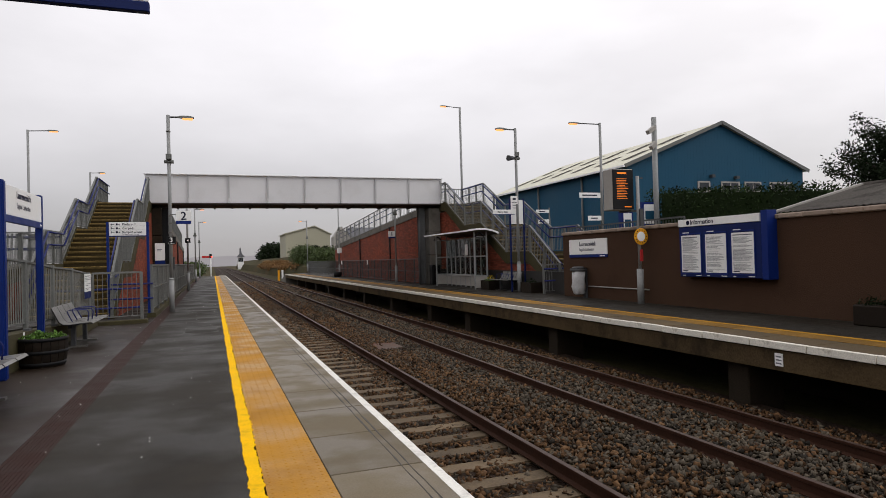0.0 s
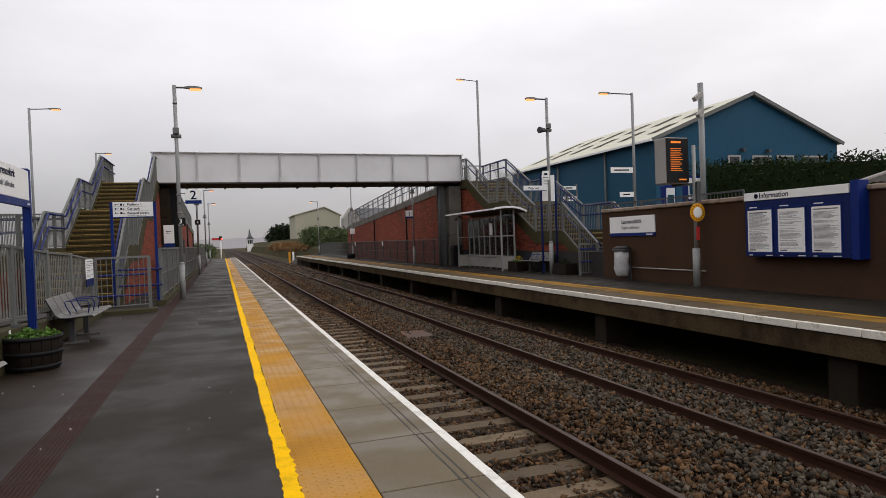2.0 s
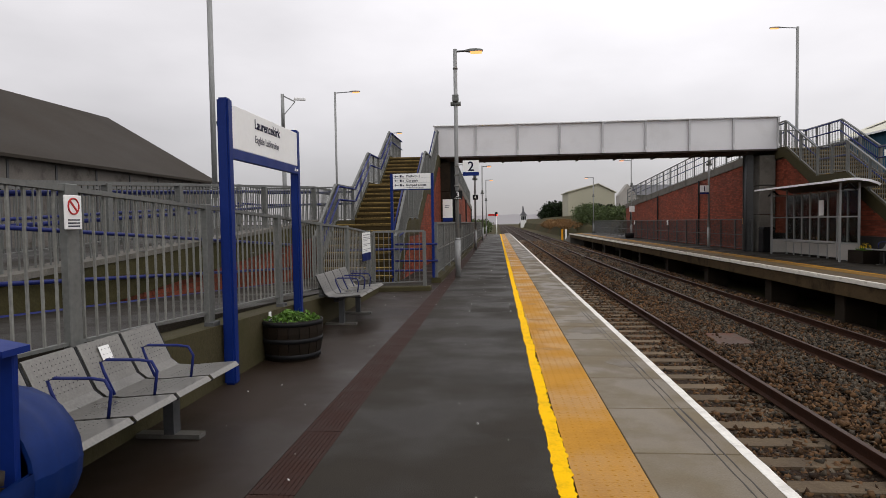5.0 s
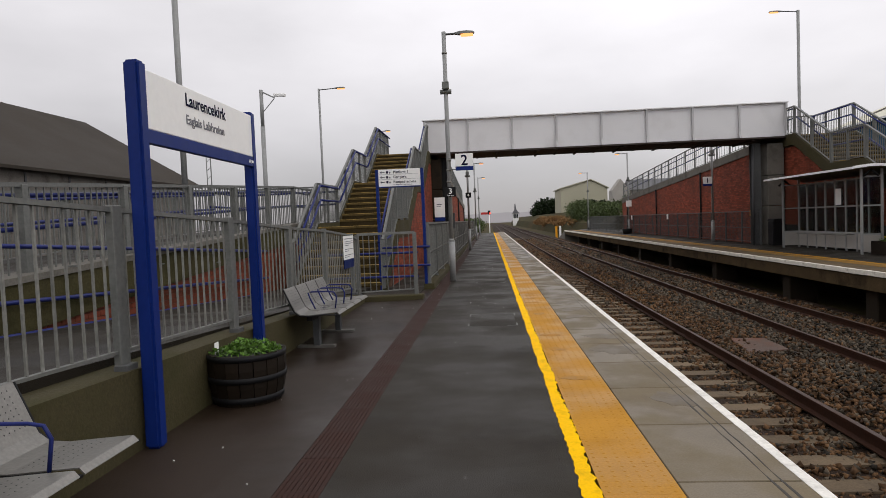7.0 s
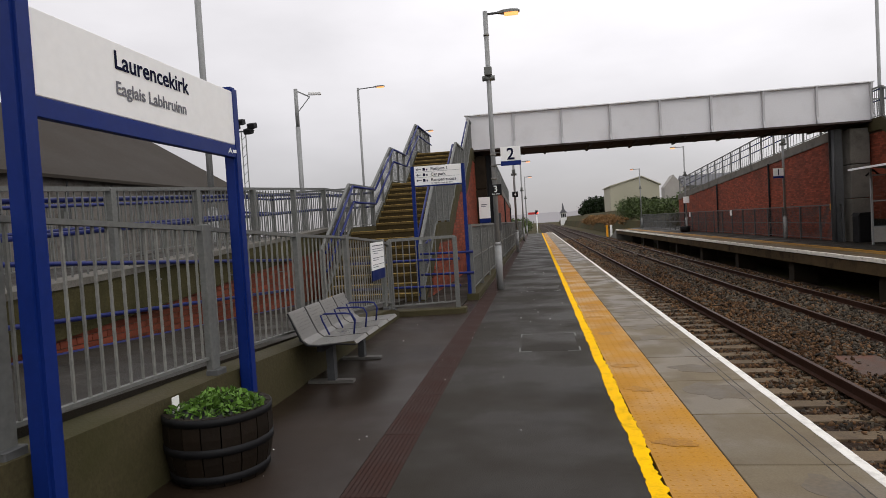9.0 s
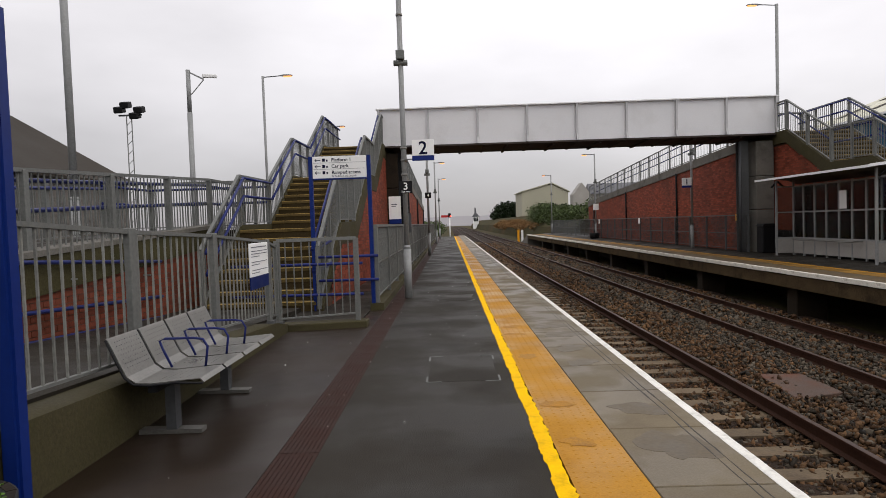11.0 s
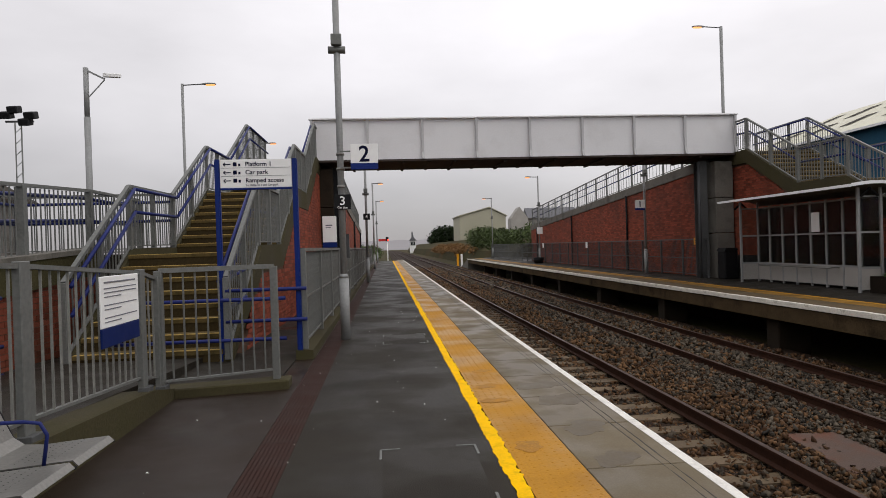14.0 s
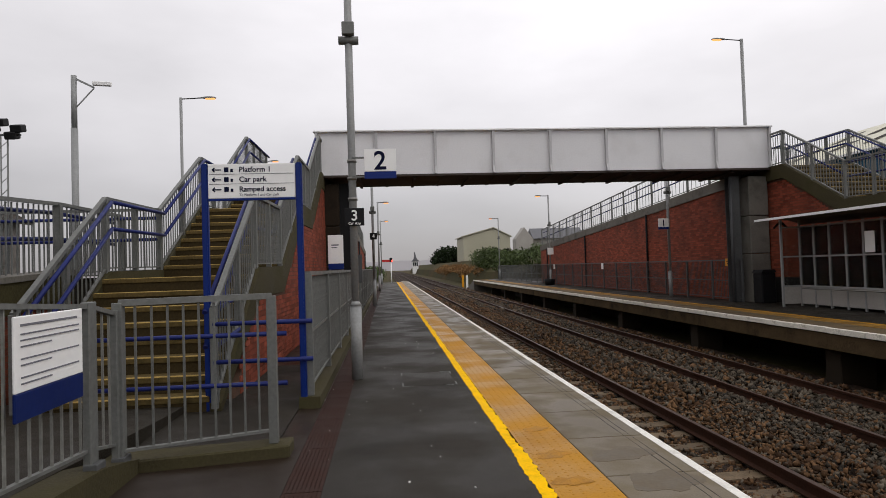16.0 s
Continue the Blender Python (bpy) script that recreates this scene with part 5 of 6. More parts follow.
# lamp posts
def lamp_post(x, y, z0, top, arm, label, head=0.46, lit=True, r=0.05, stout=0.95, box_at=None, group="platform lamps", rise=0.0, name="lamp_post"):
    """A tubular column with a lantern on an arm towards +x or -x; arm is signed."""
    p = thing(name, (x, y, z0), label, "lamp post", group)
    bm = bmesh.new()
    if stout:
        tube(bm, [(x, y, z0), (x, y, z0 + stout)], r * 1.5, 14)
        tube(bm, [(x, y, z0 + stout), (x, y, z0 + stout + 0.06)], r * 1.62, 14, r * 1.0)
    tube(bm, [(x, y, z0 + (stout or 0)), (x, y, top)], r, 12)
    part("column", bm, POLE, p)
    s = 1 if arm > 0 else -1
    bm = bmesh.new()
    tube(bm, [(x, y, top - 0.06), (x + arm - s * head * 0.8, y, top - 0.05 + rise)], 0.025, 8)
    part("arm", bm, GALV_DARK, p)
    xa, xb = x + arm - s * head, x + arm
    bm = bmesh.new()
    zc = top - 0.05 + rise
    for i, (t, w, up, dn) in enumerate(((0.0, 0.035, 0.03, 0.02), (0.25, 0.075, 0.055, 0.03), (0.6, 0.095, 0.06, 0.03), (0.9, 0.08, 0.04, 0.025), (1.0, 0.04, 0.015, 0.015))):
        xx = xa + (xb - xa) * t
        v = [bm.verts.new((xx, y + yy, zc + zz)) for yy, zz in ((-w, -dn), (-w * 0.8, up * 0.6), (0, up), (w * 0.8, up * 0.6), (w, -dn))]
        if i:
            for k in range(5):
                j = (k + 1) % 5
                bm.faces.new((last[k], last[j], v[j], v[k]))
        else:
            bm.faces.new(v)
        last = v
    bm.faces.new(last)
    head_ob = part("lantern", bm, GALV, p, "grey lantern housing")
    bm = bmesh.new()
    prof = [(0.30, 0.055), (0.5, 0.075), (0.8, 0.07), (0.93, 0.045)]
    top_v = [[bm.verts.new((xa + (xb - xa) * t, y + sg * w, zc - 0.028)) for sg in (-1, 1)] for t, w in prof]
    low_v = [[bm.verts.new((xa + (xb - xa) * t, y + sg * w * 0.6, zc - 0.075)) for sg in (-1, 1)] for t, w in prof]
    for i in range(3):
        bm.faces.new((low_v[i][0], low_v[i][1], low_v[i + 1][1], low_v[i + 1][0]))
        for sg in (0, 1):
            bm.faces.new((top_v[i][sg], low_v[i][sg], low_v[i + 1][sg], top_v[i + 1][sg]))
    for e in (0, 3):
        bm.faces.new((top_v[e][0], top_v[e][1], low_v[e][1], low_v[e][0]))
    part("lens", bm, LAMP_ON if lit else SIGN_WHITE, head_ob, "glowing amber lens" if lit else "pale lens")
    for zb in box_at or ():
        bm = bmesh.new()
        box(bm, x - 0.08, x + 0.08, y - 0.13, y - 0.04, zb, zb + 0.17)
        soften(bm, 0.01)
        part("control_box", bm, GALV, p)
        bm = bmesh.new()
        tube(bm, [(x - 0.13, y - 0.02, zb - 0.05), (x + 0.13, y - 0.02, zb - 0.05)], 0.055, 10)
        part("loudspeaker", bm, GALV, p)
    return p


la = lamp_post(-2.535, -9.84, 0, 5.84, 0.72, "galvanised lamp post with a lit amber lantern and platform numbers", box_at=(4.50,))
for zc in (2.35, 2.62, 2.85, 2.1, 5.35):
    bm = bmesh.new()
    lathe(bm, [(0.056, zc - 0.02), (0.062, zc - 0.02), (0.062, zc + 0.02), (0.056, zc + 0.02)], (-2.535, -9.84, 0), 14)
    part("clamp_band", bm, STEEL, la)
bm = bmesh.new()
box(bm, -2.50, -2.44, -9.80, -9.74, 1.25, 1.62)
part("switch_box", bm, LEG, la)


def number_sign(parent, x0, x1, z0, z1, y, digit, field, band, ink, size):
    sign_plate(parent, "number_panel", x0, x1, y, y + 0.03, z0 + band, z1, field, "platform number panel")
    if band:
        sign_plate(parent, "blue_band", x0, x1, y - 0.001, y + 0.031, z0, z0 + band - 0.002, BLUE)
    writing(digit, size, ink, parent, facing((x0 + x1) / 2, y - 0.003, z0 + band + (z1 - z0 - band) * 0.5 - size * 0.35, 0), "CENTER")


ps = thing("platform_number_sign", (-2.13, -9.96, 2.55), "white and blue platform number sign fixed to the lamp post", "platform sign")
number_sign(ps, -2.37, -1.955, 2.595, 2.985, -9.98, "2", SIGN_WHITE, 0.095, SIGN_INK, 0.34)
for z in (2.63, 2.88):
    bm = bmesh.new()
    bar(bm, (-2.53, -9.93, z), (-2.2, -9.955, z), 0.02)
    part("bracket", bm, GALV, ps)
cs = thing("car_stop_sign", (-2.515, -9.92, 2.0), "small black car-stop number sign on the lamp post", "stop sign")
sign_plate(cs, "number_panel", -2.64, -2.39, -9.93, -9.91, 1.995, 2.225, BLACK)
writing("3", 0.19, SIGN_WHITE, cs, facing(-2.515, -9.933, 2.065, 0), "CENTER")
writing("Car stop", 0.045, SIGN_WHITE, cs, facing(-2.515, -9.933, 2.012, 0), "CENTER")

p4 = lamp_post(-2.62, 6.2, 0, 5.7, 0.72, "galvanised lamp post with a small car-stop sign", box_at=(3.65,))
c4 = thing("car_stop_sign", (-2.6, 6.1, 2.55), "small black car-stop number sign on the lamp post", "stop sign")
sign_plate(c4, "number_panel", -2.74, -2.47, 6.08, 6.10, 2.55, 2.80, BLACK)
writing("4", 0.2, SIGN_WHITE, c4, facing(-2.605, 6.077, 2.61, 0), "CENTER")
for yy in (22.2, 38.2):
    lamp_post(-2.62, yy, 0, 5.7, 0.72, "galvanised lamp post with a lit amber lantern along the platform", box_at=(3.65,))

# white board on the brick building beside the stairs
wb = thing("white_wall_board", (-3.2, -3.0, 1.4), "white notice board with a blue foot on the brick wall", "notice board")
sign_plate(wb, "board_panel", -3.50, -3.14, -3.03, -3.0, 1.58, 2.26, SIGN_WHITE)
sign_plate(wb, "blue_foot", -3.50, -3.14, -3.031, -2.999, 1.44, 1.578, BLUE)
print_bars(wb, [(-3.42, -3.25, 2.02, 0.03), (-3.42, -3.28, 1.96, 0.02)], "y", -3.032, SIGN_GREY)
for x in (-3.47, -3.17):
    bm = bmesh.new()
    box(bm, x - 0.025, x + 0.025, -2.999, -2.96, 0.0, 2.2)
    part("post", bm, GALV, wb)

# hanging sign over the platform, behind the first bench
hs = thing("overhead_sign", (-2.5, -26.35, 0), "white overhead platform sign with a blue edge on a blue post", "platform sign")
square_post(hs, -3.02, -26.35, 0, 3.3, 0.1, BLUE)
sign_plate(hs, "sign_panel", -2.97, -1.68, -26.37, -26.33, 2.815, 3.28, SIGN_WHITE)
sign_plate(hs, "lower_edge", -2.97, -1.675, -26.375, -26.325, 2.76, 2.813, BLUE_DARK)

# ---- things on the far platform ----
lb = lamp_post(9.16, -9.370, 0.05, 6.06, -0.80, "galvanised lamp post with a lit amber lantern on the opposite platform", box_at=(5.0,), stout=1.05)
bm = bmesh.new()
tube(bm, [(9.02, -9.440, 4.95), (8.78, -9.510, 4.93)], 0.06, 10, 0.11)
part("horn", bm, LEG, lb, "loudspeaker horn")
wo = thing("way_out_sign", (8.6, -9.440, 2.9), "white way-out finger sign with black lettering on the lamp post", "direction sign")
sign_plate(wo, "sign_panel", 8.14, 9.0, -9.470, -9.440, 2.90, 3.06, SIGN_WHITE)
writing("Way out", 0.115, SIGN_INK, wo, facing(8.30, -9.473, 2.94, 0))
sign_plate(wo, "lower_edge", 8.14, 9.0, -9.471, -9.439, 2.88, 2.898, BLUE)
s3 = thing("notice_sign", (9.15, -9.190, 0), "tall white notice panel on blue posts beside the stairs", "notice board")
sign_plate(s3, "sign_panel", 9.02, 9.52, -9.110, -9.080, 2.55, 3.45, SIGN_WHITE)
for x in (8.99, 9.55):
    square_post(s3, x, -9.090, 0.05, 3.5, 0.06, BLUE_DARK)
print_bars(s3, [(9.1, 9.35, 3.25, 0.03), (9.1, 9.3, 3.15, 0.02)], "y", -9.112, SIGN_GREY)
nn = thing("lamp_number_sign", (9.0, -9.490, 3.2), "small white square sign on the lamp post", "sign")
sign_plate(nn, "sign_panel", 8.86, 9.14, -9.450, -9.430, 3.26, 3.56, SIGN_WHITE)
print_bars(nn, [(8.94, 9.06, 3.45, 0.07), (8.90, 9.10, 3.33, 0.02)], "y", -9.452, SIGN_INK)

lamp_post(8.46, 4.62, 0.05, 5.75, -0.72, "galvanised lamp post on the opposite platform with a number sign", lit=False, box_at=(4.0,), stout=0.9)
n1 = thing("platform_number_sign", (8.35, 4.35, 2.6), "grey and blue platform number sign on the opposite platform", "platform sign")
number_sign(n1, 8.02, 8.42, 2.56, 2.97, 4.50, "1", SIGN_WHITE, 0.09, SIGN_INK, 0.33)
for yy, lit in ((22.6, True), (41.5, True)):
    lamp_post(8.62, yy, 0.05, 5.95, -0.9, "distant galvanised lamp post with a lit amber lantern", box_at=(4.0,))
w1 = thing("far_notice", (8.4, 22.4, 2.2), "small white notice on the far lamp post", "notice")
sign_plate(w1, "notice_panel", 8.42, 8.82, 22.45, 22.48, 2.0, 2.45, SIGN_WHITE)
fb = thing("fence_plate", (8.7, 1.5, 1.2), "small yellow warning plate on the mesh fence", "warning plate")
sign_plate(fb, "plate", 8.70, 8.715, 0.70, 1.17, 1.16, 1.40, AMBER_PAINT)
print_bars(fb, [(0.78, 1.09, 1.31, 0.03), (0.78, 1.05, 1.24, 0.03)], "x", 8.698, BLACK)
for yy in (12.8, 22.0):
    q = thing("fence_plate", (8.7, yy, 1.0), "small white plate on the mesh fence", "plate", "white fence plates")
    sign_plate(q, "plate", 8.70, 8.715, yy - 0.15, yy + 0.15, 1.05, 1.35, SIGN_WHITE)
gb = thing("litter_tub", (8.3, 21.5, 0.05), "dark round tub standing on the far platform", "tub")
bm = bmesh.new()
lathe(bm, [(0.30, 0.05), (0.36, 0.4), (0.33, 0.42), (0.28, 0.36)], (8.25, 21.5, 0), 20)
part("tub_body", bm, BLACK, gb)
db = thing("waste_bin", (9.06, -0.3, 0.05), "dark square waste bin beside the bridge pier", "bin")
bm = bmesh.new()
box(bm, 8.84, 9.29, -0.55, -0.1, 0.05, 0.95)
soften(bm, 0.03)
part("bin_body", bm, BLACK, db)
bm = bmesh.new()
prism(bm, [(8.82, 0.95), (9.31, 0.95), (9.24, 1.04), (8.89, 1.04)], "y", -0.57, -0.08)
part("bin_hood", bm, BLACK, db)

# waiting shelter
sh = thing("waiting_shelter", (8.95, -4.2, 0.05), "glazed waiting shelter with a pale curved roof and grey lower panels", "shelter")
SX0, SX1, SY0, SY1 = 8.60, 9.14, -6.55, -1.9
for x in (SX0, SX1):
    for y in (SY0, SY1):
        bm = bmesh.new()
        box(bm, x - 0.027, x + 0.027, y - 0.027, y + 0.027, 0.05, 2.40)
        part("corner_post", bm, POLE, sh)
bm = bmesh.new()
prof_t = [(8.22, 2.46), (8.4, 2.485), (8.65, 2.51), (8.95, 2.51), (9.25, 2.46), (9.48, 2.38), (9.55, 2.33)]
prof_b = [(u, v - 0.05) for u, v in reversed(prof_t)]
prism(bm, prof_t + prof_b, "y", -6.85, -1.35)
part("roof", bm, CONCRETE_GREY, sh, "pale curved roof sheet")
bm = bmesh.new()
for (ua, va), (ub, vb) in zip(prof_t, prof_t[1:]):
    bar(bm, (ua, -6.86, va - 0.02), (ub, -6.86, vb - 0.02), 0.03, 0.07)
bar(bm, (8.21, -6.86, 2.43), (8.21, -1.34, 2.43), 0.03, 0.06)
part("gutter_edge", bm, BRIDGE_EDGE, sh, "white roof edge")
bays = 8
for i in range(bays + 1):
    y = SY0 + (SY1 - SY0) * i / bays
    bm = bmesh.new()
    box(bm, SX1 - 0.03, SX1 + 0.02, y - 0.025, y + 0.025, 0.05, 2.25)
    part("mullion", bm, POLE, sh)
    if i < bays:
        y2 = SY0 + (SY1 - SY0) * (i + 1) / bays
        for z0, z1 in ((0.62, 1.38), (1.42, 2.18)):
            bm = bmesh.new()
            box(bm, SX1 - 0.008, SX1 + 0.002, y + 0.026, y2 - 0.026, z0, z1)
            pane = part("pane", bm, GLASS, sh, "clear glass pane")
            pane.visible_shadow = False
        bm = bmesh.new()
        box(bm, SX1 - 0.02, SX1 + 0.01, y + 0.026, y2 - 0.026, 0.12, 0.58)
        part("kick_panel", bm, PALE_WALL, sh, "pale grey lower panel")
for z in (0.60, 1.40, 2.20):
    bm = bmesh.new()
    box(bm, SX1 - 0.032, SX1 + 0.022, SY0, SY1, z - 0.02, z + 0.02)
    part("transom", bm, POLE, sh)
for y in (SY0, SY1):
    for z in (0.60, 1.40, 2.20):
        bm = bmesh.new()
        box(bm, SX0 + 0.03, SX1 - 0.03, y - 0.022, y + 0.022, z - 0.02, z + 0.02)
        part("transom", bm, POLE, sh)
    for z0, z1 in ((0.62, 1.38), (1.42, 2.18)):
        bm = bmesh.new()
        box(bm, SX0 + 0.03, SX1 - 0.035, y - 0.005, y + 0.005, z0, z1)
        pane = part("pane", bm, GLASS, sh, "clear glass pane")
        pane.visible_shadow = False
    bm = bmesh.new()
    box(bm, SX0 + 0.03, SX1 - 0.035, y - 0.015, y + 0.015, 0.12, 0.58)
    part("kick_panel", bm, PALE_WALL, sh, "pale grey lower panel")
bm = bmesh.new()
tube(bm, [(8.82, SY0 + 1.2, 0.56), (8.82, SY1 - 0.5, 0.56)], 0.022)
tube(bm, [(8.94, SY0 + 1.2, 0.58), (8.94, SY1 - 0.5, 0.58)], 0.022)
for k in range(3):
    bar(bm, (8.82, SY0 + 1.3 + 1.3 * k, 0.56), (SX1 - 0.03, SY0 + 1.3 + 1.3 * k, 0.56), 0.03)
part("perch_rail", bm, STEEL, sh, "steel perch seat rails")
bm = bmesh.new()
box(bm, SX1 - 0.045, SX1 - 0.033, -4.6, -4.3, 1.45, 1.95)
part("poster", bm, SIGN_WHITE, sh, "white paper notice")
for y in (SY1 + 0.3, SY0 - 0.1):
    bm = bmesh.new()
    tube(bm, [(SX0, y, 2.2), (SX0 + 0.2, y, 2.38)], 0.03)
    tube(bm, [(SX0 + 0.4, y, 2.2), (SX0 + 0.2, y, 2.38)], 0.03)
    part("roof_strut", bm, BLACK, sh)

# bench and planters between shelter and stairs
fbench = copy_thing(b2, pose(9.10, -8.35, 0.05, 0, 0, 180))
for c in fbench.children:
    if c.name.startswith("sticker"):
        bpy.data.objects.remove(c)
tagged(fbench, "perforated steel bench with blue armrests on the opposite platform", "bench", "benches")
for x, y, seed, fl in ((9.05, -6.95, 21, True), (9.25, -10.1, 22, False)):
    tp = thing("trough_planter", (x, y, 0.05), "dark wooden trough planter with yellow flowers" if fl else "dark wooden trough planter with green plants", "planter")
    for sx in (-1, 1):
        bm = bmesh.new()
        box(bm, x + sx * 0.2 - 0.02, x + sx * 0.2 + 0.02, y - 0.4, y + 0.4, 0.05, 0.42)
        part("side_board", bm, WOOD_BARREL, tp)
        bm = bmesh.new()
        box(bm, x - 0.18, x + 0.18, y + sx * 0.38 - 0.02, y + sx * 0.38 + 0.02, 0.05, 0.42)
        part("end_board", bm, WOOD_BARREL, tp)
    bm = bmesh.new()
    box(bm, x - 0.18, x + 0.18, y - 0.36, y + 0.36, 0.08, 0.38)
    part("soil", bm, SOIL, tp)
    bush(tp, x, y, 0.36, 0.22, 0.24, 260, 0.03, LEAF_DARK if not fl else LEAF, seed)
    if fl:
        bush(tp, x, y - 0.12, 0.48, 0.16, 0.2, 60, 0.025, FLOWER, 31, "flowers")
ep = thing("trough_planter", (8.85, -23.1, 0.05), "dark trough planter with low dark plants by the wall", "planter")
bm = bmesh.new()
box(bm, 8.75, 9.2, -23.8, -22.45, 0.05, 0.40)
soften(bm, 0.02)
part("trough", bm, WOOD_BARREL, ep)
for k in range(4):
    bush(ep, 8.97, -22.65 - 0.33 * k, 0.38, 0.22, 0.22, 160, 0.03, LEAF_DARK, 60 + k)

# barrier at the foot of the far stairs
bf = thing("stair_foot_barrier", (9.8, -11.7, 0.05), "short grey barrier with blue handrails by the far stairs", "barrier")
railing(bf, [(9.15, -11.2, 0.05), (10.4, -11.2, 0.05)], 1.0, 1.2, 0.1, handrails=(0.45, 0.85), hand_offset=(0, -0.06))
gy = thing("yellow_grit_hood", (9.75, -11.75, 0.05), "yellow plastic hood on a short post by the stair foot", "grit bin")
bm = bmesh.new()
prism(bm, [(9.7, 1.06), (10.02, 1.0), (10.05, 1.22), (9.95, 1.27), (9.7, 1.26)], "y", -11.9, -11.65)
soften(bm, 0.03, 2)
part("hood", bm, AMBER_PAINT, gy)
bm = bmesh.new()
tube(bm, [(9.82, -11.78, 0.05), (9.82, -11.78, 1.05)], 0.03)
part("post", bm, GALV, gy)
lbn = thing("litter_bag_holder", (8.95, -13.58, 0.05), "clear litter bag on a grey hoop holder by the wall", "litter bin")
bm = bmesh.new()
lathe(bm, [(0.18, 0.86), (0.24, 0.86), (0.24, 0.92), (0.18, 0.92)], (8.98, -13.63, 0), 20)
part("hoop", bm, LEG, lbn)
bm = bmesh.new()
lathe(bm, [(0.10, 0.16), (0.17, 0.20), (0.19, 0.4), (0.2, 0.6), (0.215, 0.87)], (8.98, -13.63, 0), 14)
for v in bm.verts:
    v.co.x += 0.02 * math.sin(v.co.z * 21 + v.co.y * 17)
    v.co.y += 0.025 * math.sin(v.co.z * 17 + v.co.x * 23)
part("bag", bm, BAG, lbn, "crumpled clear plastic bag")
bm = bmesh.new()
box(bm, 9.18, 9.248, -13.7, -13.56, 0.05, 0.95)
part("back_post", bm, LEG, lbn)
bm = bmesh.new()
lathe(bm, [(0.22, 0.93), (0.24, 0.95), (0.12, 1.0), (0.03, 1.0)], (8.98, -13.63, 0), 20)
part("lid", bm, LEG, lbn)
wr = thing("wall_rail", (9.2, -15, 0.45), "thin pale conduit along the wall", "conduit")
bm = bmesh.new()
tube(bm, [(9.23, -13.78, 0.40), (9.23, -16.58, 0.40)], 0.018)
part("pipe", bm, PALE_WALL, wr)

# name board, poster case and information display on the far platform
n2 = thing("station_nameboard", (9.23, -13.79, 1.2), "white and blue station name board fixed to the brown wall", "station sign")
sign_plate(n2, "name_panel", 9.215, 9.247, -14.79, -12.77, 1.36, 1.82, SIGN_WHITE)
sign_plate(n2, "blue_band", 9.214, 9.247, -14.79, -12.77, 1.27, 1.358, BLUE)
writing("Laurencekirk", 0.17, SIGN_INK, n2, facing(9.212, -13.35, 1.62, -90))
writing("Eaglais Labhruinn", 0.115, SIGN_GREY, n2, facing(9.212, -13.35, 1.47, -90))
print_bars(n2, [(-14.69, -14.44, 1.31, 0.03)], "x", 9.212, SIGN_WHITE)
pc = thing("poster_case", (9.1, -19.26, 0.78), "blue three-bay poster case with white timetable sheets on the wall", "poster case")
sign_plate(pc, "case_body", 9.0, 9.248, -20.4, -18.02, 0.78, 1.94, BLUE_DARK, bevel=0.012)
sign_plate(pc, "header", 8.985, 9.248, -20.38, -18.02, 1.945, 2.11, SIGN_WHITE, "white header board")
sign_plate(pc, "side_fin", 8.985, 9.248, -20.56, -20.405, 0.76, 2.16, BLUE, "blue side fin")
writing("Information", 0.15, SIGN_INK, pc, facing(8.983, -18.42, 1.985, -90))
bm = bmesh.new()
lathe(bm, [(0.05, -0.001), (0.052, 0.001)], seg=20)
bmesh.ops.transform(bm, verts=bm.verts, matrix=pose(8.983, -18.34, 2.03, 0, 90, 0))
part("information_dot", bm, SIGN_INK, pc)
for k, (ya, yb) in enumerate(((-18.1, -18.71), (-18.86, -19.47), (-19.62, -20.21))):
    bm = bmesh.new()
    for a, b, c, d in ((ya + 0.03, yb - 0.03, 1.76, 1.79), (ya + 0.03, yb - 0.03, 0.84, 0.87), (ya + 0.03, ya + 0.005, 0.87, 1.76), (yb - 0.005, yb - 0.03, 0.87, 1.76)):
        box(bm, 8.988, 9.0, min(a, b), max(a, b), c, d)
    part("bay_frame", bm, BLUE, pc)
    sheet = sign_plate(pc, "poster", 8.994, 8.9985, yb, ya, 0.885, 1.74, SIGN_WHITE, "white printed timetable sheet", bevel=0)
    rr = random.Random(k)
    print_bars(sheet, [(ya - 0.04, ya - 0.04 - rr.uniform(0.3, 0.52), 1.69 - 0.0165 * i, 0.006 if i else 0.02) for i in range(46) if rr.random() > 0.25], "x", 8.9925, SIGN_GREY)
    print_bars(sheet, [(ya - 0.04, ya - 0.2, 0.92, 0.02)], "x", 8.9925, SIGN_INK)
    print_bars(pc, [(ya - 0.05, ya - 0.25, 1.80, 0.022), (ya - 0.02, ya - 0.1, 0.815, 0.016), (yb + 0.16, yb, 0.815, 0.016)], "x", 8.9985, SIGN_WHITE)

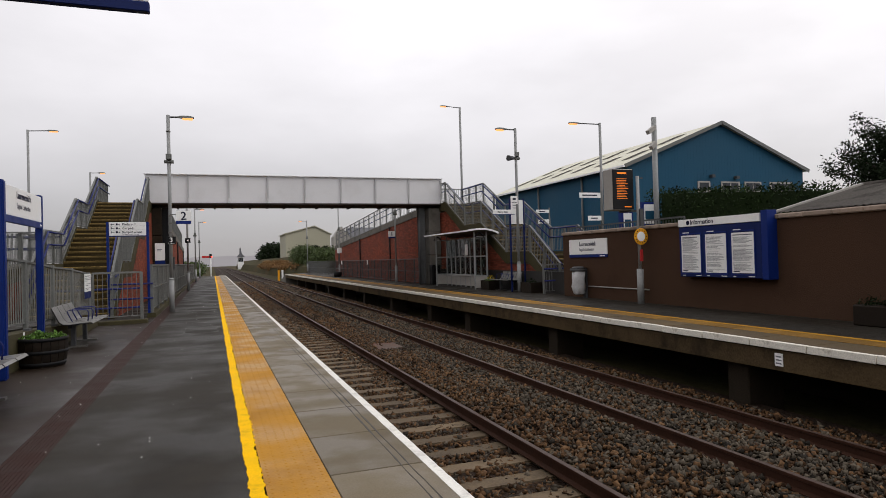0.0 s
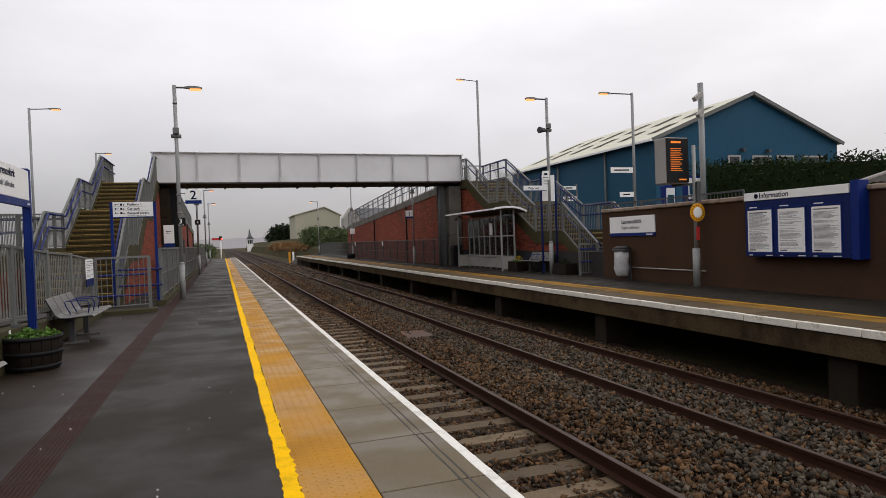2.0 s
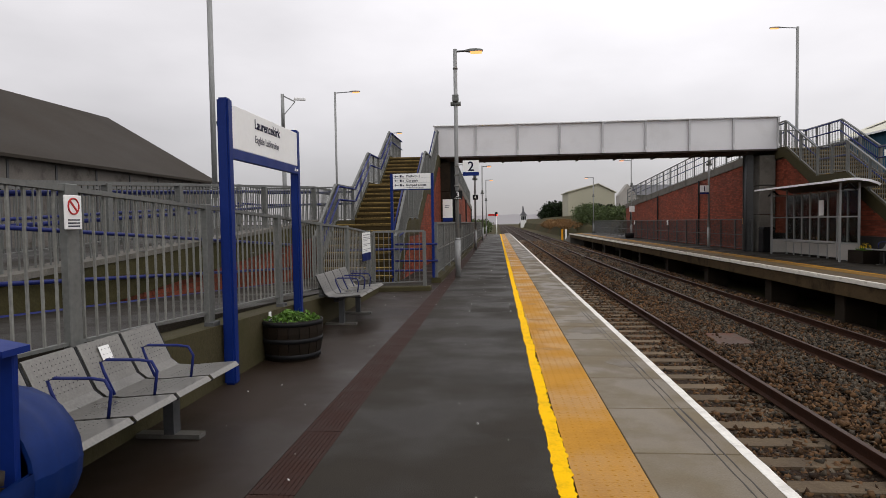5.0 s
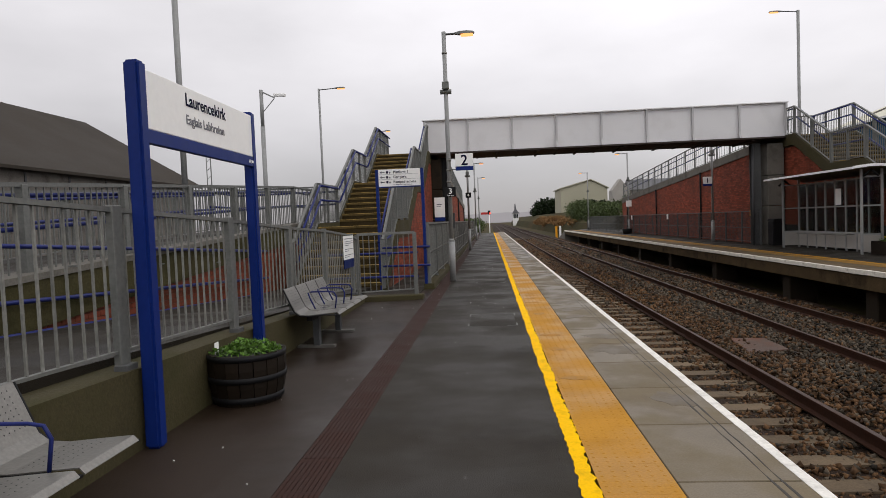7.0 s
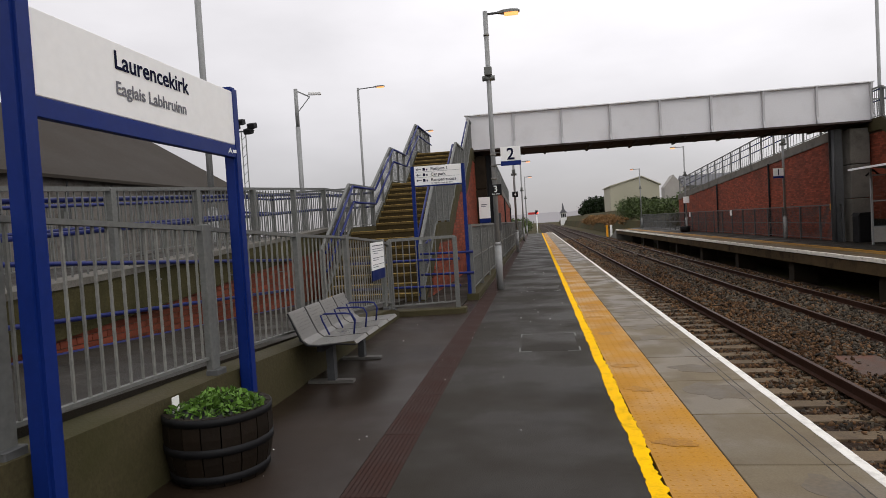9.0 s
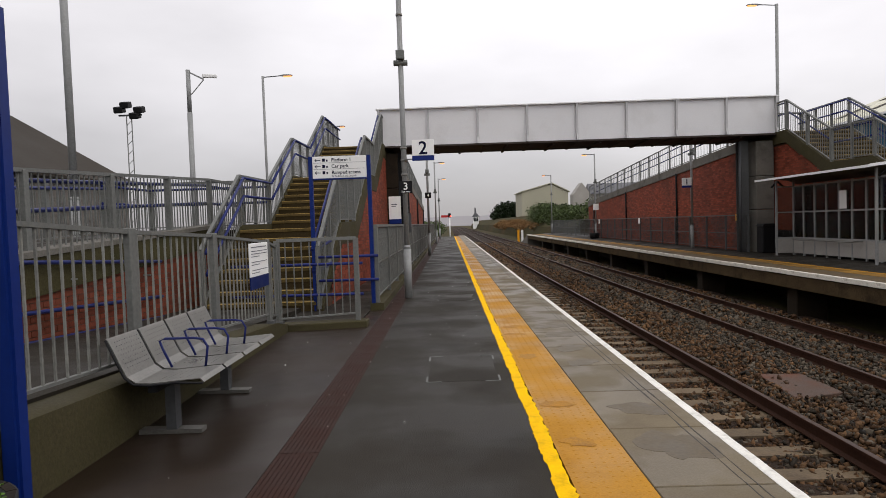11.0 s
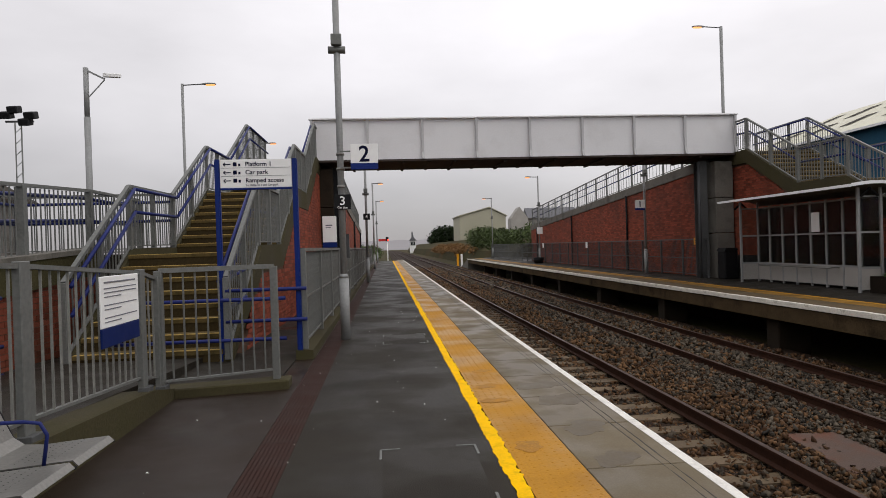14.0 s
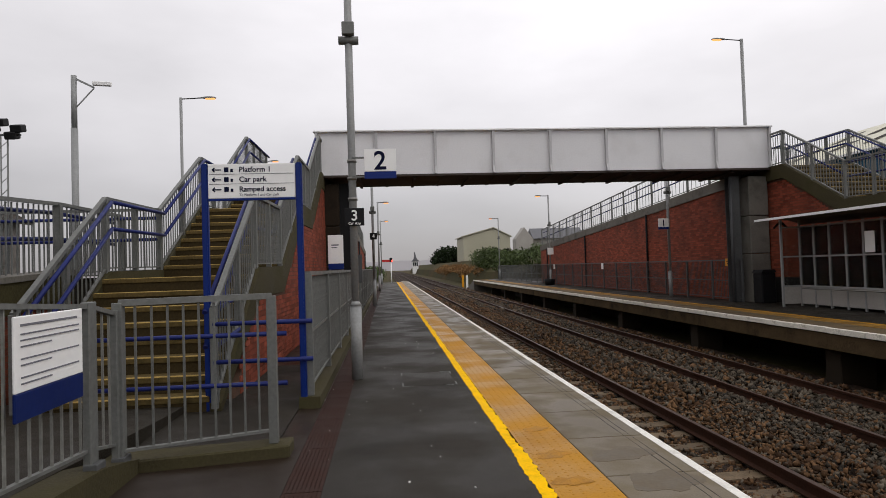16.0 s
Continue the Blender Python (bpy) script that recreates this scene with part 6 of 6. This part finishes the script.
dp = thing("departure_display", (8.95, -16.59, 0.05), "black departure display with amber text on a grey pole", "display")
bm = bmesh.new()
tube(bm, [(8.96, -16.59, 0.05), (8.96, -16.59, 0.95)], 0.085, 14)
tube(bm, [(8.96, -16.59, 0.95), (8.96, -16.59, 3.35)], 0.044, 12)
part("pole", bm, POLE, dp)
sign_plate(dp, "display_box", 8.29, 8.94, -16.44, -16.04, 2.48, 3.55, PALE_WALL, "pale grey display housing", 0.02)
sign_plate(dp, "screen", 8.30, 8.935, -16.452, -16.442, 2.50, 3.53, BLACK, "black display screen", 0.003)
rr = random.Random(9)
print_bars(dp, [(8.44, 8.72, 3.44, 0.045)] + [(8.42, 8.42 + rr.uniform(0.26, 0.36), 3.29 - 0.042 * i, 0.013) for i in range(13)] + [(8.65, 8.86, 2.57, 0.03)], "y", -16.453, DISPLAY)
bm = bmesh.new()
bar(bm, (8.7, -16.14, 2.45), (8.96, -16.57, 2.45), 0.05)
bar(bm, (8.96, -16.59, 3.3), (9.12, -16.59, 3.3), 0.03)
part("bracket", bm, LEG, dp)
bm = bmesh.new()
box(bm, 8.93, 9.03, -16.71, -16.65, 2.05, 2.5)
part("junction_box", bm, LEG, dp)
bm = bmesh.new()
box(bm, 8.925, 8.995, -16.685, -16.645, 1.15, 1.45)
part("red_tag", bm, RED, dp, "red marker strip")
rd = thing("round_sign", (8.95, -16.66, 1.78), "round amber-ringed sign with a pale centre on the pole", "round sign")
for r, m, dy, nm in ((0.215, AMBER_PAINT, 0.0, "ring"), (0.125, SIGN_WHITE, -0.006, "centre")):
    bm = bmesh.new()
    lathe(bm, [(r - 0.004, -0.005), (r, 0.0), (r - 0.004, 0.005)], seg=32)
    bmesh.ops.transform(bm, verts=bm.verts, matrix=pose(8.955, -16.67 + dy, 1.785, 90, 0, 0))
    part(nm, bm, m, rd)
for k in range(14):
    a = k * math.tau / 14
    bm = bmesh.new()
    cx, cz = 8.955 + 0.17 * math.cos(a), 1.785 + 0.17 * math.sin(a)
    box(bm, cx - 0.012, cx + 0.012, -16.678, -16.6755, cz - 0.012, cz + 0.012)
    part("print_bar", bm, BLACK, rd)

# ---- beyond the far platform ----
lamp_post(15.27, -5.8, 0.8, 7.30, -1.64, "tall galvanised car park lamp with a lit lantern", stout=1.2, r=0.06, head=0.6, group="car park lamps", rise=-0.02)
lamp_post(14.62, 9.5, -1.3, 11.58, -1.45, "very tall galvanised lamp column behind the footbridge", stout=1.5, r=0.075, head=0.65, group="car park lamps", rise=0.05)
cp = thing("camera_pole", (12.44, -13.0, 0.8), "grey pole with two security cameras", "camera pole")
bm = bmesh.new()
tube(bm, [(12.44, -13.0, 0.8), (12.44, -13.0, 5.83)], 0.085, 12)
part("pole", bm, POLE, cp)
for z, dx in ((5.35, -0.42), (4.85, -0.3)):
    bm = bmesh.new()
    bar(bm, (12.39, -13.0, z + 0.12), (12.44 + dx * 0.5, -13.08, z + 0.1), 0.04)
    part("bracket", bm, GALV, cp)
    bm = bmesh.new()
    bar(bm, (12.36, -13.12, z + 0.12), (12.44 + dx, -13.2, z - 0.08), 0.12, 0.13)
    part("security_camera", bm, PALE_WALL, cp)
bs = thing("blue_shed", (29.7, 11, 0.8), "large blue profiled-sheet shed with a cream roof", "shed")
GX0, GX1, GXM, GY0, GY1, EZ, AZ = 22.5, 36.85, 29.75, 2.0, 21.0, 6.75, 9.55
bm = bmesh.new()
prism(bm, [(GX0, 0.0), (GX1, 0.0), (GX1, EZ), (GXM, AZ), (GX0, EZ)], "y", GY0, GY1)
part("wall_sheet", bm, SHED_BLUE, bs)
bm = bmesh.new()
for i in range(58):
    x = GX0 + 0.125 + 0.25 * i
    zt = EZ + (AZ - EZ) * (1 - abs(x - GXM) / (GXM - GX0)) - 0.05
    box(bm, x - 0.04, x + 0.04, GY0 - 0.004, GY0, 0.8, zt)
for i in range(76):
    y = GY0 + 0.125 + 0.25 * i
    box(bm, GX0 - 0.004, GX0, y - 0.04, y + 0.04, 0.8, EZ - 0.1)
part("sheet_ribs", bm, SHED_BLUE, bs)
for s, xe in ((-1, GX0 - 0.35), (1, GX1 + 0.35)):
    bm = bmesh.new()
    ze = EZ - 0.14
    prism(bm, [(xe, ze), (GXM, AZ + 0.02), (GXM, AZ + 0.12), (xe, ze + 0.1)], "y", GY0 - 0.25, GY1 + 0.25)
    part("roof_slope", bm, SHED_ROOF, bs, "cream roof sheeting")
bm = bmesh.new()
for xe, ze in ((GX0 - 0.37, EZ - 0.12), (GX1 + 0.37, EZ - 0.12)):
    bar(bm, (xe, GY0 - 0.27, ze), (GXM, GY0 - 0.27, AZ + 0.08), 0.06, 0.22)
part("verge_trim", bm, GALV, bs)
bm = bmesh.new()
bar(bm, (GX0 - 0.42, GY0 - 0.27, EZ - 0.13), (GX0 - 0.42, GY1 + 0.27, EZ - 0.13), 0.14, 0.12)
part("gutter", bm, BRIDGE_EDGE, bs)
for i in range(6):
    y = GY0 + 1.6 + 3.1 * i
    for a, b in ((0.22, 0.46), (0.58, 0.84)):
        bm = bmesh.new()
        f = lambda t: (GX0 - 0.35 + (GXM - GX0 + 0.35) * t, EZ - 0.03 + (AZ + 0.12 - EZ + 0.03) * t)
        (xa, za), (xb, zb) = f(a), f(b)
        bm.faces.new([bm.verts.new(v) for v in ((xa, y, za + 0.02), (xa, y + 0.9, za + 0.02), (xb, y + 0.9, zb + 0.02), (xb, y, zb + 0.02))])
        bmesh.ops.solidify(bm, geom=bm.faces[:], thickness=0.03)
        part("rooflight", bm, CORRUGATED, bs, "grey rooflight strip")
for xa, xb, za, zb in ((27.9, 28.7, 5.2, 5.72), (29.8, 31.15, 5.22, 5.72), (31.75, 33.0, 5.24, 5.74), (33.95, 35.8, 5.24, 5.74)):
    bm = bmesh.new()
    box(bm, xa - 0.1, xb + 0.1, GY0 - 0.07, GY0 - 0.032, za - 0.1, zb + 0.1)
    w = part("window", bm, PALE_WALL, bs, "pale framed window")
    n = max(1, round((xb - xa) / 0.65))
    for i in range(n):
        bm = bmesh.new()
        box(bm, xa + (xb - xa) * i / n + 0.03, xa + (xb - xa) * (i + 1) / n - 0.03, GY0 - 0.078, GY0 - 0.071, za, zb)
        part("pane", bm, WINDOW, w, "dark glass pane")
for y in (6.9, 13.0):
    bm = bmesh.new()
    tube(bm, [(GX0 - 0.12, y, 0.8), (GX0 - 0.12, y, EZ - 0.1)], 0.07)
    part("downpipe", bm, GALV, bs)
for x, z in ((28.9, 6.05), (30.9, 6.0)):
    bm = bmesh.new()
    box(bm, x - 0.12, x + 0.12, GY0 - 0.3, GY0 - 0.04, z, z + 0.18)
    part("floodlight", bm, LEG, bs)
for x0, x1, y, z0, z1, post in ((13.95, 15.05, -6.0, 3.87, 4.1, True), (14.35, 15.05, -6.02, 2.85, 3.06, True), (13.4, 14.1, -3.0, 3.42, 3.58, True), (13.4, 14.1, -3.02, 2.9, 3.1, False)):
    q = thing("car_park_sign", ((x0 + x1) / 2, y, 0.8), "small white car park direction sign on a post", "direction sign", "car park signs")
    sign_plate(q, "sign_panel", x0, x1, y - 0.02, y, z0, z1, SIGN_WHITE)
    sign_plate(q, "post", x1 + 0.02, x1 + 0.08, y, y + 0.06, 0.8, z1 + 0.1, GALV)
    print_bars(q, [(x0 + 0.15, x1 - 0.2, (z0 + z1) / 2, 0.05)], "y", y - 0.022, SIGN_INK)
for x0, x1, h, mm, lab in ((11.65, 12.1, 1.05, SIGN_GREY, "ticket poster board"), (12.5, 13.1, 1.35, BLUE, "blue information totem")):
    q = thing("information_totem", ((x0 + x1) / 2, -12.0, 0.8), "blue information totem with posters beyond the wall", "totem", "totems")
    sign_plate(q, "body", x0, x1, -12.2, -12.0, 0.8, 1.75 + h, BLUE)
    sign_plate(q, "poster", x0 + 0.06, x1 - 0.06, -12.212, -12.202, 1.75 + h - 0.75, 1.75 + h - 0.08, SIGN_WHITE)
    sign_plate(q, "picture", x0 + 0.1, x1 - 0.1, -12.218, -12.214, 1.75 + h - 0.6, 1.75 + h - 0.3, SHED_BLUE)
cf = thing("car_park_fence", (10.5, -12.5, 0.8), "grey bar fence behind the platform wall", "fence")
railing(cf, [(10.5, -16.5, 0.8), (10.5, -10.6, 0.8)], 1.5, 1.8, 0.12, post_size=0.05, material=GALV_DARK)

# hedge, tree and outbuilding behind the wall
def leaf_body(parent, name, boxes, density, size, material, seed):
    g = np.random.default_rng(seed)
    pts = []
    for x0, x1, y0, y1, z0, z1 in boxes:
        n = int(density * (x1 - x0) * (y1 - y0) * (z1 - z0))
        p = g.uniform((x0, y0, z0), (x1, y1, z1), (n, 3))
        top = z1 - 0.2 + 0.05 * np.sin(p[:, 1] * 2.3 + seed) + 0.05 * np.sin(p[:, 0] * 3.1 + p[:, 1] * 5.3) - 0.09 * (-12.2 - p[:, 1])
        pts.append(p[p[:, 2] < top + g.uniform(-0.12, 0.12, n)])
    p = np.concatenate(pts) - (np.array(base_of(parent)) if parent else 0)
    ob = new(name, leaves(name, p, size, material, seed))
    ob.parent = parent
    return ob


hg = thing("hedge", (13.7, -15.4, 0.8), "dense dark green clipped hedge behind the platform wall", "hedge")
leaf_body(hg, "foliage", [(13.0, 14.6, -18.8, -11.6, 0.8, 3.72)], 900, 0.055, HEDGE, 41)
bm = bmesh.new()
prism(bm, [(-18.6, 0.8), (-12.4, 0.8), (-12.4, 3.36), (-18.6, 2.8)], "x", 13.15, 14.4)
part("inner_core", bm, HEDGE, hg, "dark twiggy core")


def tree(x, y, z0, height, spread, label, material, seed, leaf=0.07, count=5200):
    t = thing("tree", (x, y, z0), label, "tree")
    r = random.Random(seed)
    bm = bmesh.new()
    trunk = [(x, y, z0), (x + 0.05, y + 0.05, z0 + height * 0.35), (x - 0.05, y + 0.1, z0 + height * 0.62), (x, y, z0 + height * 0.95)]
    tube(bm, trunk, 0.13, 10, 0.025)
    part("trunk", bm, BARK, t)
    bm = bmesh.new()
    pts = []
    g = np.random.default_rng(seed)
    for k in range(90):
        h = r.uniform(0.40, 0.97)
        a = r.uniform(0, math.tau)
        reach = spread * (1.05 - 0.75 * h) * r.uniform(0.6, 1.2) + 0.25
        s = Vector((x, y, z0 + height * h))
        e = s + Vector((math.cos(a) * reach, math.sin(a) * reach, reach * r.uniform(0.15, 0.7)))
        tube(bm, [s, s.lerp(e, 0.5) + Vector((0, 0, 0.06)), e], 0.028, 5, 0.006)
        n = count // 90
        u = g.uniform(0.25, 1.05, n)
        c = np.array(s)[None] + (np.array(e - s))[None] * u[:, None] + g.normal(scale=0.13, size=(n, 3)) * (1.3 - 0.7 * u[:, None])
        pts.append(c)
    part("limbs", bm, BARK, t)
    ob = new("crown", leaves("crown", np.concatenate(pts) - np.array(base_of(t)), leaf, material, seed))
    ob.parent = t
    return t


tree(16.7, -18.3, 0.8, 3.55, 2.5, "dark evergreen tree with ragged feathery branches", LEAF_DARK, 5, 0.05, 26000)
ob_ = thing("outbuilding", (13, -23, 0.8), "low brown blockwork outbuilding with a mossy corrugated roof", "outbuilding")
bm = bmesh.new()
prism(bm, [(11.2, 0.8), (16.6, 0.8), (16.6, 2.2), (13.9, 2.80), (11.2, 2.2)], "y", -28.5, -19.2)
part("wall", bm, ROUGH_BLOCK, ob_)
for xe in (10.95, 16.85):
    bm = bmesh.new()
    n = 124
    vs = []
    for i in range(n + 1):
        y = -28.7 + 9.7 * i / n
        dz = 0.028 * (i % 2)
        vs.append([bm.verts.new((xe, y, 2.20 + dz)), bm.verts.new((13.9, y, 2.90 + dz))])
    for p, q in zip(vs, vs[1:]):
        bm.faces.new((p[0], q[0], q[1], p[1]))
    bmesh.ops.solidify(bm, geom=bm.faces[:], thickness=0.025)
    part("roof_slope", bm, CORRUGATED, ob_)
bm = bmesh.new()
bar(bm, (10.93, -19.0, 2.23), (13.9, -19.0, 2.94), 0.09, 0.06)
part("verge", bm, PALE_WALL, ob_, "pale verge strip")
bm = bmesh.new()
bar(bm, (13.9, -28.7, 2.94), (13.9, -18.98, 2.94), 0.16, 0.05)
part("ridge_cap", bm, CORRUGATED, ob_)

# ---- beyond the near platform: lamps, floodlight mast, big shed ----
lamp_post(-9.52, -8.75, 0.55, 8.46, 1.35, "tall galvanised yard lamp with a lit lantern", r=0.075, stout=1.6, head=0.6, group="yard lamps")
lamp_post(-10.38, 8.4, -1.3, 8.72, 1.42, "tall galvanised yard lamp with a lit lantern", r=0.06, stout=1.6, head=0.6, group="yard lamps", rise=0.04)
lamp_post(-9.36, 20.0, -1.3, 8.1, 0.97, "tall galvanised yard lamp with a lit lantern", r=0.06, stout=1.6, head=0.5, group="yard lamps")
cm = thing("camera_pole", (-10.07, -1.2, 0.55), "galvanised pole with a white security camera on a braced arm", "camera pole")
bm = bmesh.new()
tube(bm, [(-10.07, -1.2, 0.55), (-10.07, -1.2, 5.3)], 0.085, 12)
tube(bm, [(-10.07, -1.2, 5.3), (-10.07, -1.2, 6.68)], 0.07, 12)
part("pole", bm, POLE, cm)
bm = bmesh.new()
bar(bm, (-10.07, -1.2, 6.62), (-9.55, -1.25, 6.35), 0.05)
bar(bm, (-10.02, -1.2, 5.85), (-9.55, -1.25, 6.33), 0.025)
part("arm", bm, POLE, cm)
bm = bmesh.new()
bar(bm, (-9.58, -1.25, 6.46), (-9.10, -1.3, 6.42), 0.1, 0.11)
soften(bm, 0.015)
part("security_camera", bm, SIGN_WHITE, cm)
fm = thing("floodlight_mast", (-14.08, 2.9, 0.55), "slim lattice mast with four floodlights", "floodlight mast")
bm = bmesh.new()
for dx, dy in ((-0.1, -0.1), (0.1, -0.1), (0, 0.1)):
    tube(bm, [(-14.08 + dx, 2.9 + dy, 0.55), (-14.08 + dx, 2.9 + dy, 6.0)], 0.02, 6)
for i in range(14):
    z = 0.7 + 0.38 * i
    tube(bm, [(-14.18, 2.8, z), (-13.98, 2.8, z + 0.19), (-14.08, 3.0, z + 0.38)], 0.012, 5)
part("lattice", bm, GALV, fm)
bm = bmesh.new()
bar(bm, (-14.53, 2.9, 6.05), (-13.63, 2.9, 6.05), 0.06)
part("crossbar", bm, LEG, fm)
for dx, dz in ((-0.4, 0.12), (0.38, 0.1), (-0.15, 0.3), (0.2, -0.12)):
    bm = bmesh.new()
    bar(bm, (-14.08 + dx, 2.7, 6.1 + dz), (-14.08 + dx, 3.05, 6.2 + dz), 0.34, 0.24)
    soften(bm, 0.03)
    part("floodlight", bm, BLACK, fm)
ls = thing("grey_shed", (-31, 0, 0.5), "long shed with a broad brown-grey roof beyond the ramps", "shed")
bm = bmesh.new()
prism(bm, [(-39.5, 0.0), (-23.0, 0.0), (-23.0, 4.7), (-31.2, 9.6), (-39.5, 4.7)], "y", -60, 19.8)
part("wall", bm, CORRUGATED, ls)
for xe in (-22.5, -39.9):
    bm = bmesh.new()
    prism(bm, [(xe, 4.55), (-31.2, 9.72), (-31.2, 9.85), (xe, 4.7)], "y", -61, 20.2)
    part("roof_slope", bm, ROOF_DARK, ls)
for i in range(26):
    y = -59 + 3.1 * i
    bm = bmesh.new()
    box(bm, -23.04, -22.96, y, y + 0.12, 0.55, 4.5)
    part("wall_post", bm, LEG, ls)

# ---- the line's far end ----
sg = thing("semaphore_signal", (-1.62, 62, -1.3), "red semaphore signal on a white post beyond the platform end", "signal")
bm = bmesh.new()
tube(bm, [(-1.62, 62, -1.3), (-1.62, 62, 2.75)], 0.08, 10)
part("post", bm, SIGN_WHITE, sg, "white signal post")
bm = bmesh.new()
box(bm, -2.75, -1.62, 61.9, 61.94, 2.22, 2.52)
part("signal_arm", bm, RED, sg, "red semaphore arm")
bm = bmesh.new()
box(bm, -1.8, -1.45, 61.85, 61.95, 2.2, 2.75)
part("lamp_case", bm, BLACK, sg)
bm = bmesh.new()
lathe(bm, [(0.1, -0.02), (0.1, 0.02)], seg=12)
bmesh.ops.transform(bm, verts=bm.verts, matrix=pose(-1.5, 61.83, 2.36, 90, 0, 0))
part("lamp", bm, SIGNAL_RED, sg, "red signal lamp")
sb = thing("signal_box", (9.8, 250, -1.3), "small white signal box with a dark roof far down the line", "signal box")
bm = bmesh.new()
box(bm, 8.7, 11.1, 250, 254, -1.3, 4.0)
part("wall", bm, SIGN_WHITE, sb)
bm = bmesh.new()
prism(bm, [(8.3, 4.0), (11.5, 4.0), (10.3, 5.4), (9.8, 8.0), (9.6, 8.0), (9.4, 5.4)], "y", 249.5, 254.5)
part("roof", bm, SLATE, sb)
for i in range(3):
    bm = bmesh.new()
    box(bm, 8.9 + 0.72 * i, 9.45 + 0.72 * i, 249.9, 249.99, 2.0, 3.6)
    part("window", bm, WINDOW, sb)
yb_ = thing("cream_shed", (17.6, 112, -1.3), "large cream profiled-sheet shed in the distance", "shed")
bm = bmesh.new()
prism(bm, [(13.6, -1.3), (23.3, -1.3), (23.3, 7.2), (19.9, 8.95), (13.6, 7.4)], "y", 110, 122)
part("wall", bm, SHED_CREAM, yb_)
bm = bmesh.new()
prism(bm, [(13.3, 7.35), (19.9, 9.05), (23.6, 7.15), (23.6, 7.35), (19.9, 9.25), (13.3, 7.55)], "y", 109.7, 122.3)
part("roof", bm, SHED_CREAM, yb_)
hs2 = thing("distant_house", (25, 95, -1.3), "distant pale house with a grey slate roof", "house")
bm = bmesh.new()
prism(bm, [(21.2, -1.3), (24.4, -1.3), (24.4, 6.0), (22.8, 8.1), (21.2, 6.0)], "y", 94, 97)
part("wall", bm, PALE_WALL, hs2)
bm = bmesh.new()
prism(bm, [(94.2, 6.0), (97.0, 8.0), (99.8, 6.0)], "x", 24.4, 34)
part("roof", bm, SLATE, hs2)
bm = bmesh.new()
box(bm, 24.4, 34, 95, 99, -1.3, 6.0)
part("wing_wall", bm, PALE_WALL, hs2)


def thicket(name, label, blobs, per, size, material, seed):
    """An uneven run of shrubs: many leaves gathered round many centres."""
    g = np.random.default_rng(seed)
    pts = []
    for x, y, z, rx, ry, rz in blobs:
        v = g.normal(size=(per, 3))
        v /= np.linalg.norm(v, axis=1)[:, None]
        v *= g.uniform(0.35, 1.0, (per, 1)) ** 0.5
        v *= 1 + 0.25 * np.sin(v[:, :1] * 7 + v[:, 1:2] * 5 + x)
        pts.append(np.array((x, y, z)) + v * (rx, ry, rz))
    ob = new(name, leaves(name, np.concatenate(pts), size, material, seed))
    return tagged(ob, label, name.replace("_", " "), kind="stuff")


rb = random.Random(12)
bm = bmesh.new()
prism(bm, [(9.8, -1.4), (10.6, 0.6), (13.5, 2.4), (40, 3.0), (40, -1.4)], "y", 40, 320)
solo("embankment", bm, EARTH, "grassy bank rising behind the far platform end", "bank", kind="structure")
thicket("bank_shrubs", "olive green shrubs on the bank behind the ramp", [(rb.uniform(11.2, 16.5), rb.uniform(40, 75), rb.uniform(1.2, 2.9), 1.5, 2.2, 1.0) for _ in range(30)], 700, 0.16, HEDGE_FAR, 71)
thicket("bracken", "rusty brown bracken and dead grass on the bank", [(rb.uniform(9.6, 13), rb.uniform(66, 135), rb.uniform(0.0, 1.2), 1.4, 2.6, 0.6) for _ in range(34)], 420, 0.16, BRACKEN, 72)
thicket("bank_trees", "dark shrubs in front of the distant cream shed", [(rb.uniform(17.5, 21), rb.uniform(95, 106), rb.uniform(2.6, 3.8), 1.2, 1.6, 1.0) for _ in range(7)], 600, 0.22, LEAF_DARK, 73)
thicket("far_shrubs", "dark green trees in the distance beside the line", [(rb.uniform(15, 26), rb.uniform(170, 240), rb.uniform(2.2, 6.0), 3.2, 6, 2.2) for _ in range(26)], 500, 0.45, LEAF_DARK, 74)
thicket("line_shrubs", "low bare shrubs beside the line", [(rb.uniform(-14, -5), rb.uniform(70, 180), rb.uniform(-0.6, 1.0), 2.5, 4, 1.3) for _ in range(40)], 350, 0.3, HEDGE_FAR, 75)
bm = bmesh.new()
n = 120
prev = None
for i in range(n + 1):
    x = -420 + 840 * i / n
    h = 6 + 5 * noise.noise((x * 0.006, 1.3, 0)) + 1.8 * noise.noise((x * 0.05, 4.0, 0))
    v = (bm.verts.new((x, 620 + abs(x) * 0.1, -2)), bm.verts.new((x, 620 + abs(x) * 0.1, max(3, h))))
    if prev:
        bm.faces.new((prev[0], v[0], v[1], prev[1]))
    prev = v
solo("backdrop_hills", bm, DISTANT, "far hills and trees on the horizon, haze painted as a pale glow", "distance", kind="structure")
tk = thing("buffer_marker", (7.6, 58, -1.3), "small yellow and white marker posts past the platform end", "marker post")
for dx, m in ((0, AMBER_PAINT), (0.5, SIGN_WHITE)):
    bm = bmesh.new()
    box(bm, 6.9 + dx, 7.15 + dx, 58, 58.2, -1.3, 0.3)
    part("marker", bm, m, tk)

# pale specks of litter on the wet platform
g = np.random.default_rng(77)
spk = np.stack([g.uniform(-3.7, -1.3, 110), g.uniform(-28, -6, 110), np.full(110, 0.002)], 1)
tagged(new("litter_specks", rocks("litter_specks", spk, 0.006, SIGN_WHITE, 78)), "tiny pale specks of litter on the platform", "litter", kind="stuff")
